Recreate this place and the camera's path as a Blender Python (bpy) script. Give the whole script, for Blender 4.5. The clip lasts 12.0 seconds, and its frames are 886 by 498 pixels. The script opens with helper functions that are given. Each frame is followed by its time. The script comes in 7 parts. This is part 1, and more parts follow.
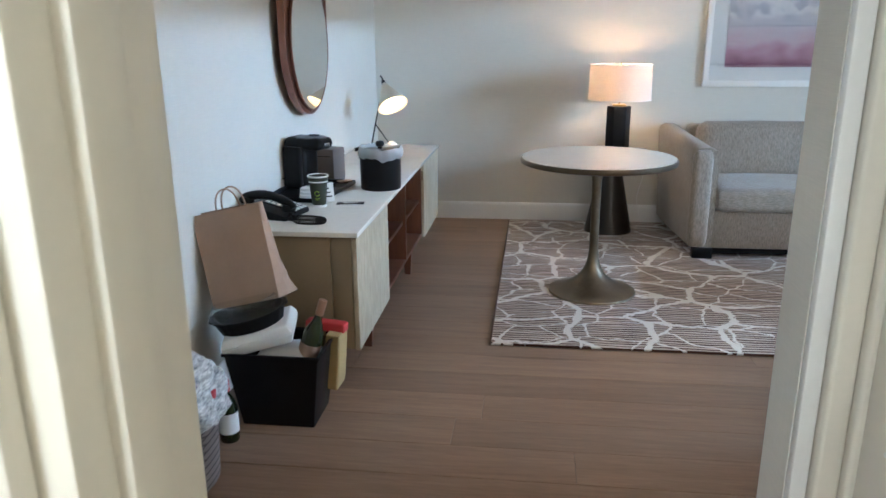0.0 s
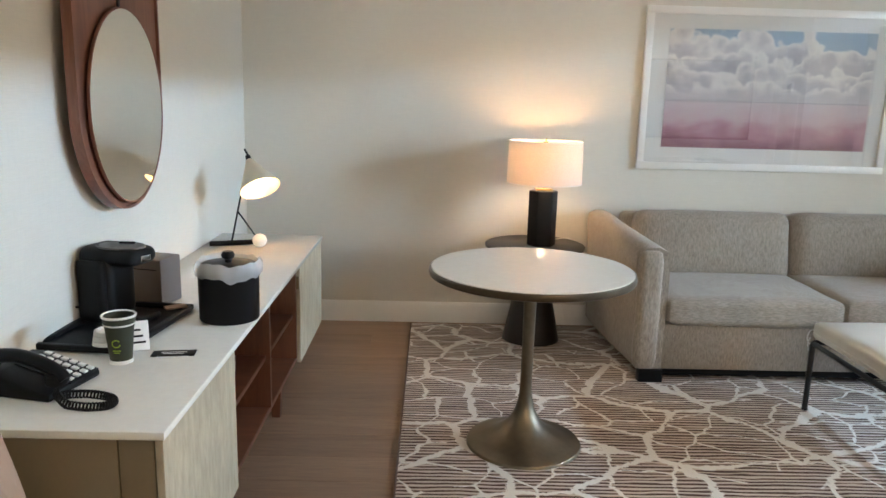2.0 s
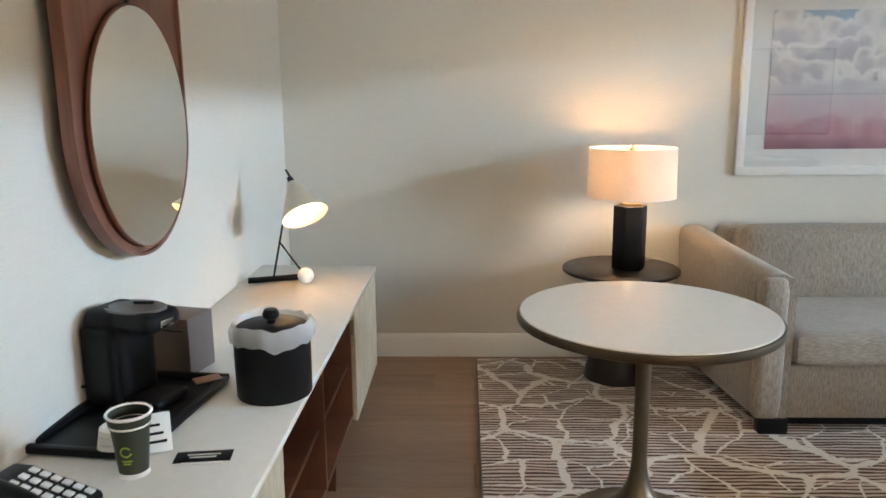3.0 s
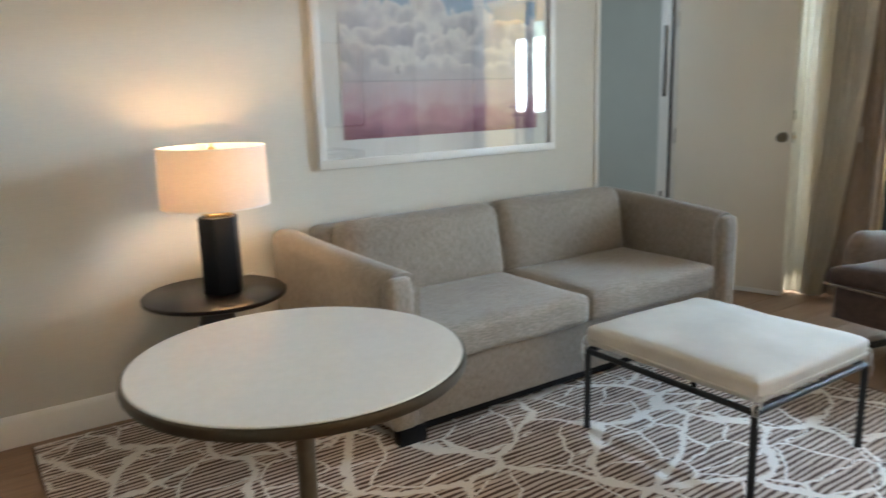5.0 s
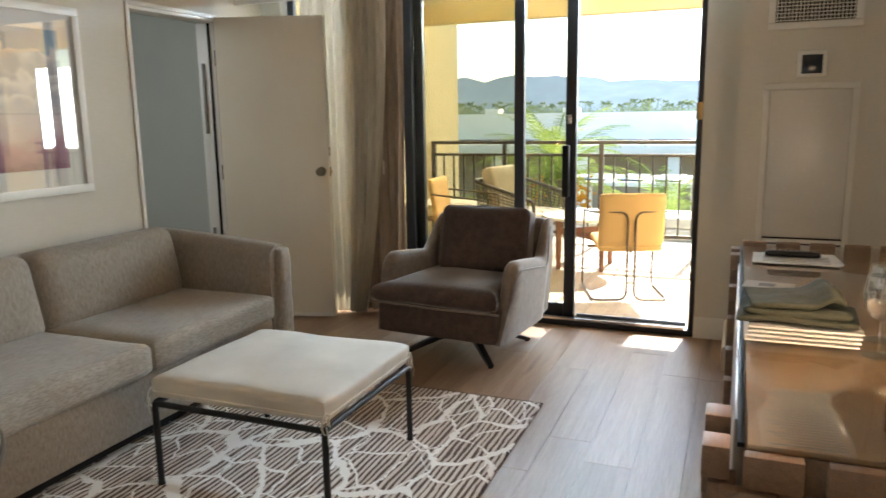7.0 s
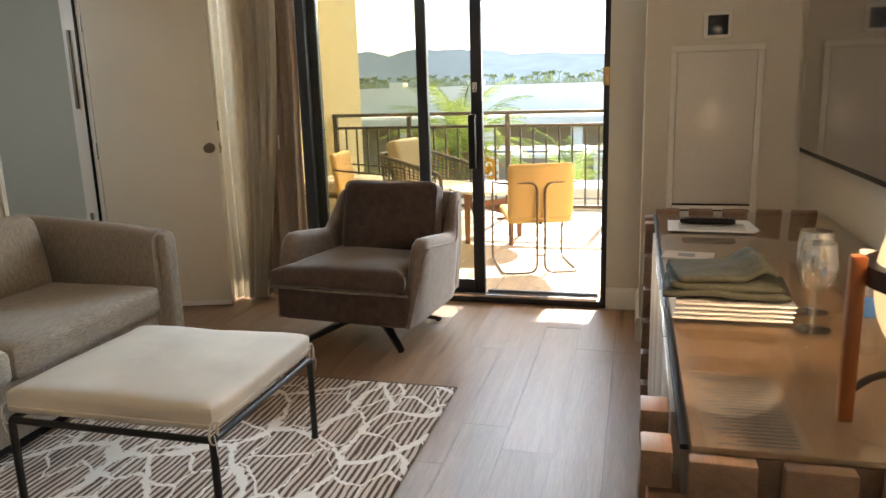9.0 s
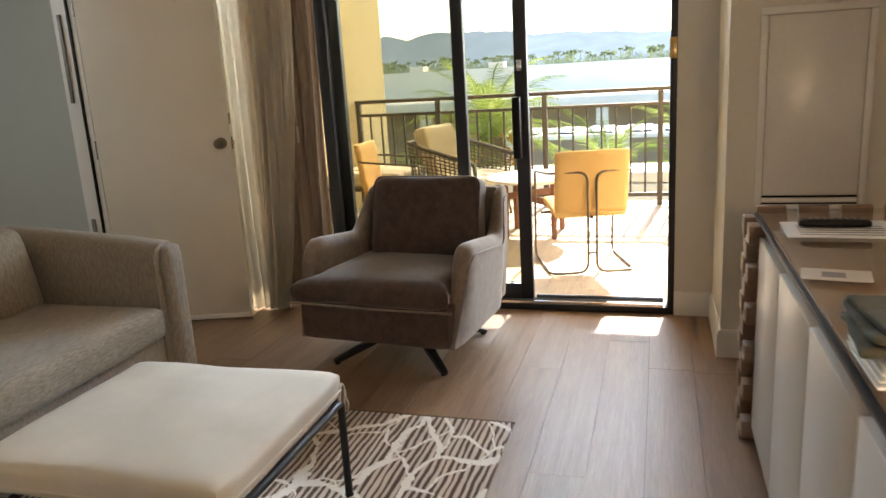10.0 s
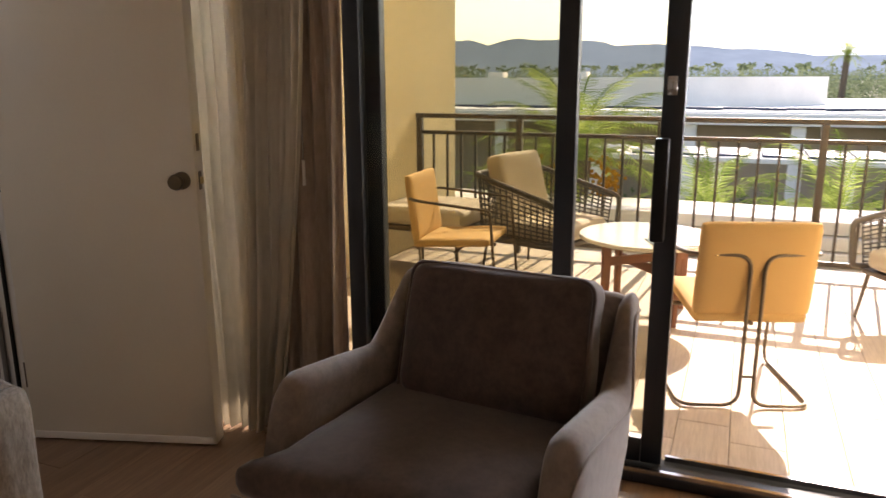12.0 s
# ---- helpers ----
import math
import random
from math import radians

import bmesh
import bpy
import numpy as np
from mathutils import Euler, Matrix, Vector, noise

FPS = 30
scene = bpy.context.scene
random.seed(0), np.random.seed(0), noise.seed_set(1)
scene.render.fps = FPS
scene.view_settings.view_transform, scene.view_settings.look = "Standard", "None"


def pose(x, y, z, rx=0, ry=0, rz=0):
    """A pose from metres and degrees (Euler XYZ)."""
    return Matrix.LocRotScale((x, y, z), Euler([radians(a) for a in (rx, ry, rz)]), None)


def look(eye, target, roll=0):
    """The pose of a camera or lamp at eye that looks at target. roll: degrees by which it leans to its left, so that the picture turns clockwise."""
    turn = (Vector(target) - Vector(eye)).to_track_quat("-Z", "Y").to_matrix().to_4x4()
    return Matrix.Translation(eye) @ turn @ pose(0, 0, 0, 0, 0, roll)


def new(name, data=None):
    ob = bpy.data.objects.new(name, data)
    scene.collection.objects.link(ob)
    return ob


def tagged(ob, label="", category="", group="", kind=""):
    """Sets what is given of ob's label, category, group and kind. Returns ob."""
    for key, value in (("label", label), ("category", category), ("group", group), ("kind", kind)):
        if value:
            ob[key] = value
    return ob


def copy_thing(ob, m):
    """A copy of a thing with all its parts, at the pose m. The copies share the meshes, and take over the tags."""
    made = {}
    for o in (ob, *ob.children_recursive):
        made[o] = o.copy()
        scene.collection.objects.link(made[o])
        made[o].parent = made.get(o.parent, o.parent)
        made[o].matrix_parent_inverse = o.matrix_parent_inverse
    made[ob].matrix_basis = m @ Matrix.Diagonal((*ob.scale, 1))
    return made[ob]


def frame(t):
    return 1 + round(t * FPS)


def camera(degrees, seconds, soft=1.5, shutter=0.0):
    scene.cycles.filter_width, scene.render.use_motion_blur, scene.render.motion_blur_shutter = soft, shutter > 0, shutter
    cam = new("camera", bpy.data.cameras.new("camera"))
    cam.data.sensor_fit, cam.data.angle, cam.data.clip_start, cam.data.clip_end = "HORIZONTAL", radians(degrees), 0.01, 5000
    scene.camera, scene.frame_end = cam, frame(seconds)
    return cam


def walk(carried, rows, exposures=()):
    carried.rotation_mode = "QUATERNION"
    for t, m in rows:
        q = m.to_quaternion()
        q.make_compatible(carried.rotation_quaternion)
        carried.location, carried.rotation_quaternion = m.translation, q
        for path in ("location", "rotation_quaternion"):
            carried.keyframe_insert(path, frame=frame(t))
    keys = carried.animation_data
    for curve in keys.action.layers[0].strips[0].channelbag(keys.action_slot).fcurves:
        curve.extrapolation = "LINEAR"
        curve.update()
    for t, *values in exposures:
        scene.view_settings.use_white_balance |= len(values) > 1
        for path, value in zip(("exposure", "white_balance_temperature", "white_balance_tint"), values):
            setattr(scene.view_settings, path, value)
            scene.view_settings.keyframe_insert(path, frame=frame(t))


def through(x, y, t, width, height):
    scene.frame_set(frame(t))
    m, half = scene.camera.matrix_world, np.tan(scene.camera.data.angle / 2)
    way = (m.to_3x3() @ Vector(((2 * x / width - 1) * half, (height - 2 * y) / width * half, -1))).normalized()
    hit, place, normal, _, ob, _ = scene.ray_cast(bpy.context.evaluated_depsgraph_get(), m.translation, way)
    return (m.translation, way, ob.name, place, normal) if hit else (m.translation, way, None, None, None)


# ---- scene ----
# camera and walk
cam = camera(62.3, 12.0, soft=1.5, shutter=0.3)
PATH = [
    (0, (0.199, 0.196, 1.335), (-0.040, 2.104, 0.783), -0.4),
    (0.5, (0.158, 0.397, 1.350), (0.016, 2.319, 0.817), -1.0),
    (1, (0.180, 0.655, 1.347), (0.103, 2.598, 0.881), -0.0),
    (1.5, (0.215, 0.984, 1.378), (0.194, 2.949, 1.010), 0.9),
    (2, (0.129, 1.267, 1.376), (0.167, 3.226, 0.975), 1.5),
    (2.5, (0.036, 1.570, 1.382), (0.006, 3.526, 0.965), 0.2),
    (2.7, (0.005, 1.679, 1.399), (-0.067, 3.637, 0.996), -0.3),
    (4.3, (-0.066, 2.284, 1.330), (0.308, 4.204, 0.917), -2.6),
    (4.5, (-0.057, 2.320, 1.341), (0.480, 4.199, 0.914), -2.5),
    (5, (-0.102, 2.463, 1.345), (0.988, 4.087, 0.925), -1.7),
    (5.5, (-0.110, 2.533, 1.356), (1.286, 3.912, 0.971), -1.5),
    (6, (-0.125, 2.517, 1.358), (1.474, 3.665, 1.001), -1.5),
    (6.5, (-0.111, 2.476, 1.361), (1.612, 3.426, 0.998), -1.6),
    (7, (-0.100, 2.457, 1.363), (1.725, 3.194, 1.006), -0.9),
    (7.5, (-0.090, 2.443, 1.359), (1.800, 2.994, 1.010), -0.6),
    (7.7, (-0.078, 2.449, 1.352), (1.829, 2.939, 1.000), -0.6),
    (9.3, (0.264, 2.546, 1.323), (2.137, 3.078, 0.867), -2.1),
    (9.5, (0.371, 2.582, 1.319), (2.234, 3.144, 0.855), -2.5),
    (10, (0.627, 2.747, 1.316), (2.488, 3.310, 0.849), -3.4),
    (10.5, (0.966, 2.894, 1.325), (2.823, 3.495, 0.890), -2.4),
    (11, (1.397, 2.998, 1.311), (3.234, 3.667, 0.887), -2.2),
    (11.5, (1.776, 3.153, 1.338), (3.625, 3.777, 0.902), -2.0),
    (12, (2.145, 3.249, 1.351), (3.951, 3.981, 0.900), -0.2),
]
EXPOSURES = [(0.0, 2.08, 4850, 4), (0.5, 2.3, 5100, 4), (1.5, 2.2, 5600, 5), (2.7, 2.1, 5650, 5), (4.5, 2.0, 5650, 3), (5.5, 1.9, 5450, 4), (6.2, 1.85, 5800, 6), (7.5, 1.74, 6600, 8), (9.5, 1.76, 6850, 11), (11.0, 1.48, 6850, 15), (12.0, 1.0, 7100, 23)]
walk(cam, [(t, look(eye, target, roll)) for t, eye, target, roll in PATH], EXPOSURES)

# world, sun, large lights
SUN_WAY = Vector((-1.0, 0.11, -0.70)).normalized()      # the way that sunlight travels
world = bpy.data.worlds.new("sky")
scene.world = world
world.use_nodes = True
wn = world.node_tree.nodes
sky = wn.new("ShaderNodeTexSky")
sky.sky_type, sky.sun_disc = "NISHITA", False
sky.sun_elevation = math.asin(-SUN_WAY.z)
sky.sun_rotation = math.atan2(-SUN_WAY.x, -SUN_WAY.y)
sky.air_density, sky.dust_density = 1.0, 0.4
world.node_tree.links.new(sky.outputs[0], wn["Background"].inputs[0])
wn["Background"].inputs[1].default_value = 0.15
sun = new("sun", bpy.data.lights.new("sun", "SUN"))
sun.data.energy, sun.data.angle, sun.data.color = 5.0, radians(0.5), (1.0, 0.93, 0.82)
sun.matrix_world = look((0, 0, 0), SUN_WAY)


def area(name, m, sx, sy, watts, colour):
    ob = new(name, bpy.data.lights.new(name, "AREA"))
    ob.data.shape, ob.data.size, ob.data.size_y = "RECTANGLE", sx, sy
    ob.data.energy, ob.data.color = watts, colour
    ob.matrix_world = m
    return ob


def bulb(name, place, watts, radius, colour):
    ob = new(name, bpy.data.lights.new(name, "POINT"))
    ob.data.energy, ob.data.shadow_soft_size, ob.data.color = watts, radius, colour
    ob.location = place
    return ob


WARM = (1.0, 0.53, 0.22)
# area lamps added out of view in the balcony opening to stand in for skylight
window_fill = area("window_fill", look((7.30, 3.4, 2.55), (0.0, 3.64, 1.1)), 4.0, 0.09, 34, (0.68, 0.84, 1.0))
window_fill.data.spread = radians(80)
balcony_sky = area("balcony_sky_fill", look((7.56, 0.85, 1.55), (0.0, 0.85, 1.55)), 2.3, 1.1, 54, (0.84, 0.92, 1.0))
balcony_sky.data.spread = radians(130)
area("hall_light", look((-0.35, -0.45, 2.42), (-0.35, -0.45, 0)), 0.25, 0.25, 13, (1.0, 0.92, 0.78))
# unseen lamp added to brighten the adjoining room
area("next_room_light", look((2.7, 7.2, 2.2), (3.6, 7.2, 1.0)), 1.2, 0.6, 3.6, (0.93, 0.96, 1.0))


# ---------------------------------------------------------------- materials
def nodes(name):
    m = bpy.data.materials.new(name)
    m.use_nodes = True
    n, l = m.node_tree.nodes, m.node_tree.links
    return m, n, l, n["Principled BSDF"]


def coords(n, l, scale=(1, 1, 1), turn=(0, 0, 0), space="Object"):
    tc, mp = n.new("ShaderNodeTexCoord"), n.new("ShaderNodeMapping")
    mp.inputs["Scale"].default_value = scale
    mp.inputs["Rotation"].default_value = [radians(a) for a in turn]
    l.new(tc.outputs[space], mp.inputs[0])
    return mp.outputs[0]


def noise_tex(n, l, vec, scale, detail=4.0, rough=0.55, distort=0.0):
    t = n.new("ShaderNodeTexNoise")
    t.inputs["Scale"].default_value, t.inputs["Detail"].default_value = scale, detail
    t.inputs["Roughness"].default_value, t.inputs["Distortion"].default_value = rough, distort
    l.new(vec, t.inputs["Vector"])
    return t.outputs["Fac"]


def ramp(n, l, fac, stops):
    r = n.new("ShaderNodeValToRGB")
    els = r.color_ramp.elements
    while len(els) < len(stops):
        els.new(0.5)
    for e, (p, c) in zip(els, stops):
        e.position, e.color = p, (*c, 1) if len(c) == 3 else c
    l.new(fac, r.inputs[0])
    return r.outputs[0]


def math_node(n, l, op, a, b=None, clamp=False):
    m = n.new("ShaderNodeMath")
    m.operation, m.use_clamp = op, clamp
    for k, v in ((0, a), (1, b)):
        if v is None:
            continue
        if isinstance(v, (int, float)):
            m.inputs[k].default_value = v
        else:
            l.new(v, m.inputs[k])
    return m.outputs[0]


def mix(n, l, fac, a, b, how="MIX"):
    m = n.new("ShaderNodeMix")
    m.data_type, m.blend_type = "RGBA", how
    for k, v in ((0, fac), (6, a), (7, b)):
        if isinstance(v, (int, float)):
            m.inputs[k].default_value = v
        elif isinstance(v, tuple):
            m.inputs[k].default_value = (*v, 1)
        else:
            l.new(v, m.inputs[k])
    return m.outputs[2]


def bump(n, l, bsdf, height, strength=0.2, dist=0.002):
    b = n.new("ShaderNodeBump")
    b.inputs["Strength"].default_value, b.inputs["Distance"].default_value = strength, dist
    l.new(height, b.inputs["Height"])
    l.new(b.outputs[0], bsdf.inputs["Normal"])


def tone(c, k):
    return tuple(min(1.0, max(0.0, v * k)) for v in c)


def plain(name, colour, rough=0.5, metal=0.0, vary=0.12, big=2.0, fine=60.0, relief=0.1, stretch=(1, 1, 1), depth=0.001, spec=0.5):
    """A surface with stains at a large scale, grain at a fine one and a slight relief."""
    m, n, l, b = nodes(name)
    v = coords(n, l, stretch)
    large, small = noise_tex(n, l, v, big, 3), noise_tex(n, l, v, fine, 5)
    c1 = ramp(n, l, large, [(0.3, tone(colour, 1 - vary)), (0.7, tone(colour, 1 + vary))])
    c2 = ramp(n, l, small, [(0.3, (1 - vary * 0.7,) * 3), (0.7, (1, 1, 1))])
    l.new(mix(n, l, 1.0, c1, c2, "MULTIPLY"), b.inputs["Base Color"])
    r = math_node(n, l, "MULTIPLY_ADD", small, 0.16)
    r.node.inputs[2].default_value = rough - 0.08
    l.new(r, b.inputs["Roughness"])
    b.inputs["Metallic"].default_value = metal
    b.inputs["Specular IOR Level"].default_value = spec
    if relief:
        bump(n, l, b, small, relief, depth)
    return m


def fabric(name, colour, dark, scale=420.0, stretch=(1, 1, 0.35), relief=0.5, sheen=0.3, rough=0.9):
    m, n, l, b = nodes(name)
    v = coords(n, l, stretch)
    weave = noise_tex(n, l, v, scale * 0.35, 3, 0.7)
    slub = noise_tex(n, l, v, scale * 0.12, 2, 0.5)
    cloud = noise_tex(n, l, coords(n, l), 3.0, 2)
    c = ramp(n, l, weave, [(0.36, dark), (0.62, colour)])
    c = mix(n, l, 0.45, c, ramp(n, l, slub, [(0.35, tone(dark, 0.9)), (0.65, tone(colour, 1.12))]))
    c = mix(n, l, 1.0, c, ramp(n, l, cloud, [(0.3, (0.88,) * 3), (0.7, (1, 1, 1))]), "MULTIPLY")
    l.new(c, b.inputs["Base Color"])
    b.inputs["Roughness"].default_value = rough
    b.inputs["Sheen Weight"].default_value = sheen
    b.inputs["Sheen Roughness"].default_value = 0.4
    b.inputs["Specular IOR Level"].default_value = 0.2
    bump(n, l, b, weave, relief, 0.0015)
    return m


def wood(name, light, dark, rough=0.45, axis=0, scale=1.0, relief=0.12, vary=0.25, coat=0.0):
    """Grain along the given axis; each object varies by its own random number."""
    m, n, l, b = nodes(name)
    st = [7.0 * scale] * 3
    st[axis] = 0.55 * scale
    info = n.new("ShaderNodeObjectInfo")
    tc, mp = n.new("ShaderNodeTexCoord"), n.new("ShaderNodeMapping")
    mp.inputs["Scale"].default_value = st
    off = n.new("ShaderNodeCombineXYZ")
    for k in range(3):
        l.new(math_node(n, l, "MULTIPLY", info.outputs["Random"], 31.0 + 17 * k), off.inputs[k])
    l.new(tc.outputs["Object"], mp.inputs[0])
    l.new(off.outputs[0], mp.inputs["Location"])
    v = mp.outputs[0]
    g1, g2 = noise_tex(n, l, v, 1.6, 5, 0.6, 1.2), noise_tex(n, l, v, 14.0, 4, 0.7)
    c = ramp(n, l, g1, [(0.3, dark), (0.7, light)])
    c = mix(n, l, 1.0, c, ramp(n, l, g2, [(0.35, (0.8, 0.78, 0.76)), (0.65, (1, 1, 1))]), "MULTIPLY")
    shade = ramp(n, l, info.outputs["Random"], [(0.0, (1 - vary,) * 3), (1.0, (1, 1, 1))])
    l.new(mix(n, l, 1.0, c, shade, "MULTIPLY"), b.inputs["Base Color"])
    rr = math_node(n, l, "MULTIPLY_ADD", g2, 0.2)
    rr.node.inputs[2].default_value = rough - 0.1
    l.new(rr, b.inputs["Roughness"])
    b.inputs["Coat Weight"].default_value = coat
    bump(n, l, b, g2, relief, 0.001)
    return m


def clear_glass(name, tint=(1, 1, 1), gloss=0.06, rough=0.0, extra=0.0):
    """A thin pane: mostly clear, with a reflection that grows towards grazing views."""
    m = bpy.data.materials.new(name)
    m.use_nodes = True
    n, l = m.node_tree.nodes, m.node_tree.links
    n.clear()
    out, mx = n.new("ShaderNodeOutputMaterial"), n.new("ShaderNodeMixShader")
    tr, gl, lw = n.new("ShaderNodeBsdfTransparent"), n.new("ShaderNodeBsdfGlossy"), n.new("ShaderNodeLayerWeight")
    tr.inputs[0].default_value = (*tint, 1)
    gl.inputs["Roughness"].default_value = rough
    lw.inputs["Blend"].default_value = 0.5
    grazing = math_node(n, l, "MULTIPLY", math_node(n, l, "POWER", lw.outputs["Facing"], 5.0), 0.75)
    l.new(math_node(n, l, "ADD", grazing, 0.025 + extra, True), mx.inputs[0])
    l.new(tr.outputs[0], mx.inputs[1])
    l.new(gl.outputs[0], mx.inputs[2])
    l.new(mx.outputs[0], out.inputs[0])
    return m


def glow(name, colour, strength):
    m, n, l, b = nodes(name)
    b.inputs["Base Color"].default_value = (*colour, 1)
    b.inputs["Emission Color"].default_value = (*colour, 1)
    b.inputs["Emission Strength"].default_value = strength
    return m


def wallpaper(name, colour):
    """Woven vinyl: fine crossed threads."""
    m, n, l, b = nodes(name)
    a = noise_tex(n, l, coords(n, l, (1, 1, 40)), 14, 4, 0.6)
    d = noise_tex(n, l, coords(n, l, (30, 30, 1)), 14, 4, 0.6)
    big = noise_tex(n, l, coords(n, l), 1.3, 3)
    t = math_node(n, l, "ADD", math_node(n, l, "MULTIPLY", a, 0.6), math_node(n, l, "MULTIPLY", d, 0.4))
    c = ramp(n, l, t, [(0.35, tone(colour, 0.93)), (0.62, tone(colour, 1.03))])
    c = mix(n, l, 1.0, c, ramp(n, l, big, [(0.3, (0.96,) * 3), (0.7, (1, 1, 1))]), "MULTIPLY")
    l.new(c, b.inputs["Base Color"])
    b.inputs["Roughness"].default_value = 0.62
    b.inputs["Specular IOR Level"].default_value = 0.35
    bump(n, l, b, t, 0.25, 0.001)
    return m


def voile(m, colour, share):
    """Lets part of the light through a thin cloth."""
    n, l = m.node_tree.nodes, m.node_tree.links
    t, mx = n.new("ShaderNodeBsdfTranslucent"), n.new("ShaderNodeMixShader")
    t.inputs[0].default_value, mx.inputs[0].default_value = (*colour, 1), share
    l.new(n["Principled BSDF"].outputs[0], mx.inputs[1])
    l.new(t.outputs[0], mx.inputs[2])
    l.new(mx.outputs[0], n["Material Output"].inputs[0])
    return m


M_WALL = wallpaper("wall_vinyl", (0.70, 0.67, 0.60))
M_PAINT = plain("white_paint", (0.78, 0.765, 0.72), 0.42, vary=0.03, relief=0.05)
M_TRIM = plain("trim_paint", (0.80, 0.79, 0.76), 0.35, vary=0.03, relief=0.04)
M_CREAM = plain("cream_paint", (0.74, 0.69, 0.585), 0.4, vary=0.04, relief=0.05)
M_BOLT = plain("dull_bolt", (0.24, 0.24, 0.23), 0.5, 0.4, vary=0.1)
M_CEIL = plain("ceiling_paint", (0.86, 0.85, 0.82), 0.85, vary=0.03, fine=120, relief=0.25)
M_DOOR = plain("door_paint", (0.79, 0.75, 0.66), 0.38, vary=0.03, fine=90, relief=0.06)
M_STUCCO = plain("stucco", (0.80, 0.66, 0.40), 0.9, vary=0.07, big=1.2, fine=140, relief=0.8, depth=0.004)
M_FRAME = plain("dark_aluminium", (0.022, 0.026, 0.034), 0.42, 0.3, vary=0.1, relief=0.03)
M_GLASS = clear_glass("pane_glass", (0.85, 0.84, 0.77))
M_PLANK = wood("oak_planks", (0.365, 0.238, 0.153), (0.28, 0.177, 0.111), 0.43, 0, 1.0, 0.10, 0.2)
M_PLANK.node_tree.nodes["Principled BSDF"].inputs["Specular IOR Level"].default_value = 0.33


def knots(m, scale, size):
    """Dark knots drawn out along the grain."""
    n, l = m.node_tree.nodes, m.node_tree.links
    b, grain = n["Principled BSDF"], n["Mapping"].outputs[0]
    vo = n.new("ShaderNodeTexVoronoi")
    vo.inputs["Scale"].default_value = scale
    l.new(grain, vo.inputs["Vector"])
    ragged = math_node(n, l, "MULTIPLY_ADD", noise_tex(n, l, grain, 9.0, 3, 0.7), size * 0.9)
    l.new(vo.outputs["Distance"], ragged.node.inputs[2])
    spot = ramp(n, l, ragged, [(size * 0.5, (0.34, 0.30, 0.28)), (size * 1.5, (1, 1, 1))])
    old = b.inputs["Base Color"].links[0].from_socket
    l.new(mix(n, l, 1.0, old, spot, "MULTIPLY"), b.inputs["Base Color"])


knots(M_PLANK, 0.8, 0.13)
M_JOINT = plain("floor_joint", (0.06, 0.038, 0.025), 0.8, relief=0)
M_DECK = wood("deck_tiles", (0.70, 0.58, 0.45), (0.60, 0.48, 0.36), 0.6, 0, 1.0, 0.15, 0.16)
M_GROUT = plain("grout", (0.42, 0.34, 0.26), 0.9)
M_QUARTZ = plain("white_quartz", (0.78, 0.755, 0.69), 0.15, vary=0.025, big=40, fine=180, relief=0)
M_OLIVE = fabric("olive_grasscloth", (0.47, 0.405, 0.29), (0.40, 0.338, 0.238), 300, (1, 1, 0.3), 0.15, 0.0, 0.7)
M_SIDE = plain("olive_panel", (0.23, 0.175, 0.10), 0.5, vary=0.06, fine=80, relief=0.1)
M_WALNUT = wood("walnut", (0.15, 0.052, 0.024), (0.085, 0.028, 0.013), 0.38, 0, 1.6, 0.08, 0.1)
M_WALNUT_Z = wood("walnut_upright", (0.16, 0.058, 0.027), (0.09, 0.03, 0.014), 0.38, 2, 1.6, 0.08, 0.1)
M_BRONZE = plain("aged_bronze", (0.20, 0.165, 0.115), 0.36, 0.9, vary=0.2, big=5, fine=50, relief=0.05)
M_BLACK = plain("black_plastic", (0.006, 0.006, 0.007), 0.42, vary=0.2, fine=120, relief=0.08, spec=0.2)
M_BLACKMETAL = plain("black_metal", (0.02, 0.021, 0.023), 0.45, 0.4, vary=0.2, relief=0.05)
M_ESPRESSO = wood("espresso_wood", (0.016, 0.011, 0.009), (0.009, 0.007, 0.006), 0.36, 0, 1.5, 0.06, 0.1)
M_SOFA = fabric("sofa_chenille", (0.385, 0.34, 0.29), (0.225, 0.195, 0.162), 1250, (1, 1, 0.22), 0.7)
M_SOFA_TOP = fabric("sofa_chenille_flat", (0.39, 0.35, 0.298), (0.235, 0.205, 0.17), 1250, (0.25, 1, 1), 0.7)
M_CANVAS = plain("cream_canvas", (0.62, 0.595, 0.545), 0.85, vary=0.09, big=4, fine=300, relief=0.3, spec=0.2)
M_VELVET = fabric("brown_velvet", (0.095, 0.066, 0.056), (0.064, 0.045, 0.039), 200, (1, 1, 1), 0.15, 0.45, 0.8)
# the same velvet made paler: window light is put into this colour
M_VELVET_LIT = fabric("brown_velvet_lit", (0.24, 0.192, 0.162), (0.18, 0.144, 0.122), 200, (1, 1, 1), 0.15, 0.6, 0.8)
M_SHEER = voile(fabric("drape_linen", (0.88, 0.84, 0.76), (0.82, 0.78, 0.70), 400, (1, 1, 0.4), 0.1), (0.88, 0.84, 0.76), 0.50)
M_DRAPE = voile(fabric("drape_taupe", (0.44, 0.36, 0.29), (0.39, 0.315, 0.25), 400, (1, 1, 0.4), 0.12), (0.40, 0.32, 0.25), 0.05)
M_BRASS = plain("brass", (0.55, 0.40, 0.18), 0.3, 1.0, vary=0.08)
M_CHROME = plain("chrome", (0.6, 0.6, 0.6), 0.15, 1.0, vary=0.04, relief=0)
M_MIRROR = plain("mirror_silver", (0.86, 0.89, 0.88), 0.08, 1.0, vary=0.0, relief=0)
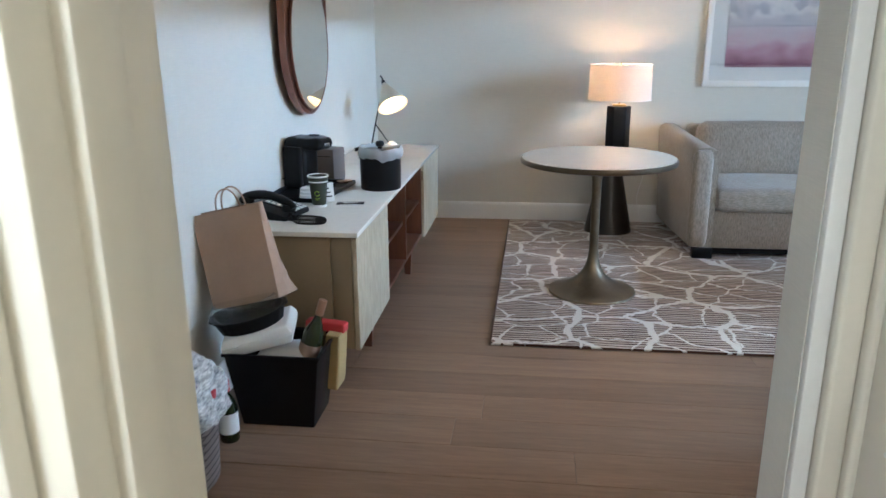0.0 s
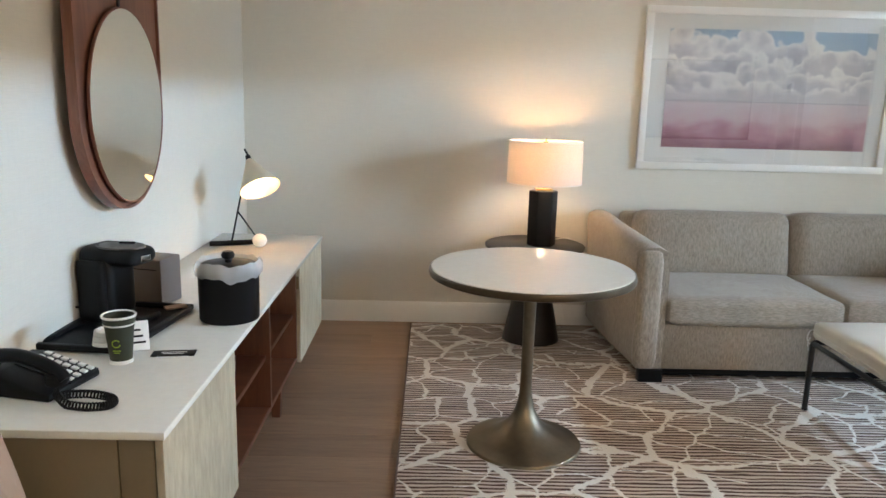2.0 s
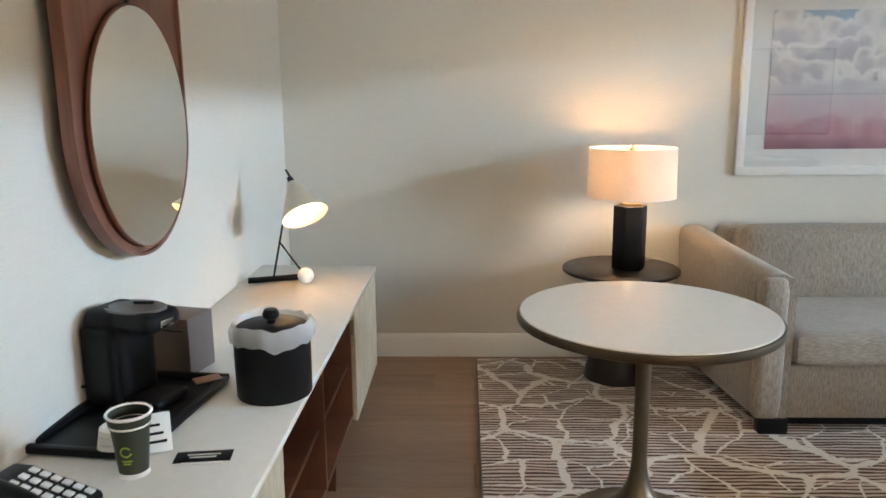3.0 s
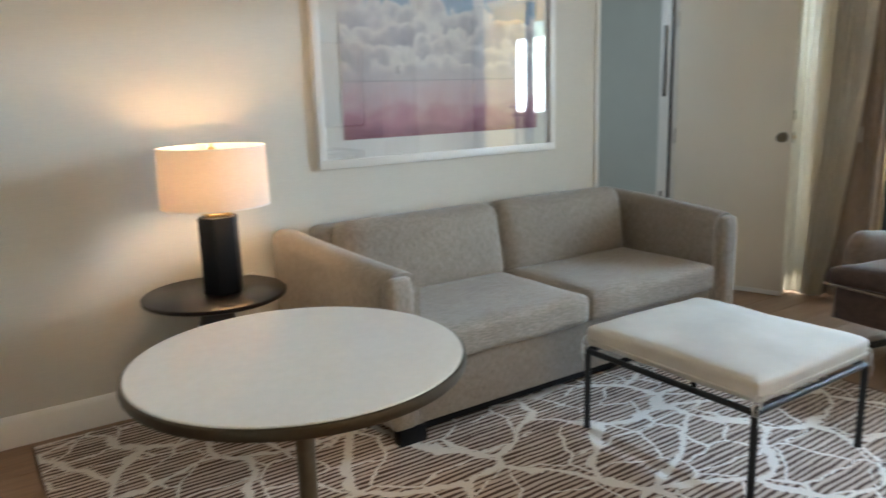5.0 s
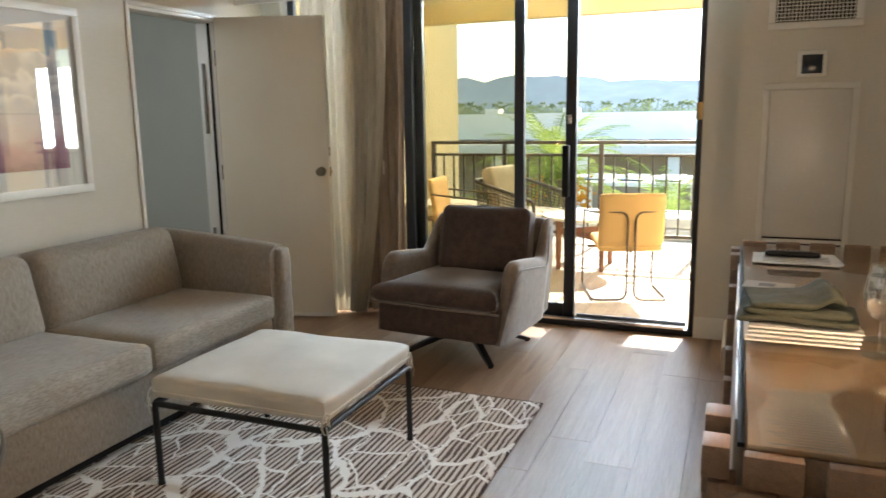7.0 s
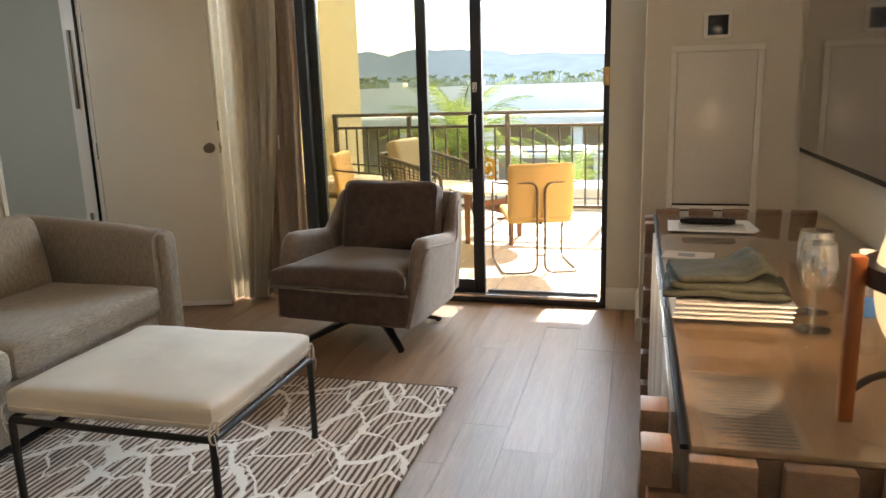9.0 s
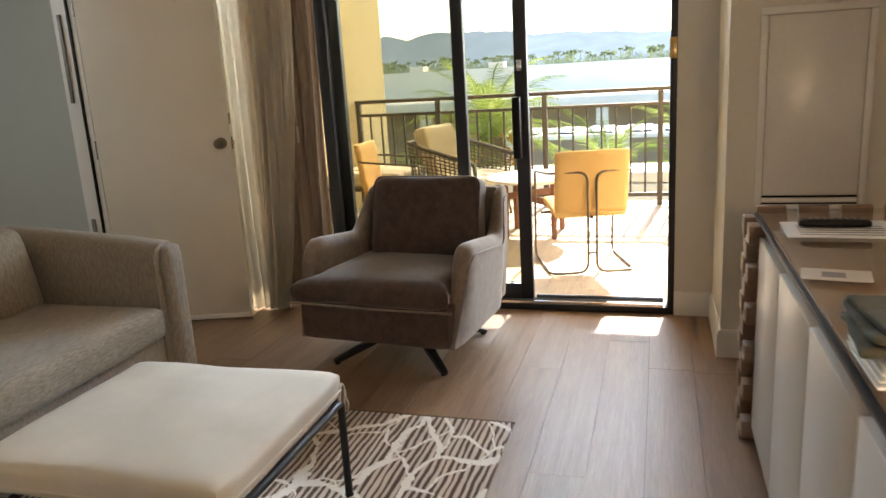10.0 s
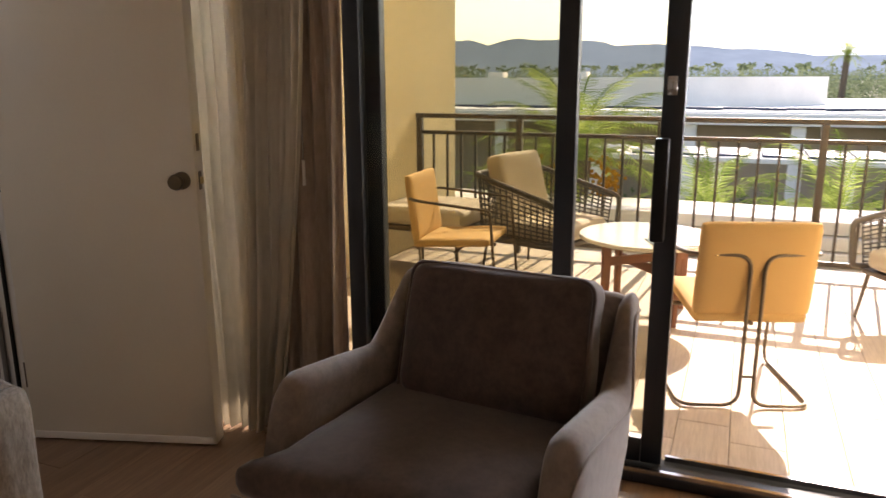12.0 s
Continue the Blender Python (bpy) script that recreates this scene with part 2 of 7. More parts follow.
M_MIRROR.node_tree.nodes["Principled BSDF"].inputs["Roughness"].default_value = 0.02
for link in list(M_MIRROR.node_tree.nodes["Principled BSDF"].inputs["Roughness"].links):
    M_MIRROR.node_tree.links.remove(link)


# ---------------------------------------------------------------- building helpers
def finish(name, bm, material, smooth=True, angle=40):
    me = bpy.data.meshes.new(name)
    bmesh.ops.recalc_face_normals(bm, faces=bm.faces)
    bm.to_mesh(me)
    bm.free()
    if smooth:
        me.polygons.foreach_set("use_smooth", [True] * len(me.polygons))
        me.set_sharp_from_angle(angle=radians(angle))
    for m in material if isinstance(material, (list, tuple)) else [material]:
        me.materials.append(m)
    return me


def part(name, bm, material, parent, label="", m=None, angle=40):
    ob = new(name, finish(name, bm, material, angle=angle))
    ob.parent = parent
    if m is not None:
        ob.matrix_basis = m
    return tagged(ob, label)


def thing(name, place, label, category, group="", turn=0):
    ob = new(name)
    ob.empty_display_size = 0.1
    ob.matrix_basis = pose(*place, 0, 0, turn)
    return tagged(ob, label, category, group)


def structure(name, bm, material, label=""):
    ob = new(name, finish(name, bm, material))
    return tagged(ob, label, "", "", "structure")


def box(bm, a, b, bev=0.0, seg=2):
    lo, hi = [min(p, q) for p, q in zip(a, b)], [max(p, q) for p, q in zip(a, b)]
    r = bmesh.ops.create_cube(bm, size=1.0, matrix=Matrix.LocRotScale([(p + q) / 2 for p, q in zip(lo, hi)], None, [q - p for p, q in zip(lo, hi)]))
    if bev:
        edges = list({e for v in r["verts"] for e in v.link_edges})
        bmesh.ops.bevel(bm, geom=edges, offset=bev, segments=seg, profile=0.5, affect="EDGES")
    return bm


def boxed(*boxes, bev=0.0, seg=2):
    bm = bmesh.new()
    for a, b in boxes:
        one = bmesh.new()
        box(one, a, b, bev, seg)
        join(bm, one)
    return bm


def join(bm, other, m=None):
    """Adds the faces of another bmesh, moved by m, and frees it."""
    if m is not None:
        bmesh.ops.transform(other, matrix=m, verts=other.verts)
    made = {v: bm.verts.new(v.co) for v in other.verts}
    for f in other.faces:
        bm.faces.new([made[v] for v in f.verts]).material_index = f.material_index
    other.free()
    return bm


def lathe(profile, seg=48, squash=(1, 1)):
    """A turned body round the z axis, from (radius, height) pairs; a radius of 0 closes it."""
    bm = bmesh.new()
    rings = []
    for r, z in profile:
        if r <= 1e-6:
            rings.append([bm.verts.new((0, 0, z))])
        else:
            rings.append([bm.verts.new((r * squash[0] * math.cos(2 * math.pi * k / seg), r * squash[1] * math.sin(2 * math.pi * k / seg), z)) for k in range(seg)])
    for p, q in zip(rings, rings[1:]):
        for k in range(seg):
            j = (k + 1) % seg
            if len(p) == 1 and len(q) > 1:
                bm.faces.new((p[0], q[k], q[j]))
            elif len(q) == 1 and len(p) > 1:
                bm.faces.new((p[k], p[j], q[0]))
            elif len(p) > 1:
                bm.faces.new((p[k], p[j], q[j], q[k]))
    return bm


def rounded(points, r, steps=5):
    """A polyline with its inner corners rounded."""
    pts = [Vector(p) for p in points]
    out = [pts[0]]
    for a, b, c in zip(pts, pts[1:], pts[2:]):
        d1, d2 = min(r, (a - b).length / 2), min(r, (c - b).length / 2)
        p, q = b + (a - b).normalized() * d1, b + (c - b).normalized() * d2
        for k in range(steps + 1):
            t = k / steps
            out.append(p * (1 - t) ** 2 + b * 2 * t * (1 - t) + q * t ** 2)
    out.append(pts[-1])
    return out


def tube(points, r, seg=10, taper=None, flat=1.0):
    """A round bar along a polyline."""
    pts = [Vector(p) for p in points]
    bm = bmesh.new()
    rings, side = [], None
    for k, p in enumerate(pts):
        d = (pts[min(k + 1, len(pts) - 1)] - pts[max(k - 1, 0)]).normalized()
        if side is None:
            side = d.orthogonal().normalized()
        side = (side - d * side.dot(d)).normalized()
        up = d.cross(side)
        rad = r if taper is None else r + (taper - r) * k / (len(pts) - 1)
        rings.append([bm.verts.new(p + side * rad * math.cos(2 * math.pi * j / seg) + up * rad * flat * math.sin(2 * math.pi * j / seg)) for j in range(seg)])
    for a, b in zip(rings, rings[1:]):
        for j in range(seg):
            bm.faces.new((a[j], a[(j + 1) % seg], b[(j + 1) % seg], b[j]))
    bm.faces.new(rings[0][::-1])
    bm.faces.new(rings[-1])
    return bm


def pillow(sx, sy, sz, puff=0.02, cut=7, r=0.05, crease=0.004, seed=0):
    """A stuffed block: rounded edges, bulging faces, slight dents. Centred, sz high."""
    bm = bmesh.new()
    bmesh.ops.create_cube(bm, size=2.0)
    bmesh.ops.subdivide_edges(bm, edges=bm.edges, cuts=cut * 2, use_grid_fill=True)
    hx, hy, hz = sx / 2, sy / 2, sz / 2
    r = min(r, hx, hy, hz)
    for v in bm.verts:
        u = v.co.copy()
        p = Vector((u.x * hx, u.y * hy, u.z * hz))
        inner = Vector((max(-hx + r, min(hx - r, p.x)), max(-hy + r, min(hy - r, p.y)), max(-hz + r, min(hz - r, p.z))))
        d = p - inner
        if d.length > 1e-9:
            p = inner + d.normalized() * r * min(1.0, d.length / r if sum(abs(c) > 1e-9 for c in d) == 1 else 1.0)
        bul = (1 - u.x ** 2) * (1 - u.y ** 2) * (1 if abs(u.z) > 0.999 else 0)
        p.z += math.copysign(puff * bul, u.z)
        w = noise.noise(Vector((p.x * 5 + seed, p.y * 5, p.z * 5 + seed * 3)))
        v.co = p + Vector((w, noise.noise(p * 6 + Vector((seed, 9, 2))), w)) * crease
    return bm


def prism(outline, depth, bev=0.0):
    """An outline in x, z pushed along y by depth."""
    bm = bmesh.new()
    f = bm.faces.new([bm.verts.new((x, 0, z)) for x, z in outline])
    r = bmesh.ops.extrude_face_region(bm, geom=[f])
    bmesh.ops.translate(bm, vec=(0, depth, 0), verts=[v for v in r["geom"] if isinstance(v, bmesh.types.BMVert)])
    bmesh.ops.recalc_face_normals(bm, faces=bm.faces)
    if bev:
        bmesh.ops.bevel(bm, geom=bm.edges[:], offset=bev, segments=2, profile=0.5, affect="EDGES")
    return bm


# ---------------------------------------------------------------- the large structure
X0, X1, YF, YT, ZC = -0.985, 4.52, 5.70, 1.755, 2.50     # west wall, glazing, far wall, television wall, ceiling

structure("wall_west", boxed(((X0 - 0.12, -1.7, 0), (X0, YF + 0.12, ZC))), M_WALL, "pale woven vinyl wall behind the sideboard")
structure("wall_north", boxed(((X0, YF, 0), (3.225, YF + 0.12, ZC)), ((3.225, YF, 2.02), (3.99, YF + 0.12, ZC)), ((3.99, YF, 0), (X1 + 0.12, YF + 0.12, ZC))), M_WALL, "pale woven vinyl wall with an open connecting doorway")
structure("wall_south", boxed(((0.735, YT - 0.15, 0), (X1 + 0.12, YT, ZC))), M_WALL, "pale woven vinyl wall behind the television")
structure("wall_east_return", boxed(((3.94, YT, 0), (X1 + 0.12, 2.475, ZC))), M_WALL, "boxed-out wall with vent and access panel")
structure("wall_east_jamb", boxed(((4.50, 2.475, 0), (X1 + 0.12, 2.665, ZC))), M_WALL, "narrow wall beside the sliding door")
structure("wall_east_head", boxed(((4.50, 2.665, 2.38), (X1 + 0.12, YF, ZC)), ((4.50, 5.53, 0), (X1 + 0.12, YF, 2.38))), M_WALL, "wall above the sliding door")
structure("wall_hall_east", boxed(((0.865, -1.7, 0), (0.985, YT - 0.151, ZC))), M_CREAM, "cream painted wall of the entry passage")
structure("wall_hall_west", boxed(((X0, 0.585, 0), (-0.16, 0.70, ZC))), M_CREAM, "cream painted partition beside the passage")
structure("wall_hall_back", boxed(((X0 - 0.12, -1.82, 0), (0.985, -1.7, ZC))), M_CREAM, "cream painted end wall of the passage")
structure("ceiling", boxed(((X0 - 0.12, -1.82, ZC), (X1 + 0.12, YF + 0.12, ZC + 0.1))), M_CEIL, "white painted ceiling")
structure("floor_base", boxed(((X0 - 0.12, -1.82, -0.14), (X1 + 0.12, YF + 0.12, -0.006))), M_JOINT, "dark base under the floor boards")


def board(points, h, d, bm=None):
    """Baseboard: tall flat with a small eased top; from point to point on the given face."""
    bm = bm or bmesh.new()
    (xa, ya), (xb, yb), (nx, ny) = points
    out = Vector((nx, ny, 0))
    prof = [(0, 0), (d, 0), (d, h - 0.022), (d * 0.75, h - 0.012), (d * 0.55, h - 0.004), (d * 0.4, h), (0, h)]
    ends = []
    for base in (Vector((xa, ya, 0)), Vector((xb, yb, 0))):
        ends.append([bm.verts.new(base + out * p + Vector((0, 0, z))) for p, z in prof])
    for k in range(len(prof)):
        j = (k + 1) % len(prof)
        bm.faces.new((ends[0][k], ends[0][j], ends[1][j], ends[1][k]))
    bm.faces.new(ends[0][::-1])
    bm.faces.new(ends[1])
    return bm


for pts in (((X0, YF), (3.20, YF), (0, -1)), ((X0, 0.70), (X0, YF), (1, 0)), ((0.735, YT), (3.94, YT), (0, 1)),
            ((3.94, YT), (3.94, 2.475), (-1, 0)), ((3.925, 2.475), (4.50, 2.475), (0, 1)), ((4.50, 2.49), (4.50, 2.665), (-1, 0)), ((0.865, -1.7), (0.865, 1.20), (-1, 0)), ((X0, 0.70), (-0.17, 0.70), (0, 1))):
    structure("baseboard", board(pts, 0.13, 0.016), M_TRIM, "white painted baseboard")


def door_trim():
    """Frames of the passage opening and of the connecting doorway."""
    # passage, west side: jamb with stop and stepped casing
    t = structure("trim_passage_west", boxed(((-0.16, 0.56, 0), (-0.0755, 0.725, 2.10)), bev=0.004), M_CREAM, "cream painted door jamb")
    part("casing", boxed(((-0.20, 0.535, 0), (-0.10, 0.56, 2.16)), ((-0.245, 0.545, 0), (-0.20, 0.585, 2.16)), bev=0.006), M_CREAM, t)
    part("door_stop", boxed(((-0.0765, 0.60, 0), (-0.0625, 0.655, 2.10)), bev=0.003), M_CREAM, t)
    part("bumper", lathe([(0.0, 0.0), (0.013, 0.0), (0.012, 0.004), (0.006, 0.006), (0, 0.006)], 20), M_CREAM, t, m=pose(-0.095, 0.534, 0.86, 90, 0, 0))
    # passage, east side: bead, casing and jamb
    t = structure("trim_passage_east", boxed(((0.735, 1.575, 0), (0.77, 1.604, 2.16)), bev=0.006), M_TRIM, "painted door casing on the wall's end")
    part("casing", boxed(((0.772, 1.55, 0), (0.82, 1.604, 2.16)), ((0.822, 1.53, 0), (0.864, 1.604, 2.16)), bev=0.009, seg=3), M_CREAM, t)
    part("jamb", boxed(((0.835, 1.36, 0), (0.864, 1.528, 2.16)), bev=0.003), M_CREAM, t)
    part("stop_bead", boxed(((0.825, 1.24, 0), (0.864, 1.358, 2.16)), bev=0.004), M_CREAM, t)
    part("weather_strip", boxed(((0.832, 1.225, 0.0), (0.84, 1.238, 2.1)), bev=0.002), M_TRIM, t)
    part("bumper", lathe([(0.0, 0.0), (0.006, 0.0), (0.005, 0.004), (0, 0.005)], 14), M_TRIM, t, m=pose(0.835, 1.43, 0.62, 0, -90, 0))
    # connecting doorway
    t = structure("trim_connecting_door", boxed(((3.225, YF - 0.002, 0), (3.25, YF + 0.14, 1.99)), ((3.965, YF - 0.002, 0), (3.99, YF + 0.14, 1.99)), ((3.225, YF - 0.002, 1.99), (3.99, YF + 0.14, 2.02)), bev=0.003), M_TRIM, "white steel door frame of the connecting doorway")
    part("casing", boxed(((3.212, YF - 0.012, 0), (3.235, YF - 0.001, 2.035)), ((3.98, YF - 0.012, 0), (4.005, YF - 0.001, 2.035)), ((3.235, YF - 0.012, 2.01), (3.98, YF - 0.001, 2.035)), bev=0.003), M_TRIM, t)
    part("seal", boxed(((3.956, YF + 0.028, 0.01), (3.964, YF + 0.045, 1.985)), bev=0.002), M_BLACK, t, "black rubber door seal")
    for z in (0.35, 1.45):
        part("strike", boxed(((3.953, YF + 0.085, z - 0.18), (3.964, YF + 0.105, z + 0.28)), bev=0.002), M_BOLT, t, "dull grey vertical flush bolt")


door_trim()
structure("wall_next_room", boxed(((2.3, 7.9, 0), (5.6, 8.0, ZC)), ((5.2, YF + 0.13, 0), (5.3, 7.9, ZC)), ((2.3, YF + 0.13, 0), (2.4, 7.9, ZC))), plain("next_room_paint", (0.58, 0.60, 0.55), 0.7, vary=0.03), "cool grey wall of the adjoining room")
structure("ceiling_next_room", boxed(((2.3, YF + 0.121, 2.40), (5.3, 8.0, 2.5))), M_CEIL, "white ceiling of the adjoining room")
structure("floor_next_room", boxed(((2.3, YF + 0.121, -0.1), (5.3, 8.0, 0.0))), M_PLANK, "oak floor of the adjoining room")


def connecting_door():
    d = structure("door_1", boxed(((-0.022, -0.725, 0.0), (0.048, 0.0, 2.005)), bev=0.003), M_DOOR, "white flush connecting door standing open")
    d.matrix_basis = pose(3.975, 5.69, 0.012, 0, 0, 17)
    part("door_knob", lathe([(0, 0), (0.031, 0), (0.031, 0.006), (0.012, 0.010), (0.011, 0.03), (0.024, 0.038), (0.028, 0.05), (0.024, 0.062), (0, 0.066)], 28), M_BRONZE, d, "aged brass round knob", pose(-0.022, -0.675, 1.0, 0, -90, 0))
    part("latch_plate", boxed(((0.000, -0.7275, 0.965), (0.024, -0.7245, 1.03)), bev=0.001), M_BRONZE, d, "brass latch plate")
    part("latch_plate", boxed(((0.000, -0.7275, 1.10), (0.024, -0.7245, 1.16)), bev=0.001), M_BRONZE, d, "brass bolt plate")
    part("bolt", boxed(((0.005, -0.737, 0.985), (0.019, -0.7274, 1.01)), bev=0.002), M_BRASS, d, "brass latch bolt")
    part("lock_turn", lathe([(0, 0), (0.016, 0), (0.016, 0.008), (0, 0.01)], 20), M_BRONZE, d, "", pose(0.048, -0.65, 1.13, 0, 90, 0))
    part("bottom_sweep", boxed(((-0.026, -0.715, 0.002), (-0.0225, -0.01, 0.03)), bev=0.001), M_TRIM, d, "white door sweep")
    for z in (0.25, 1.0, 1.75):
        part("hinge", lathe([(0, -0.05), (0.008, -0.05), (0.008, 0.05), (0, 0.05)], 12), M_CHROME, d, "", pose(0.0, 0.012, z))


connecting_door()


def sliding_door():
    """Fixed leaf beside the drapes, sliding leaf, outer frame and sill."""
    xa, xb = 4.50, 4.63
    w = structure("window_1", boxed(((xa, 2.665, 0.0), (xb, 5.53, 0.035)), bev=0.004), M_FRAME, "dark aluminium sliding glass door to the balcony")
    part("jamb", boxed(((xa, 2.665, 0.035), (xb, 2.698, 2.38)), bev=0.004), M_FRAME, w)
    part("head", boxed(((xa, 2.716, 2.31), (xb, 5.52, 2.38)), bev=0.004), M_FRAME, w)

    def leaf(name, y0, y1, x, st):
        f = part(name, boxed(((x, y0, 0.04), (x + 0.045, y0 + st, 2.305)), ((x, y1 - st, 0.04), (x + 0.045, y1, 2.305)), bev=0.004), M_FRAME, w)
        part("rail", boxed(((x, y0 + st + 0.001, 0.04), (x + 0.045, y1 - st - 0.001, 0.13)), bev=0.004), M_FRAME, f)
        part("rail", boxed(((x, y0 + st + 0.001, 2.22), (x + 0.045, y1 - st - 0.001, 2.305)), bev=0.004), M_FRAME, f)
        g = part("pane", boxed(((x + 0.018, y0 + st - 0.005, 0.125), (x + 0.026, y1 - st + 0.005, 2.225))), M_GLASS, f, "clear glass pane")
        g.visible_shadow = False
        return f
    leaf("sliding_leaf", 3.745, 4.592, 4.51, 0.066)
    leaf("fixed_leaf", 4.545, 5.52, 4.57, 0.05)
    c = leaf("outer_leaf", 3.42, 4.543, 4.57, 0.07)
    part("screen_track", boxed(((4.505, 2.716, 0.036), (4.52, 3.74, 0.05)), ((4.615, 2.716, 0.036), (4.628, 3.41, 0.055))), M_CHROME, w, "worn aluminium sill track")
    part("door_pull", boxed(((4.515, 3.455, 0.84), (4.568, 3.50, 1.17)), bev=0.008), M_BLACK, c, "black pull handle")
    part("latch", boxed(((4.545, 3.445, 1.30), (4.569, 3.475, 1.36)), bev=0.003), M_CHROME, c, "steel latch")
    part("door_keeper", boxed(((4.493, 2.667, 1.32), (4.513, 2.703, 1.42)), bev=0.002), M_BRASS, w, "small brass keeper")


sliding_door()
structure("trim_pelmet", boxed(((4.20, 2.49, 2.125), (4.225, YF - 0.002, 2.495)), ((4.226, 2.49, 2.46), (4.498, YF - 0.002, 2.495)), bev=0.003), M_TRIM, "white painted drape pelmet")


def cloth(rows, thick):
    """A hanging cloth with a back a little behind its front."""
    bm = bmesh.new()
    front = [[bm.verts.new(p) for p in r] for r in rows]
    back = [[bm.verts.new(p + Vector((thick, 0, 0))) for p in r] for r in rows]
    for g in (front, back):
        for a, b in zip(g, g[1:]):
            for k in range(len(a) - 1):
                bm.faces.new((a[k], a[k + 1], b[k + 1], b[k]))
    for k in (0, -1):
        for a, b, c, d in zip(front[:-1], front[1:], back[:-1], back[1:]):
            bm.faces.new((a[k], b[k], d[k], c[k]))
        for j in range(len(rows[0]) - 1):
            bm.faces.new((front[k][j], front[k][j + 1], back[k][j + 1], back[k][j]))
    return bm


def drape(y0, y1, b0, b1, x, depth, folds, z1, material, label, seed):
    """Hangs from y0 to y1 at the top and is gathered to b0 to b1 at the floor."""
    rnd = random.Random(seed)
    n = folds * 16
    ph = [rnd.uniform(0.7, 1.3) for _ in range(folds + 1)]
    rows = []
    for r in range(21):
        t = r / 20
        z = 0.015 + (z1 - 0.015) * t
        row = []
        for k in range(n + 1):
            u = k / n
            f = u * folds
            a = ph[int(min(f, folds - 1))] * (1 - f % 1) + ph[int(min(f, folds - 1)) + 1] * (f % 1)
            wave = math.sin(2 * math.pi * f) * a + 0.34 * math.sin(2 * math.pi * f * 2.3 + seed + t) + 0.18 * math.sin(2 * math.pi * f * 4.1 + 2 * t)
            w = depth * (0.75 + 0.4 * (1 - t)) * wave
            g = (1 - t) ** 2.2
            ya, yb = y0 + (b0 - y0) * g, y1 + (b1 - y1) * g
            yy = ya + (yb - ya) * u + 0.006 * math.sin(f * 5 + t * 3) + 0.010 * (1 - t) * math.sin(f * 2.1 + 4 * t)
            row.append(Vector((x + w + 0.008 * noise.noise(Vector((u * 6, t * 4, seed))), yy, z)))
        rows.append(row)
    d = thing("drape", (x, (y0 + y1) / 2, 0.015), label, "curtain", "drapes at the sliding door")
    away = Matrix.Translation((-x, -(y0 + y1) / 2, -0.015))
    part("cloth", cloth(rows[1:], 0.004), material, d, "", away, angle=80)
    part("hem", cloth([[p - Vector((0.001, 0, 0)) for p in r] for r in rows[:2]], 0.007), material, d, "sewn bottom hem", away, angle=80)
    part("header_tape", boxed(((-0.006, y0 - (y0 + y1) / 2, z1 - 0.015), (0.006, y1 - (y0 + y1) / 2, z1 + 0.05))), M_TRIM, d, "white header tape")
    return d


drape(4.625, 5.26, 4.83, 5.10, 4.335, 0.026, 10, 2.36, M_SHEER, "pale linen drape gathered in folds by the door", 3)
drape(4.548, 4.93, 4.562, 4.95, 4.43, 0.022, 6, 2.36, M_DRAPE, "taupe blackout drape hanging beside the glass", 7)


def drape_wand():
    w = thing("drape_wand", (4.395, 4.70, 0.0), "thin metal pull wand hanging before the drapes", "curtain wand")
    part("rod", tube([(0, 0, 1.05), (0, 0.0, 2.36)], 0.0035), M_CHROME, w)
    part("grip", tube([(0, 0, 0.98), (0, 0, 1.07)], 0.006), M_TRIM, w)


drape_wand()


# ---------------------------------------------------------------- balcony and outdoors
structure("balcony_slab", boxed(((X1 + 0.121, -0.6, -0.30), (7.92, 5.72, -0.028))), M_GROUT, "concrete balcony slab")
structure("wall_balcony", boxed(((X1 + 0.121, 5.72, -0.30), (8.55, 5.98, 2.95))), M_STUCCO, "ochre stucco side wall of the balcony")
structure("wall_balcony_south", boxed(((X1 + 0.121, -0.9, -0.30), (8.0, -0.6, 2.95))), M_STUCCO, "ochre stucco side wall of the balcony")
structure("wall_facade", boxed(((X1 + 0.121, -0.6, 0), (4.73, 2.665, 2.60)), ((X1 + 0.121, 2.665, 2.39), (4.73, 5.72, 2.60))), M_STUCCO, "ochre stucco facade")
structure("balcony_soffit", boxed(((X1 + 0.121, -0.9, 2.605), (7.51, 5.98, 2.75))), M_STUCCO, "ochre balcony ceiling")
structure("balcony_beam", boxed(((7.37, -0.6, 2.32), (7.50, 5.719, 2.604)), bev=0.01), M_STUCCO, "ochre stucco beam over the railing")


def railing():
    r = thing("balcony_railing", (7.67, 2.3, 0), "dark bronze painted metal balcony railing", "railing")
    y0, y1 = -2.88, 3.415
    part("top_rail", boxed(((-0.032, y0, 1.05), (0.032, y1, 1.087)), bev=0.008), M_BLACKRAIL, r)
    part("middle_rail", boxed(((-0.016, y0, 0.92), (0.016, y1, 0.95)), bev=0.004), M_BLACKRAIL, r)
    part("bottom_rail", boxed(((-0.016, y0, 0.085), (0.016, y1, 0.12)), bev=0.004), M_BLACKRAIL, r)
    post = finish("post", boxed(((-0.024, -0.024, -0.03), (0.024, 0.024, 1.05)), bev=0.003), M_BLACKRAIL)
    bar = finish("baluster", boxed(((-0.009, -0.009, 0.12), (0.009, 0.009, 0.92)), bev=0.002), M_BLACKRAIL)
    posts = [3.385, 2.546, 1.492, 0.438, -0.616, -1.67, -2.724]
    for y in posts:
        p = new("post", post)
        p.parent, p.matrix_basis = r, pose(0, y, 0)
    for a, b in zip(posts, posts[1:]):
        k = round((a - b) / 0.125)
        for j in range(1, k):
            p = new("baluster", bar)
            p.parent, p.matrix_basis = r, pose(0, a + (b - a) * j / k, 0)


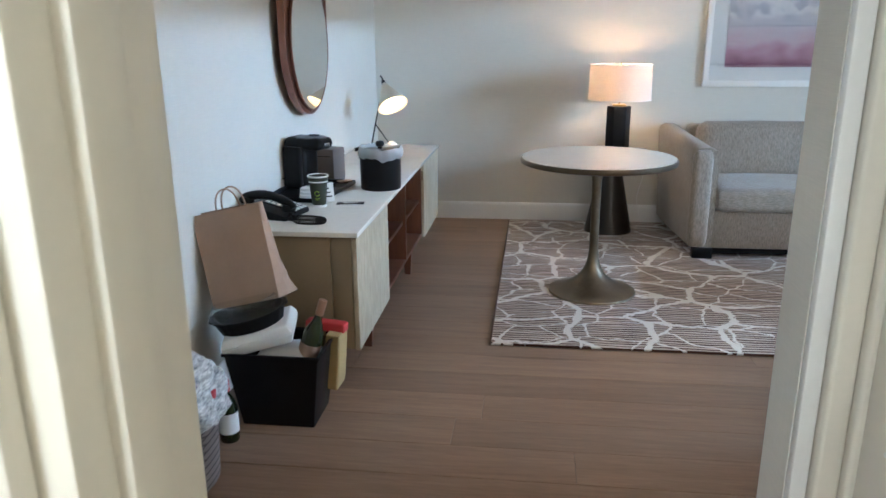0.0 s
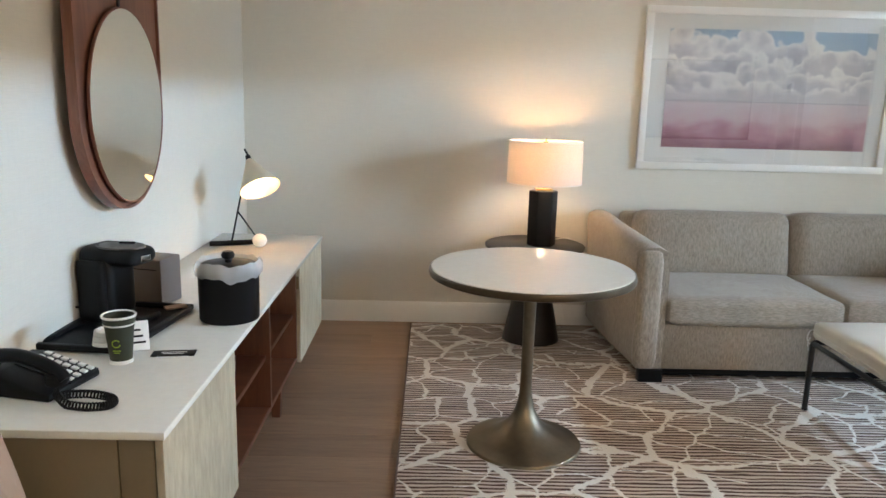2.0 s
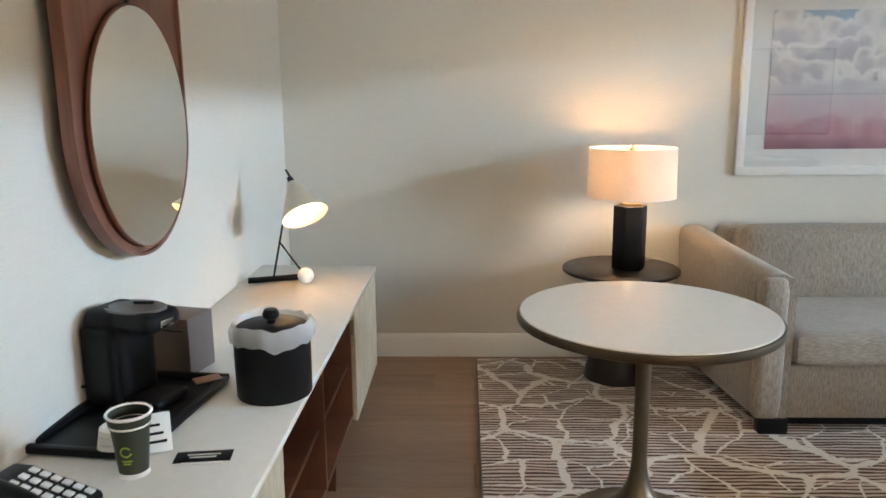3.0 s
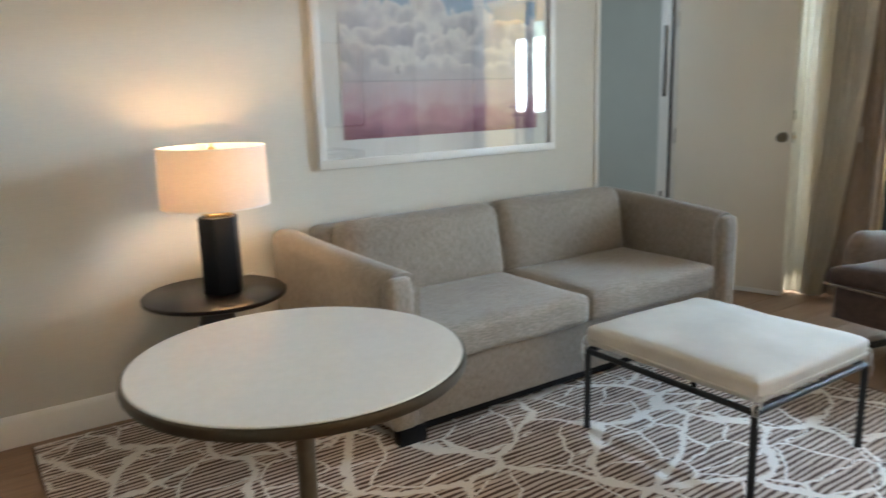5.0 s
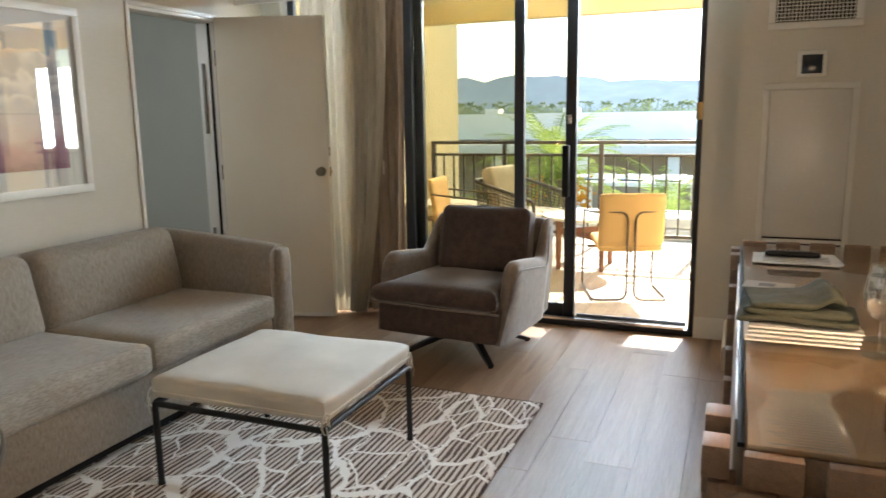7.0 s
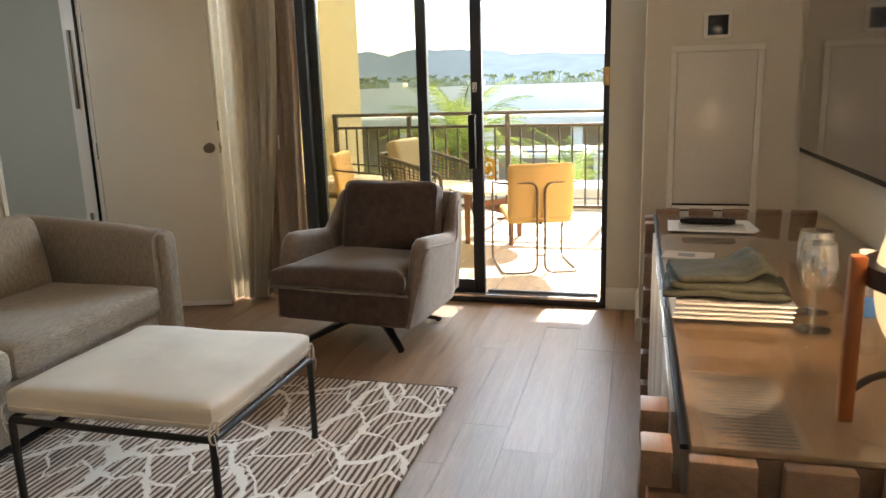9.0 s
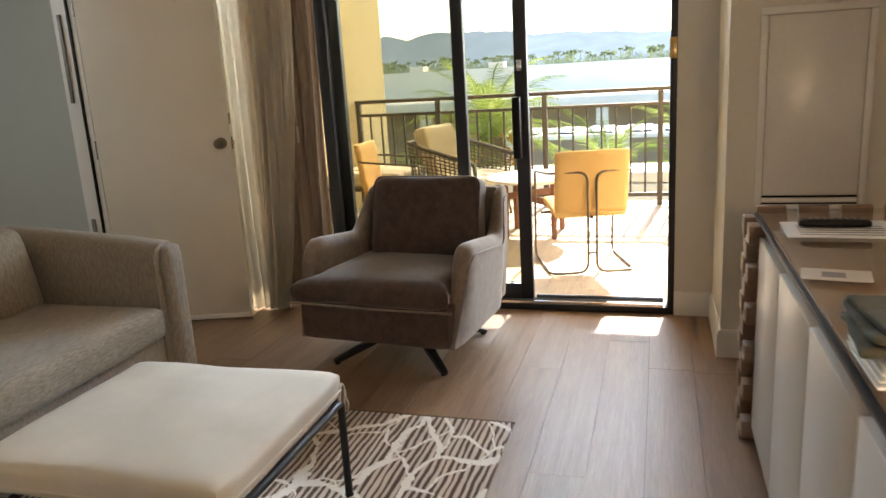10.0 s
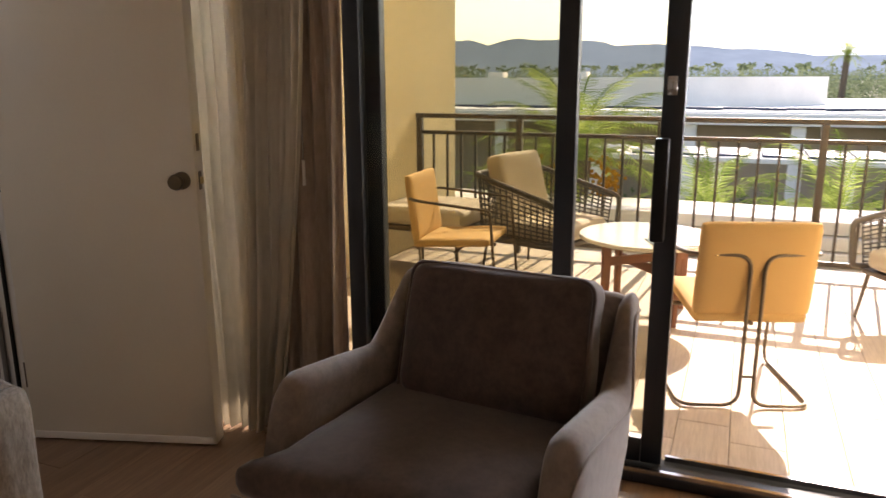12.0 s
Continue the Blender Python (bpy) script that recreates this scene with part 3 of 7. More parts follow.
M_BLACKRAIL = plain("rail_paint", (0.10, 0.085, 0.07), 0.45, 0.2, vary=0.15, relief=0.1)
railing()


# ---------------------------------------------------------------- living room
def rug():
    m, n, l, b = nodes("rug_wool")
    v = coords(n, l)
    wob = n.new("ShaderNodeTexNoise")
    wob.inputs["Scale"].default_value, wob.inputs["Detail"].default_value = 2.6, 3
    l.new(v, wob.inputs["Vector"])
    vm = n.new("ShaderNodeVectorMath")
    vm.operation = "MULTIPLY_ADD"
    l.new(wob.outputs["Color"], vm.inputs[0])
    vm.inputs[1].default_value = (0.30, 0.30, 0)
    l.new(v, vm.inputs[2])

    def web(scale, seed, width, sx):
        mp = n.new("ShaderNodeMapping")
        mp.inputs["Location"].default_value = (seed, seed * 0.7, 0)
        mp.inputs["Scale"].default_value = (sx, 1, 1)
        l.new(vm.outputs[0], mp.inputs[0])
        vo = n.new("ShaderNodeTexVoronoi")
        vo.feature, vo.voronoi_dimensions = "DISTANCE_TO_EDGE", "2D"
        vo.inputs["Scale"].default_value = scale
        l.new(mp.outputs[0], vo.inputs["Vector"])
        wid = noise_tex(n, l, v, 5.0, 2)
        w = math_node(n, l, "MULTIPLY", wid, width)
        rough = math_node(n, l, "MULTIPLY_ADD", noise_tex(n, l, v, 48.0, 3, 0.7), 0.115)
        rough.node.inputs[2].default_value = -0.055
        return math_node(n, l, "LESS_THAN", math_node(n, l, "ADD", vo.outputs["Distance"], rough), w)
    lines = math_node(n, l, "MAXIMUM", web(2.9, 3.0, 0.085, 0.8), web(5.2, 8.5, 0.055, 0.75))
    gate = math_node(n, l, "GREATER_THAN", noise_tex(n, l, v, 1.7, 2), 0.40)
    lines = math_node(n, l, "MULTIPLY", lines, gate)
    lines = math_node(n, l, "MAXIMUM", lines, web(2.9, 3.0, 0.055, 0.8))
    # fine uneven stripes that run along x
    st = noise_tex(n, l, coords(n, l, (2.6, 46, 1)), 1.0, 3, 0.6)
    wv = n.new("ShaderNodeTexWave")
    wv.bands_direction = "Y"
    wv.inputs["Scale"].default_value, wv.inputs["Distortion"].default_value = 12.5, 3.2
    wv.inputs["Detail"].default_value, wv.inputs["Detail Scale"].default_value = 2.5, 1.0
    l.new(coords(n, l, (0.45, 1, 1)), wv.inputs["Vector"])
    s = math_node(n, l, "ADD", math_node(n, l, "MULTIPLY", wv.outputs["Fac"], 0.36), math_node(n, l, "MULTIPLY", st, 0.78))
    c = ramp(n, l, s, [(0.46, (0.075, 0.036, 0.024)), (0.53, (0.13, 0.068, 0.046)), (0.565, (0.58, 0.485, 0.405)), (0.80, (0.70, 0.62, 0.545))])
    hue = noise_tex(n, l, coords(n, l, (0.6, 3, 1)), 1.2, 2)
    c = mix(n, l, 1.0, c, ramp(n, l, hue, [(0.3, (0.86, 0.80, 0.77)), (0.65, (1, 1, 1))]), "MULTIPLY")
    c = mix(n, l, lines, c, (0.84, 0.80, 0.75))
    pile = noise_tex(n, l, v, 260, 3, 0.7)
    c = mix(n, l, 1.0, c, ramp(n, l, pile, [(0.3, (0.80,) * 3), (0.65, (1, 1, 1))]), "MULTIPLY")
    l.new(c, b.inputs["Base Color"])
    b.inputs["Roughness"].default_value = 0.95
    b.inputs["Sheen Weight"].default_value = 0.2
    b.inputs["Specular IOR Level"].default_value = 0.1
    h = math_node(n, l, "ADD", math_node(n, l, "MULTIPLY", lines, 1.5), pile)
    bump(n, l, b, h, 0.7, 0.003)
    r = thing("rug", (1.58, 4.447, 0.001), "brown striped wool rug with a cream branching web", "rug")
    part("woven_field", boxed(((-1.55, -1.182, 0), (1.55, 1.182, 0.011)), bev=0.004), m, r)
    for s in (-1, 1):
        part("binding", boxed(((s * 1.551, -1.184, 0), (s * 1.557, 1.184, 0.0115)), bev=0.002), M_BINDING, r, "dark sewn edge")


M_BINDING = plain("rug_binding", (0.16, 0.11, 0.09), 0.9, fine=300)
rug()


def sideboard():
    s = thing("sideboard", (0, 0, 0), "long sideboard with grasscloth doors and walnut shelves", "sideboard")
    y0, y1, xb, xf, zb, zt = 2.792, 5.14, X0 + 0.012, -0.475, 0.165, 0.62
    ya, yb = 3.40, 4.49          # the open shelves lie between these
    part("side_panel", boxed(((xb, y0, zb), (xf - 0.083, y0 + 0.022, zt)), bev=0.002), M_SIDE, s, "olive lacquered end panel")
    part("side_panel", boxed(((xf - 0.080, y0, zb), (xf, y0 + 0.022, zt)), bev=0.002), M_SIDE, s, "olive lacquered end strip")
    part("side_panel", boxed(((xb, y1 - 0.022, zb), (xf, y1, zt)), bev=0.002), M_SIDE, s)
    part("bottom", boxed(((xb, y0 + 0.023, zb), (xf, y1 - 0.023, zb + 0.022)), bev=0.002), M_WALNUT, s)
    part("back", boxed(((xb, y0 + 0.023, zb + 0.023), (xb + 0.012, y1 - 0.023, zt))), M_WALNUT, s)
    for y in (ya, (ya + yb) / 2, yb):
        part("divider", boxed(((xb + 0.013, y - 0.011, zb + 0.023), (xf + 0.006, y + 0.011, zt - 0.012)), bev=0.002), M_WALNUT_Z, s)
    for a, b in ((ya, (ya + yb) / 2), ((ya + yb) / 2, yb)):
        part("shelf", boxed(((xb + 0.013, a + 0.012, 0.38), (xf - 0.01, b - 0.012, 0.40)), bev=0.002), M_WALNUT, s)
    part("top_rail", boxed(((xb + 0.013, y0 + 0.023, zt - 0.011), (xf, y1 - 0.023, zt)), bev=0.001), M_WALNUT, s)
    for a, b in ((y0 - 0.004, ya - 0.013), (yb + 0.013, y1 + 0.004)):
        d = part("door", boxed(((xf + 0.002, a, zb - 0.004), (xf + 0.022, b, zt - 0.006)), bev=0.003), M_OLIVE, s, "olive grasscloth door")
        e = b if a < 3 else a
        k = 1 if a < 3 else -1
        part("finger_pull", boxed(((xf + 0.003, e, 0.515 if k < 0 else 0.545), (xf + 0.02, e + k * 0.012, 0.575 if k < 0 else 0.605)), bev=0.001), M_SIDE, d)
    for y in (3.21, 4.27):
        for x in (xf - 0.045, xb + 0.05):
            bm = bmesh.new()
            bmesh.ops.create_cone(bm, cap_ends=True, segments=4, radius1=0.024, radius2=0.036, depth=zb, matrix=pose(x, y, zb / 2, 0, 0, 45))
            part("leg", bm, M_WALNUT_Z, s, "tapered walnut leg")
    part("worktop", boxed(((xb - 0.010, y0 - 0.018, zt + 0.001), (xf + 0.03, y1 + 0.012, zt + 0.021)), bev=0.003), M_QUARTZ, s, "white quartz top")


sideboard()
ZS = 0.6415                     # top of the sideboard


M_RIM = plain("dark_bronze_rim", (0.10, 0.078, 0.052), 0.38, 0.8, vary=0.15, big=5, fine=50, relief=0.05)


def pedestal_table():
    t = thing("pedestal_table", (0.530, 4.035, 0.011), "round white stone pedestal table with a bronze base", "table")
    part("tabletop", lathe([(0, 0.7110), (0.386, 0.7110), (0.3915, 0.7140), (0.3915, 0.7310), (0.389, 0.7335), (0, 0.7335)], 96), M_QUARTZ, t, "white quartz top")
    part("edge_band", lathe([(0.375, 0.7050), (0.389, 0.7010), (0.398, 0.7050), (0.401, 0.7160), (0.398, 0.7280), (0.3925, 0.7305), (0.3922, 0.7095), (0.375, 0.7095)], 96), M_RIM, t, "rounded bronze edge band")
    prof = [(0, 0), (0.232, 0), (0.2325, 0.005), (0.228, 0.012)]
    for k in range(1, 15):
        u = k / 14
        prof.append((0.024 + 0.204 * (1 - u) ** 2.6, 0.012 + 0.26 * u ** 1.35))
    prof += [(0.0235, 0.45), (0.025, 0.60), (0.031, 0.66), (0.045, 0.6890), (0.075, 0.7045), (0, 0.7045)]
    part("base", lathe(prof, 72), M_BRONZE, t, "trumpet-shaped brushed bronze base")


pedestal_table()


def side_table():
    t = thing("side_table", (0.735, 5.385, 0.0), "dark brown round side table with a cone base", "table")
    part("tabletop", lathe([(0, 0.553), (0.275, 0.553), (0.284, 0.558), (0.285, 0.571), (0.28, 0.575), (0, 0.575)], 72), M_ESPRESSO, t)
    part("base", lathe([(0, 0), (0.165, 0), (0.166, 0.01), (0.155, 0.06), (0.055, 0.552), (0, 0.552)], 56), M_ESPRESSO, t, "tapered dark wood cone")


side_table()


def shade_material():
    m, n, l, b = nodes("lamp_linen")
    n.remove(b)
    out = n["Material Output"]
    df, tr, mx = n.new("ShaderNodeBsdfDiffuse"), n.new("ShaderNodeBsdfTranslucent"), n.new("ShaderNodeMixShader")
    w = noise_tex(n, l, coords(n, l, (1, 1, 6)), 90, 3)
    c = ramp(n, l, w, [(0.3, (0.78, 0.70, 0.62)), (0.7, (0.88, 0.81, 0.74))])
    l.new(c, df.inputs[0])
    l.new(c, tr.inputs[0])
    mx.inputs[0].default_value = 0.38
    l.new(df.outputs[0], mx.inputs[1])
    l.new(tr.outputs[0], mx.inputs[2])
    l.new(mx.outputs[0], out.inputs[0])
    return m


M_SHADE = shade_material()
M_BULB = glow("lit_bulb", (1.0, 0.70, 0.38), 8.0)


def open_drum(r0, r1, z0, z1, t, seg=64):
    return lathe([(r0, z0), (r1, z1), (r1 - t, z1), (r0 - t, z0), (r0, z0)], seg)


def table_lamp():
    p = (0.765, 5.36, 0.5755)
    t = thing("table_lamp", p, "black column table lamp with a lit white drum shade", "lamp")
    bm = bmesh.new()
    bmesh.ops.create_cone(bm, cap_ends=True, segments=6, radius1=0.082, radius2=0.082, depth=0.312, matrix=pose(0, 0, 0.156, 0, 0, 30))
    bmesh.ops.bevel(bm, geom=bm.edges[:], offset=0.006, segments=2, profile=0.5, affect="EDGES")
    part("column", bm, M_BLACK, t, "faceted black column")
    part("cap", boxed(((-0.045, -0.04, 0.313), (0.045, 0.04, 0.325)), bev=0.003), M_BRASS, t, "brass cap")
    part("stem", tube([(0, 0, 0.325), (0, 0, 0.60)], 0.005), M_BRASS, t)
    part("finial", lathe([(0, 0.56), (0.013, 0.56), (0.013, 0.584), (0, 0.588)], 20), M_BRASS, t, "brass finial")
    part("spider", boxed(((-0.202, -0.003, 0.55), (0.202, 0.003, 0.555)), ((-0.003, -0.202, 0.5505), (0.003, 0.202, 0.5545))), M_BRASS, t)
    part("shade", open_drum(0.209, 0.204, 0.356, 0.584, 0.0025), M_SHADE, t, "white linen drum shade")
    for z, r in ((0.356, 0.2095), (0.584, 0.2045)):
        part("shade_rim", open_drum(r, r, z - 0.003, z + 0.003, 0.004), M_TRIM, t)
    part("bulb", lathe([(0, 0.375), (0.012, 0.38), (0.028, 0.415), (0.03, 0.435), (0.02, 0.46), (0, 0.467)], 20), M_BULB, t, "lit bulb")
    bulb("table_lamp_light", (p[0], p[1], p[2] + 0.500), 1.9, 0.035, (1.0, 0.55, 0.24))
    c = thing("power_cord", (1.02, 5.59, 0.0), "pale cable hanging beside the sofa to the outlet", "cable")
    part("cable", tube(rounded([(-0.20, -0.10, 0.58), (-0.02, 0.05, 0.57), (0.0, 0.08, 0.44), (-0.06, 0.085, 0.18), (-0.02, 0.09, 0.02)], 0.05), 0.0028, 6), M_TRIM, c)


table_lamp()


def sofa():
    s = thing("sofa", (2.190, 5.17, 0.011), "grey chenille two-seat sofa with loose cushions", "sofa")
    w, yf, yb = 1.030, -0.475, 0.50          # half width, front and back of the body
    part("base", boxed(((-w + 0.14, yf + 0.035, 0.065), (w - 0.14, yb - 0.05, 0.30)), bev=0.012), M_SOFA, s, "upholstered front rail")
    part("plinth", boxed(((-w + 0.10, yf + 0.06, 0.03), (w - 0.10, yb - 0.06, 0.064))), M_BLACK, s, "dark plinth")
    for k in (-1, 1):
        # arm: slab that leans outwards to the back, with a rounded top
        rows = []
        for j in range(12):
            u = j / 11
            y = yf + 0.03 + (yb - yf - 0.06) * u
            out = w + 0.005 + 0.07 * math.sin(u * math.pi * 0.5)
            top = 0.685 + 0.05 * u ** 0.8
            rows.append([Vector((k * (out - 0.145), y, 0.07)), Vector((k * (out - 0.15), y, 0.45)), Vector((k * (out - 0.15), y, top - 0.06)), Vector((k * (out - 0.135), y, top - 0.018)), Vector((k * (out - 0.095), y, top)),
                         Vector((k * (out - 0.04), y, top)), Vector((k * (out - 0.008), y, top - 0.02)), Vector((k * out, y, top - 0.06)), Vector((k * (out - 0.01), y, 0.45)), Vector((k * (out - 0.025), y, 0.07))])
        bm = bmesh.new()
        vs = [[bm.verts.new(p) for p in r] for r in rows]
        for a, b in zip(vs, vs[1:]):
            for q in range(len(a)):
                bm.faces.new((a[q], a[(q + 1) % len(a)], b[(q + 1) % len(a)], b[q]))
        bm.faces.new(vs[0])
        bm.faces.new(vs[-1][::-1])
        part("arm", bm, M_SOFA, s, "flared upholstered arm", angle=60)
        # padded front panel of the arm
        front = pillow(0.118, 0.075, 0.60, 0.0, 5, 0.035, 0.002, 4)
        part("arm_front", front, M_SOFA, s, "rounded padded arm front", pose(k * (w - 0.048), yf + 0.028, 0.372))
        part("welt", tube(rounded([(k * (w - 0.10), yf + 0.066, 0.09), (k * (w - 0.10), yf + 0.068, 0.64), (k * (w - 0.083), yf + 0.068, 0.672), (k * (w - 0.008), yf + 0.068, 0.672), (k * (w + 0.006), yf + 0.068, 0.64), (k * (w - 0.008), yf + 0.066, 0.09)], 0.03), 0.006, 8), M_SOFA, s)
        part("foot", boxed(((k * (w - 0.06) - 0.03, yf + 0.02, 0.0), (k * (w - 0.06) - 0.09 * k, yf + 0.08, 0.066)), bev=0.004), M_BLACK, s, "black block foot")
        part("foot", boxed(((k * (w - 0.06) - 0.03, yb - 0.10, 0.0), (k * (w - 0.06) - 0.09 * k, yb - 0.04, 0.066)), bev=0.004), M_BLACK, s)
        seat = pillow(0.882, 0.72, 0.145, 0.006, 8, 0.040, 0.004, 2 + k)
        part("seat_cushion", seat, M_SOFA_TOP, s, "loose seat cushion", pose(k * 0.443, -0.115, 0.366))
        back = pillow(0.882, 0.20, 0.40, 0.0, 8, 0.07, 0.006, 12 + k)
        for v in back.verts:
            if v.co.y < -0.05:
                v.co.y -= 0.03 * max(0, 1 - (v.co.x / 0.45) ** 2) * max(0, 1 - (v.co.z / 0.2) ** 2)
        part("back_cushion", back, M_SOFA, s, "loose back cushion", pose(k * 0.443, 0.235, 0.575, -11, 0, 0))
    part("back", boxed(((-w + 0.11, 0.32, 0.07), (w - 0.11, yb, 0.735)), bev=0.04, seg=4), M_SOFA, s, "upholstered back")


sofa()


def ottoman():
    o = thing("ottoman", (2.217, 4.055, 0.011), "black wire-frame ottoman with a tied cream canvas cushion", "ottoman")
    hx, hy, zf = 0.336, 0.362, 0.325
    for x, y in ((-1, -1), (1, -1), (1, 1), (-1, 1)):
        part("leg", tube([(x * hx, y * hy, 0.0), (x * hx, y * hy, zf - 0.03)], 0.0125, 12), M_BLACKMETAL, o)
        part("corner_bend", tube(rounded([(x * hx, y * hy, zf - 0.031), (x * hx, y * hy, zf), (x * (hx - 0.035), y * hy, zf)], 0.03), 0.0125, 12), M_BLACKMETAL, o)
    for s in (-1, 1):
        part("side_rail", tube([(-hx + 0.034, s * hy, zf), (hx - 0.034, s * hy, zf)], 0.0125, 12), M_BLACKMETAL, o)
        part("cross_rail", tube([(s * (hx - 0.002), -hy + 0.005, zf - 0.004), (s * (hx - 0.002), hy - 0.005, zf - 0.004)], 0.0115, 12), M_BLACKMETAL, o)
        part("foot", lathe([(0, 0), (0.014, 0), (0.015, 0.006), (0, 0.012)], 12), M_BLACK, o, "", pose(s * hx, -hy, 0))
        part("foot", lathe([(0, 0), (0.014, 0), (0.015, 0.006), (0, 0.012)], 12), M_BLACK, o, "", pose(s * hx, hy, 0))
    c = part("cushion", pillow(0.69, 0.745, 0.082, 0.016, 9, 0.022, 0.007, 5), M_CANVAS, o, "worn cream canvas cushion", pose(0, 0, 0.386))
    part("seam", tube([(x * 0.346, y * 0.374, -0.012) for x, y in ((-0.93, -1), (0.93, -1), (1, -0.94), (1, 0.94), (0.93, 1), (-0.93, 1), (-1, 0.94), (-1, -0.94), (-0.93, -1))], 0.0035, 6), M_CANVAS, c)
    for x, y in ((1, -1), (1, 1), (-1, -1), (-1, 1)):
        pts = [(x * (hx + 0.004 + 0.022 * math.cos(t)), y * (hy + 0.006), zf + 0.024 + 0.036 * math.sin(t)) for t in [k * 0.5 for k in range(14)]]
        part("tie", tube(pts, 0.005, 6, None, 0.5), M_CANVAS, o, "knotted cloth tie")
        part("tie_end", tube([(x * (hx + 0.01), y * (hy + 0.012), zf + 0.02), (x * (hx + 0.014), y * (hy + 0.02), zf - 0.01), (x * (hx + 0.008), y * (hy + 0.017), zf - 0.045)], 0.005, 6, 0.003, 0.4), M_CANVAS, o)


ottoman()


def armchair():
    a = thing("armchair", (3.85, 3.905, 0.0), "brown velvet swivel armchair on a black star base", "chair", turn=-6)
    # local -x is the front
    for ang in (45, 135, 225, 315):
        c, s = math.cos(radians(ang)), math.sin(radians(ang))
        bm = bmesh.new()
        for k, (r, z, w, h) in enumerate(((0.03, 0.115, 0.022, 0.034), (0.18, 0.085, 0.02, 0.028), (0.37, 0.022, 0.016, 0.022), (0.40, 0.014, 0.015, 0.014))):
            for dw, dh in ((-1, -1), (1, -1), (1, 1), (-1, 1)):
                bm.verts.new((r * c - dw * w * s, r * s + dw * w * c, z + dh * h * 0.5))
        bm.verts.ensure_lookup_table()
        for k in range(3):
            for j in range(4):
                bm.faces.new([bm.verts[4 * k + j], bm.verts[4 * k + (j + 1) % 4], bm.verts[4 * k + 4 + (j + 1) % 4], bm.verts[4 * k + 4 + j]])
        bm.faces.new([bm.verts[j] for j in range(4)])
        bm.faces.new([bm.verts[12 + j] for j in range(4)])
        part("base_leg", bm, M_ESPRESSO, a, "black tapered base leg")
        part("glide", lathe([(0, 0), (0.014, 0), (0.014, 0.008), (0, 0.008)], 12), M_BLACK, a, "", pose(0.385 * c, 0.385 * s, 0))
    part("pivot", lathe([(0, 0.09), (0.05, 0.09), (0.05, 0.14), (0.09, 0.15), (0.09, 0.165), (0, 0.165)], 28), M_BLACKMETAL, a)
    part("seat_box", pillow(0.74, 0.735, 0.20, 0.0, 6, 0.03, 0.002, 3), M_VELVET, a, "upholstered seat box", pose(-0.035, 0, 0.265))
    cush = pillow(0.72, 0.655, 0.105, 0.018, 8, 0.045, 0.006, 8)
    for v in cush.verts:
        if v.co.x < -0.25:                                   # the front corners run out before the arms
            k = min(1, (-0.25 - v.co.x) / 0.11)
            v.co.y *= 1 + 0.24 * k
            v.co.z -= 0.012 * k
    part("seat_cushion", cush, M_VELVET, a, "loose velvet seat cushion", pose(-0.085, 0, 0.40, 0, 2.0, 0))
    part("cushion_welt", tube(rounded([(-0.44, -0.395, 0.352), (-0.447, 0, 0.35), (-0.44, 0.395, 0.352)], 0.03), 0.006, 8), M_VELVET_LIT, a)
    for s in (-1, 1):
        # side panel: low plump arm, flat in front, then a steep wing that runs up into the back
        rows = []
        for k in range(25):
            u = k / 24
            x = -0.285 + 0.715 * u
            r = min(1.0, max(0.0, (u - 0.66) / 0.28))
            r = r * r * (3 - 2 * r)
            top = 0.600 - 0.050 * min(1, u / 0.62) ** 1.3 + 0.200 * r
            nose = max(0.0, 1 - u / 0.13)                      # rounded front
            top -= 0.085 * nose ** 2
            thick = 0.092 - 0.042 * r - 0.030 * nose ** 2
            mid = s * (0.376 - 0.022 * r)
            yi, yo, bot = mid - s * thick / 2, mid + s * thick / 2, 0.17
            ys = [(yi, bot), (yi, (bot + top) / 2), (yi, top - 0.055), (yi + s * thick * 0.08, top - 0.025), (yi + s * thick * 0.26, top - 0.006), (mid, top),
                  (yo - s * thick * 0.26, top - 0.006), (yo - s * thick * 0.08, top - 0.025), (yo, top - 0.055), (yo - s * 0.006, (bot + top) / 2), (yo - s * 0.03, bot)]
            rows.append([Vector((x - 0.10 * (1 - u) ** 6 * (1 if z < 0.30 else 0.45 if z < 0.42 else 0), y, z)) for y, z in ys])
        bm = bmesh.new()
        vs = [[bm.verts.new(p) for p in r] for r in rows]
        for p, q in zip(vs, vs[1:]):
            for j in range(len(p)):
                bm.faces.new((p[j], p[(j + 1) % len(p)], q[(j + 1) % len(p)], q[j]))
        bm.faces.new(vs[0])
        bm.faces.new(vs[-1][::-1])
        part("arm", bm, M_VELVET_LIT, a, "brown velvet side and arm with window light in its colour", angle=70)
        part("arm_welt", tube([r[8] + Vector((0, s * 0.001, 0.004)) for r in rows], 0.0045, 6), M_VELVET_LIT, a)
    shell = pillow(0.09, 0.745, 0.58, 0.0, 6, 0.04, 0.003, 6)
    part("back_shell", shell, M_VELVET_LIT, a, "brown velvet back with window light in its colour", pose(0.372, 0, 0.46, 0, 9, 0))
    bc = pillow(0.17, 0.575, 0.41, 0.0, 8, 0.055, 0.010, 9)
    for v in bc.verts:
        if v.co.x < 0:
            v.co.x -= 0.035 * max(0, 1 - (v.co.y / 0.3) ** 2) * max(0, 1 - (v.co.z / 0.21) ** 2)
    part("back_cushion", bc, M_VELVET, a, "loose velvet back cushion", pose(0.238, -0.02, 0.612, 0, 16, 0))
    zz = 0.198
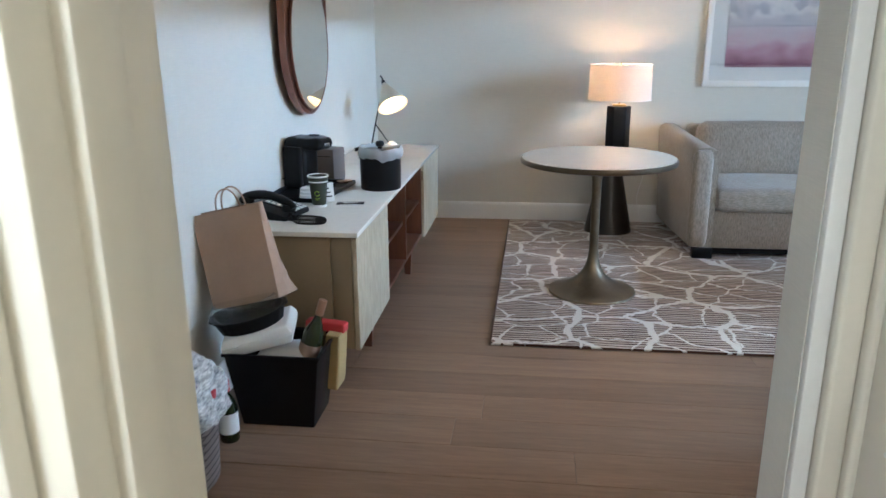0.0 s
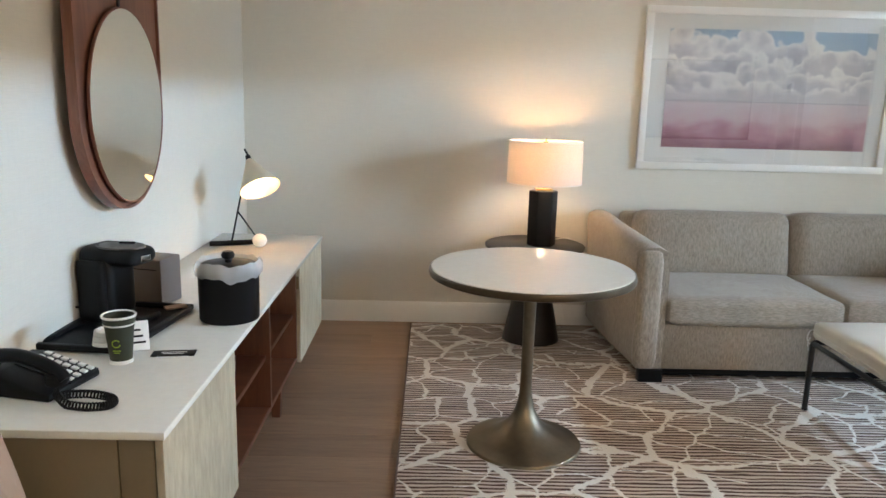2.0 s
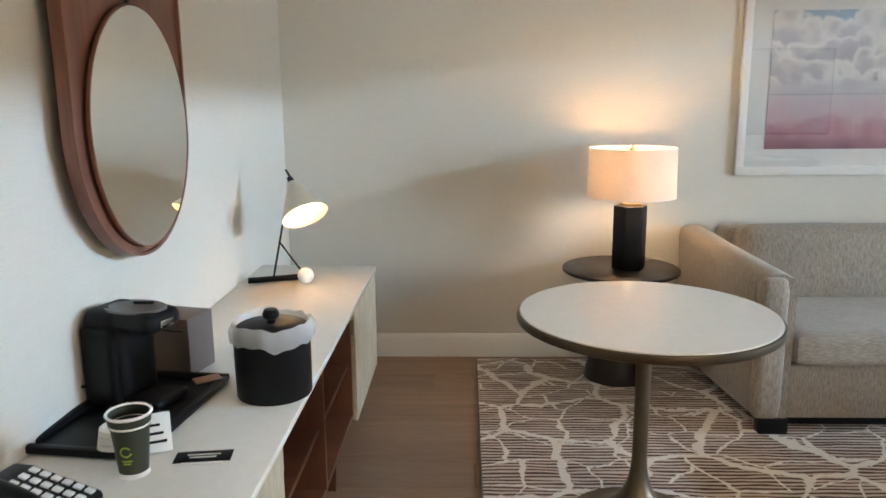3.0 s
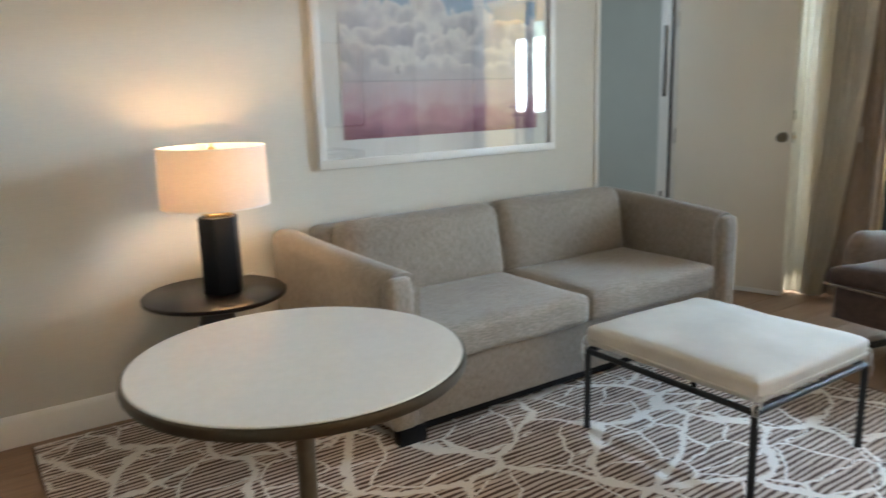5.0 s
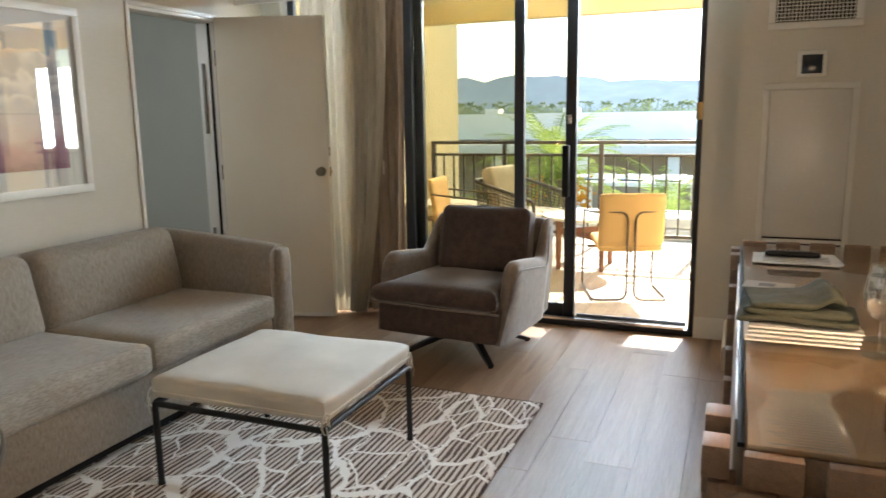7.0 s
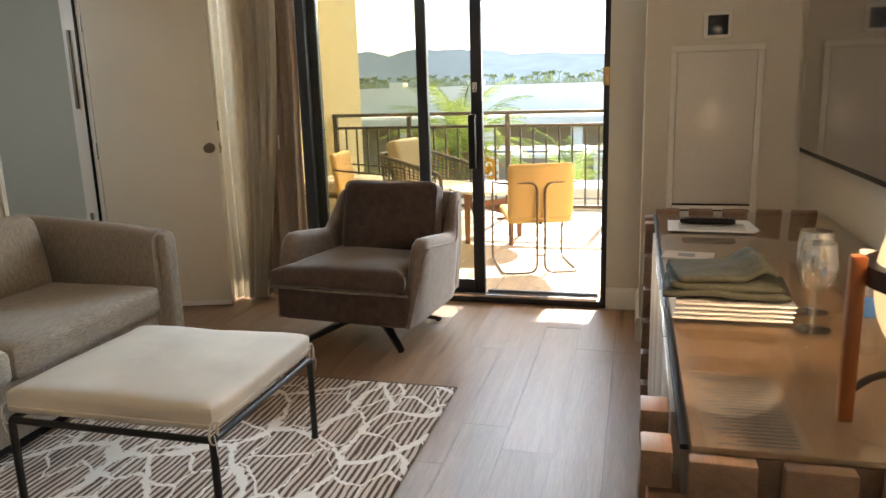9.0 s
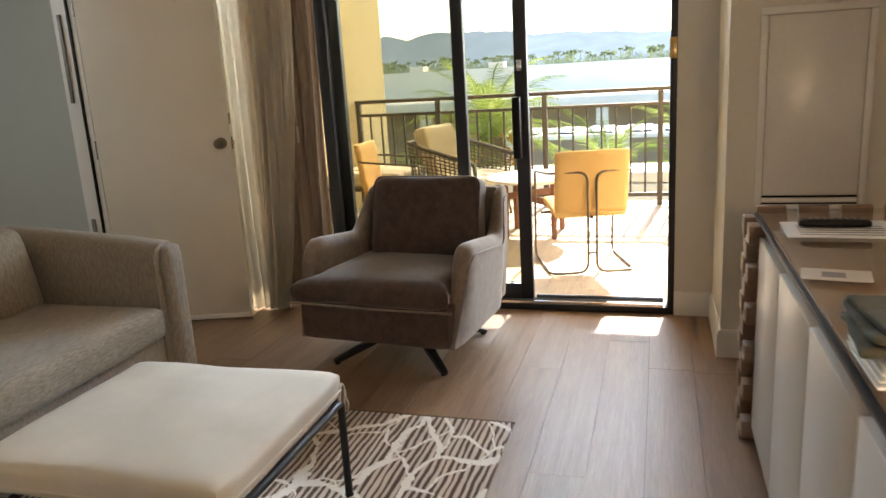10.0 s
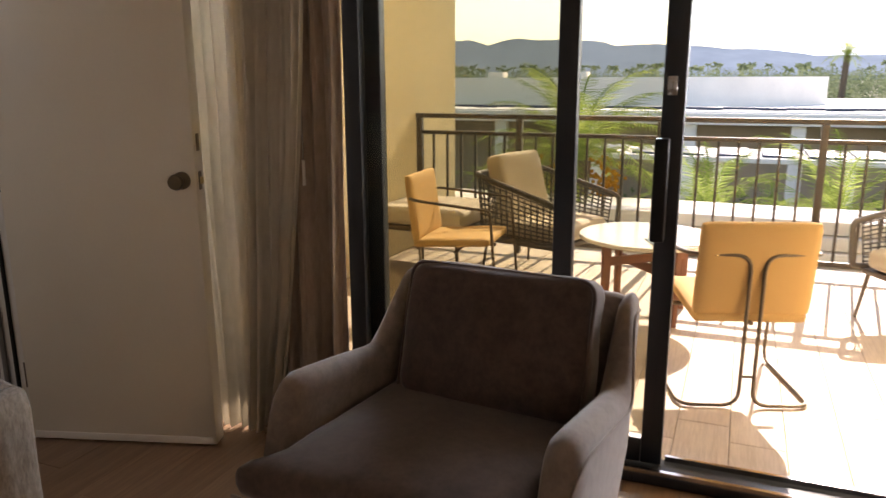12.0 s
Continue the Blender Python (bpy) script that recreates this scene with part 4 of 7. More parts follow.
    part("back_welt", tube(rounded([Vector((0.238, -0.02, 0.612)) + Euler((0, radians(16), 0)).to_matrix() @ Vector((-0.055, y, z)) for y, z in ((-0.284, -0.18), (-0.284, zz), (0.284, zz), (0.284, -0.18))], 0.05), 0.0055, 8), M_VELVET, a)


armchair()


# ---------------------------------------------------------------- on the walls
def picture():
    p = thing("framed_print", (2.113, YF, 1.467), "large white framed photograph of clouds over pink water", "picture")
    hw, hh, d = 0.75, 0.471, 0.030
    for a, b in (((-hw, -d, hh - 0.042), (hw, -0.002, hh)), ((-hw, -d, -hh), (hw, -0.002, -hh + 0.042)), ((-hw, -d, -hh + 0.043), (-hw + 0.042, -0.002, hh - 0.043)), ((hw - 0.042, -d, -hh + 0.043), (hw, -0.002, hh - 0.043))):
        part("frame_bar", boxed((a, b), bev=0.003), M_TRIM, p, "white wooden frame bar")
    part("mat_board", boxed(((-hw + 0.041, -0.016, -hh + 0.041), (hw - 0.041, -0.010, hh - 0.041))), M_MAT, p, "white mat board")
    m, n, l, b = nodes("cloud_photograph")
    tc = n.new("ShaderNodeTexCoord")
    sep = n.new("ShaderNodeSeparateXYZ")
    l.new(tc.outputs["Object"], sep.inputs[0])
    z = sep.outputs[2]
    # banks of cloud one before another: each has a billowing crest, bright on top and grey below
    def bank(height, swing, seed, over):
        mp = n.new("ShaderNodeMapping")
        mp.inputs["Location"].default_value = (seed, 0, seed * 0.37)
        l.new(tc.outputs["Object"], mp.inputs[0])
        roll = noise_tex(n, l, mp.outputs[0], 3.1, 1)
        curl = n.new("ShaderNodeTexVoronoi")
        curl.feature = "SMOOTH_F1"
        curl.inputs["Scale"].default_value, curl.inputs["Smoothness"].default_value = 10.0, 0.25
        l.new(mp.outputs[0], curl.inputs["Vector"])
        puff = n.new("ShaderNodeTexVoronoi")
        puff.inputs["Scale"].default_value = 26.0
        l.new(mp.outputs[0], puff.inputs["Vector"])
        wisp = noise_tex(n, l, mp.outputs[0], 34.0, 4, 0.6)
        crest = math_node(n, l, "MULTIPLY", math_node(n, l, "SUBTRACT", roll, 0.5), swing)
        for v, k in ((curl.outputs["Distance"], -0.16), (puff.outputs["Distance"], -0.045), (wisp, 0.035)):
            crest = math_node(n, l, "ADD", crest, math_node(n, l, "MULTIPLY", v, k))
        below = math_node(n, l, "SUBTRACT", math_node(n, l, "ADD", crest, height), z)
        lit = ramp(n, l, math_node(n, l, "MULTIPLY", below, 5.0, True), [(0.0, (0.86, 0.83, 0.78)), (0.16, (0.76, 0.72, 0.69)), (0.45, (0.55, 0.52, 0.54)), (1.0, (0.46, 0.44, 0.47))])
        edge = ramp(n, l, math_node(n, l, "MULTIPLY_ADD", below, 40.0), [(0.0, (0, 0, 0)), (1.0, (1, 1, 1))])
        return mix(n, l, edge, over, lit)
    up = bank(0.44, 0.42, 1.3, (0.35, 0.45, 0.56))
    up = bank(0.36, 0.40, 5.1, up)
    up = bank(0.27, 0.36, 9.4, up)
    up = bank(0.19, 0.28, 14.2, up)
    haze = ramp(n, l, math_node(n, l, "MULTIPLY", z, 4.0), [(0.08, (1, 1, 1)), (0.36, (0, 0, 0))])
    up = mix(n, l, haze, up, (0.60, 0.56, 0.57))
    line = math_node(n, l, "LESS_THAN", math_node(n, l, "ABSOLUTE", z), 0.006)
    up = mix(n, l, math_node(n, l, "MULTIPLY", line, 0.6), up, (0.34, 0.31, 0.34))
    rip = noise_tex(n, l, coords(n, l, (1, 1, 1.6)), 7.0, 5)
    gz = math_node(n, l, "ADD", math_node(n, l, "MULTIPLY", z, -3.6), math_node(n, l, "MULTIPLY", math_node(n, l, "SUBTRACT", rip, 0.5), 0.9))
    sea = ramp(n, l, gz, [(0.05, (0.64, 0.55, 0.57)), (0.34, (0.62, 0.47, 0.50)), (0.62, (0.50, 0.27, 0.32)), (1.0, (0.27, 0.11, 0.16))])
    c = mix(n, l, math_node(n, l, "GREATER_THAN", z, 0.0), sea, up)
    l.new(c, b.inputs["Base Color"])
    b.inputs["Roughness"].default_value = 0.6
    part("photograph", boxed(((-0.612, -0.0195, -0.272), (0.612, -0.0165, 0.413))), m, p, "clouds over a pink sea", pose(0.005, 0, -0.066))
    g = part("glazing", boxed(((-hw + 0.041, -0.027, -hh + 0.041), (hw - 0.041, -0.024, hh - 0.041))), clear_glass("picture_glass", (1, 1, 1), 0.06, 0.0, 0.11), p, "glossy picture glass")
    g.visible_shadow = False


M_MAT = plain("mat_board", (0.80, 0.79, 0.76), 0.8, vary=0.02)
picture()


def wall_mirror():
    """A capsule-shaped walnut board with a smaller oval mirror hung on a strap before it."""
    w = thing("wall_mirror", (X0 + 0.030, 3.835, 1.584), "oval mirror on a pill-shaped walnut board", "mirror")

    def pill(hy, hz, k=40):
        r = hy
        out = []
        for j in range(k):
            a = math.pi * j / (k - 1)
            out.append((r * math.cos(a), hz - r + r * math.sin(a)))
        for j in range(k):
            a = math.pi + math.pi * j / (k - 1)
            out.append((r * math.cos(a), -hz + r + r * math.sin(a)))
        return out

    def slab(outline, x0, x1, bev=0.0):
        bm = bmesh.new()
        f = bm.faces.new([bm.verts.new((x0, y, z)) for y, z in outline])
        r = bmesh.ops.extrude_face_region(bm, geom=[f])
        bmesh.ops.translate(bm, vec=(x1 - x0, 0, 0), verts=[v for v in r["geom"] if isinstance(v, bmesh.types.BMVert)])
        return bm

    def rim(outline, x0, x1, t):
        n = len(outline)
        cy = [Vector((0, y, z)) for y, z in outline]
        bm = bmesh.new()
        rings = []
        for x, k in ((x0, 0), (x1, 0), (x1, 1), (x0, 1)):
            ring = []
            for j in range(n):
                tan = (cy[(j + 1) % n] - cy[j - 1]).normalized()
                out = Vector((0, tan.z, -tan.y))
                ring.append(bm.verts.new(Vector((x, 0, 0)) + cy[j] + out * (t if k == 0 else 0)))
            rings.append(ring)
        for a, b in zip(rings, rings[1:] + rings[:1]):
            for j in range(n):
                bm.faces.new((a[j], a[(j + 1) % n], b[(j + 1) % n], b[j]))
        return bm
    outline = pill(0.335, 0.60)
    part("backing_board", slab(outline, 0.012, 0.028), M_WALNUT_BOARD, w, "reddish walnut veneer board")
    part("board_rim", rim(outline, 0.006, 0.038, 0.010), M_WALNUT_BOARD, w, "walnut edging")
    ov = [(0.299 * math.cos(2 * math.pi * k / 96) + 0.014, 0.322 * math.sin(2 * math.pi * k / 96) - 0.262) for k in range(96)]
    part("mirror_plate", slab(ov, 0.040, 0.046), M_MIRROR, w, "oval mirror")
    part("mirror_edge", rim(ov, 0.0385, 0.0475, 0.005), M_WALNUT_BOARD, w, "thin walnut edge")
    part("wall_block", boxed(((-0.030, -0.12, -0.30), (0.0115, 0.12, 0.30)), bev=0.004), M_BLACK, w, "hidden mounting block")
    part("spacer", lathe([(0, 0), (0.08, 0), (0.08, 0.011), (0, 0.011)], 24), M_BLACKMETAL, w, "", pose(0.0285, 0.012, -0.268, 0, 90, 0))
    part("hanging_strap", boxed(((0.029, -0.010, 0.05), (0.034, 0.010, 0.115)), bev=0.001), M_BLACKMETAL, w, "dark leather strap")
    part("peg", lathe([(0, 0), (0.014, 0), (0.014, 0.022), (0.020, 0.024), (0.020, 0.034), (0, 0.036)], 20), M_BRONZE, w, "bronze peg", pose(0.0285, 0, 0.118, 0, 90, 0))


M_WALNUT_BOARD = wood("walnut_veneer", (0.26, 0.115, 0.075), (0.17, 0.070, 0.045), 0.42, 2, 1.2, 0.05, 0.05)
wall_mirror()


def outlet(place, turn):
    o = thing("wall_outlet", place, "white wall outlet plate with a black plug", "outlet", turn=turn)
    part("plate", boxed(((0, -0.036, -0.058), (0.006, 0.036, 0.058)), bev=0.003), M_TRIM, o)
    for z in (-0.02, 0.02):
        part("socket", boxed(((0.0062, -0.014, z - 0.012), (0.008, 0.014, z + 0.012)), bev=0.002), M_MAT, o)
    part("plug", boxed(((0.0082, -0.012, 0.008), (0.035, 0.012, 0.032)), bev=0.004), M_BLACK, o, "black plug")
    part("cord", tube(rounded([(0.03, 0, 0.02), (0.06, 0.02, 0.0), (0.05, 0.06, -0.1), (0.03, 0.10, -0.24)], 0.04), 0.003, 6), M_BLACK, o)


outlet((X0, 2.28, 0.345), 0)


# ---------------------------------------------------------------- on the sideboard
def desk_lamp():
    d = thing("desk_lamp", (-0.815, 4.83, ZS), "slim black desk lamp with a lit pale cone shade", "lamp")
    # foot bar lies towards the wall, the ball is the other foot
    part("foot_bar", tube([(-0.13, -0.03, 0.012), (0.065, 0.04, 0.012)], 0.0125, 14), M_BLACK, d, "black bar foot")
    part("stem", tube([(-0.03, 0.005, 0.02), (0.055, 0.0, 0.40), (0.066, 0, 0.44)], 0.0045, 10), M_BLACKMETAL, d, "black slanting stem")
    part("stem_tip", tube([(0.068, 0.0, 0.435), (0.045, 0.0, 0.475)], 0.005, 10), M_BLACKMETAL, d)
    part("strut", tube([(0.004, 0.003, 0.17), (0.10, -0.02, 0.045)], 0.004, 10), M_BLACKMETAL, d)
    part("ball_foot", lathe([(0.034 * math.sin(math.pi * k / 14), 0.034 - 0.034 * math.cos(math.pi * k / 14)) for k in range(15)], 28), M_MAT, d, "white ball foot", pose(0.115, -0.03, 0.0))
    sh = Matrix.Translation((0.066, 0, 0.425)) @ Vector((0.40, -0.45, -0.76)).to_track_quat("Z", "Y").to_matrix().to_4x4()
    part("shade", lathe([(0.012, 0.0), (0.020, 0.012), (0.098, 0.165), (0.0955, 0.166), (0.018, 0.016), (0.012, 0.0)], 48), M_CONE, d, "pale cone shade", sh)
    part("joint", lathe([(0, -0.02), (0.012, -0.02), (0.014, 0.006), (0, 0.008)], 18), M_BLACK, d, "", sh)
    part("bulb", lathe([(0, 0.020), (0.010, 0.024), (0.018, 0.05), (0.019, 0.062), (0.013, 0.078), (0, 0.083)], 20), glow("lit_desk_bulb", (1.0, 0.62, 0.26), 5.0), d, "lit bulb", sh)
    q = pose(-0.815, 4.83, ZS) @ sh @ Vector((0, 0, 0.108))
    bulb("desk_lamp_light", q, 0.62, 0.015, (1.0, 0.52, 0.19))


M_CONE = plain("cone_enamel", (0.66, 0.60, 0.48), 0.45, vary=0.04, relief=0.03)
desk_lamp()


def ice_bucket():
    b = thing("ice_bucket", (-0.532, 3.635, ZS), "black ice bucket with a plastic liner folded over", "ice bucket")
    b.scale = (1.1, 1.1, 1.1)
    part("body", lathe([(0, 0), (0.086, 0), (0.088, 0.004), (0.090, 0.155), (0.084, 0.155), (0.083, 0.01), (0, 0.01)], 48), M_BLACK, b)
    part("lid", lathe([(0, 0.158), (0.083, 0.156), (0.084, 0.166), (0.078, 0.170), (0.03, 0.172), (0, 0.172)], 48), M_BLACK, b, "black round lid")
    part("lid_knob", lathe([(0, 0.172), (0.010, 0.173), (0.010, 0.181), (0.018, 0.187), (0.020, 0.196), (0.015, 0.206), (0, 0.209)], 24), M_BLACK, b)
    rows = []
    rnd = random.Random(4)
    ph = [rnd.uniform(0, 6.28) for _ in range(4)]
    for j, (r, z) in enumerate(((0.082, 0.150), (0.084, 0.175), (0.092, 0.182), (0.100, 0.165), (0.099, 0.150), (0.097, 0.136))):
        row = []
        for k in range(73):
            a = 2 * math.pi * k / 72
            w = math.sin(3 * a + ph[0]) * 0.5 + math.sin(7 * a + ph[1]) * 0.3 + math.sin(13 * a + ph[2]) * 0.25
            g = j / 5
            row.append(Vector(((r + 0.007 * w * g) * math.cos(a), (r + 0.007 * w * g) * math.sin(a), z + 0.010 * w * (0.4 + g))))
        rows.append(row)
    bm = bmesh.new()
    vs = [[bm.verts.new(p) for p in r[:-1]] for r in rows]
    for a, c in zip(vs, vs[1:]):
        for k in range(72):
            bm.faces.new((a[k], a[(k + 1) % 72], c[(k + 1) % 72], c[k]))
    part("liner", bm, M_LINER, b, "crumpled clear plastic liner", angle=80)


M_DOME = clear_glass("dome_plastic", (0.90, 0.92, 0.93), 0.1, 0.08, 0.05)
M_LINER = plain("milky_liner", (0.90, 0.92, 0.94), 0.14, vary=0.04, relief=0.05)
M_LINER.node_tree.nodes["Principled BSDF"].inputs["Alpha"].default_value = 0.38
ice_bucket()


def coffee_set():
    t = thing("serving_tray", (-0.84, 3.495, ZS), "black rectangular tray with raised rims", "tray", turn=-6)
    part("base", boxed(((-0.13, -0.22, 0.0), (0.13, 0.22, 0.006)), bev=0.002), M_BLACK, t)
    for a, b in (((-0.14, -0.235, 0.003), (0.14, -0.215, 0.022)), ((-0.14, 0.215, 0.003), (0.14, 0.235, 0.022)), ((-0.145, -0.214, 0.003), (-0.125, 0.214, 0.022)), ((0.125, -0.214, 0.003), (0.145, 0.214, 0.022))):
        part("rim", boxed((a, b), bev=0.004), M_BLACK, t)
    c = thing("coffee_maker", (-0.882, 3.56, ZS + 0.0065), "black single-cup coffee maker on the tray", "coffee maker", turn=-18)
    part("body", pillow(0.12, 0.145, 0.246, 0.0, 6, 0.035, 0.0, 1), M_BLACK, c, "", pose(-0.035, 0.02, 0.124))
    part("brew_head", pillow(0.19, 0.13, 0.055, 0.004, 6, 0.026, 0.0, 1), M_BLACK, c, "overhanging brew head", pose(0.02, 0.02, 0.216))
    part("head_lid", lathe([(0, 0), (0.07, 0), (0.068, 0.005), (0.02, 0.007), (0, 0.007)], 40, (1.25, 0.85)), M_GREYPLASTIC, c, "grey top lid", pose(0.02, 0.02, 0.2415))
    part("lid_latch", boxed(((0.0, -0.006, 0), (0.05, 0.006, 0.006)), bev=0.002), M_BLACK, c, "", pose(0.01, 0.03, 0.2485, 0, 0, 20))
    part("badge", boxed(((0, -0.022, -0.009), (0.004, 0.022, 0.009)), bev=0.002), M_CHROME, c, "silver badge", pose(0.1145, 0.02, 0.212))
    part("drip_tray", pillow(0.10, 0.12, 0.025, 0.0, 5, 0.012, 0.0, 1), M_BLACK, c, "", pose(0.07, 0.02, 0.013))
    part("water_tank", pillow(0.10, 0.03, 0.20, 0.0, 5, 0.012, 0.0, 1), M_BLACK, c, "", pose(-0.035, -0.050, 0.105))
    part("power_cord", tube(rounded([(-0.08, -0.06, 0.05), (-0.11, -0.10, 0.06), (-0.115, -0.13, 0.0), (-0.09, -0.20, 0.004)], 0.03), 0.004, 8), M_BLACK, c)
    k = thing("condiment_box", (-0.852, 3.815, ZS), "brown leatherette condiment box", "box", turn=-14)
    part("shell", boxed(((-0.076, -0.06, 0), (0.076, 0.06, 0.166)), bev=0.006), M_TAUPE, k)
    part("lid_seam", boxed(((-0.058, -0.061, 0.128), (0.058, 0.061, 0.131))), M_BLACK, k)
    p = thing("coffee_packet", (-0.72, 3.66, ZS + 0.0225), "small kraft sweetener packet leaning on the tray rim", "packet", turn=35)
    part("paper", boxed(((-0.035, -0.02, 0), (0.035, 0.02, 0.006)), bev=0.002), M_KRAFT, p)


M_GREYPLASTIC = plain("grey_plastic", (0.13, 0.13, 0.135), 0.35, vary=0.08)
M_TAUPE = plain("taupe_leatherette", (0.165, 0.125, 0.105), 0.5, vary=0.08, fine=200, relief=0.3)
M_KRAFT = plain("kraft_paper", (0.38, 0.262, 0.185), 0.75, vary=0.07, big=6, fine=120, relief=0.2, spec=0.3)
coffee_set()


def paper_cup(place, lid=False, stack=1):
    c = thing("paper_cup", place, "dark green paper cup with a bright green ring mark", "cup", turn=40)
    h = 0.112
    part("wall", lathe([(0, 0.004), (0.027, 0.0), (0.0285, 0.002), (0.039, h), (0.037, h), (0.027, 0.008), (0, 0.008)], 40), M_CUP, c)
    part("rim", lathe([(0.037, h - 0.002), (0.0405, h - 0.004), (0.0425, h), (0.040, h + 0.003), (0.036, h)], 40), M_MAT, c, "white rolled rim")
    part("foot_ring", lathe([(0.029, 0.0), (0.031, 0.0), (0.0315, 0.010), (0.0298, 0.010)], 40), M_MAT, c)
    upper = part("second_cup", lathe([(0.0405, h - 0.006), (0.0435, h + 0.022), (0.041, h + 0.022), (0.031, h - 0.04), (0, h - 0.04)], 40), M_CUP, c, "second cup nested inside")
    part("upper_rim", lathe([(0.041, h + 0.020), (0.0445, h + 0.018), (0.0465, h + 0.022), (0.044, h + 0.025), (0.040, h + 0.022)], 40), M_MAT, upper, "white rolled rim")
    ring = bmesh.new()
    for k in range(24):
        a = 2 * math.pi * k / 24 * 0.86 + 0.6
        b = 2 * math.pi * (k + 1) / 24 * 0.86 + 0.6
        for q in ((a, b),):
            vs = []
            for ang, r in ((q[0], 0.012), (q[1], 0.012), (q[1], 0.0085), (q[0], 0.0085)):
                y, z = r * math.cos(ang), 0.062 + r * math.sin(ang)
                rad = 0.0285 + (0.0105) * z / h + 0.0012
                vs.append(ring.verts.new((math.sqrt(max(rad * rad - y * y, 0)), y, z)))
            ring.faces.new(vs)
    part("ring_mark", ring, M_LIME, c, "lime green ring", pose(0, 0, 0, 0, 0, -125))
    for z, w in ((0.040, 0.011), (0.034, 0.008)):
        bar = bmesh.new()
        vs = [[bar.verts.new(((0.0285 + 0.0105 * zz / h + 0.0012) * math.cos(u), (0.0285 + 0.0105 * zz / h + 0.0012) * math.sin(u), zz)) for u in (-w / 0.034, 0, w / 0.034)] for zz in (z, z + 0.003)]
        for k in range(2):
            bar.faces.new((vs[0][k], vs[0][k + 1], vs[1][k + 1], vs[1][k]))
        part("print_bar", bar, M_LIME, c, "", pose(0, 0, 0, 0, 0, -125))


M_CUP = plain("cup_paper", (0.026, 0.029, 0.014), 0.55, vary=0.1)
M_LIME = plain("lime_print", (0.30, 0.42, 0.03), 0.5, vary=0.05)
paper_cup((-0.715, 3.205, ZS))


def small_papers():
    c = thing("cup_lid", (-0.785, 3.285, ZS + 0.045), "white plastic cup lids stacked behind the cups", "lid", turn=10)
    for k in range(3):
        part("lid", lathe([(0.0, 0.006), (0.030, 0.006), (0.034, 0.012), (0.040, 0.010), (0.042, 0.0), (0.0385, 0.0), (0.0, 0.001)], 36), M_MAT, c, "", pose(0.002 * k, 0.003 * k, 0.0145 * k - 0.02))
    s = thing("tea_sachet", (-0.70, 3.29, ZS + 0.002), "white printed sachet standing beside the cups", "packet", turn=25)
    body = part("paper", boxed(((-0.03, -0.004, 0), (0.03, 0.004, 0.085)), bev=0.002), M_MAT, s, "", pose(0, 0, 0, -22, 0, 0))
    for k in range(3):
        part("print_bar", boxed(((-0.02, -0.0046, 0.02 + 0.018 * k), (0.02 - 0.006 * k, -0.0042, 0.026 + 0.018 * k))), M_BLACK, body)
    n = thing("desk_card", (-0.595, 3.275, ZS), "small black folded card lying on the worktop", "card", turn=8)
    part("cover", boxed(((-0.06, -0.024, 0), (0.06, 0.024, 0.0025)), bev=0.0008), M_BLACK, n)
    part("slip", boxed(((-0.042, -0.034, 0.0), (0.045, -0.0245, 0.0015))), M_MAT, n, "white paper slip")
    for k, w in enumerate((0.035, 0.028)):
        part("print_bar", boxed(((-w, 0.004 - 0.012 * k, 0.0026), (w, 0.009 - 0.012 * k, 0.003))), M_MAT, n)


small_papers()


def telephone():
    p = thing("telephone", (-0.845, 3.03, ZS), "black desk telephone with white keys and a coiled cord", "telephone", turn=-12)
    out = [(-0.10, 0.0), (0.10, 0.0), (0.10, 0.018), (-0.06, 0.055), (-0.10, 0.055)]
    body = bmesh.new()
    join(body, prism(out, 0.19, 0.006), pose(0, -0.095, 0))
    part("base", body, M_BLACK, p, "sloping black base")
    slope = math.degrees(math.atan2(-0.037, 0.16))
    keys = part("key_panel", boxed(((-0.075, -0.02, 0), (0.085, 0.088, 0.003)), bev=0.001), M_BLACK, p, "", pose(0.018, 0.0, 0.0385, 0, -slope, 0))
    key = finish("key", boxed(((-0.0085, -0.007, 0), (0.0085, 0.007, 0.005)), bev=0.0015), M_MAT)
    for r in range(6):
        for c in range(4):
            k = new("key", key)
            k.parent, k.matrix_basis = keys, pose(-0.055 + 0.025 * r, -0.004 + 0.026 * c, 0.003)
    hs = bmesh.new()
    join(hs, tube(rounded([(-0.115, -0.055, 0.062), (-0.10, -0.055, 0.085), (0.0, -0.055, 0.10), (0.095, -0.055, 0.070), (0.115, -0.055, 0.045)], 0.05), 0.021, 16, None, 0.8))
    handset = part("handset", hs, M_BLACK, p, "curved black handset")
    for x, z in ((-0.098, 0.062), (0.092, 0.04)):
        part("ear_cup", lathe([(0, 0), (0.027, 0), (0.029, 0.008), (0.024, 0.026), (0, 0.03)], 24), M_BLACK, handset, "", pose(x, -0.055, z - 0.004))
    pts = []
    for k in range(420):
        u = k / 419
        a = u * 2 * math.pi * 46
        # a loop that leaves the handset and folds back beside the base
        th = -2.6 + 5.6 * u
        cx, cy = 0.185 + 0.075 * math.cos(th), -0.075 + 0.038 * math.sin(th) - 0.01 * u
        pts.append((cx + 0.0075 * math.cos(a), cy + 0.0075 * math.sin(a) * 0.6, 0.0115 + 0.008 * math.sin(a) + 0.02 * max(0, 1 - u * 8)))
    part("coiled_cord", tube(pts, 0.0024, 6), M_BLACK, p, "black coiled cord")


telephone()


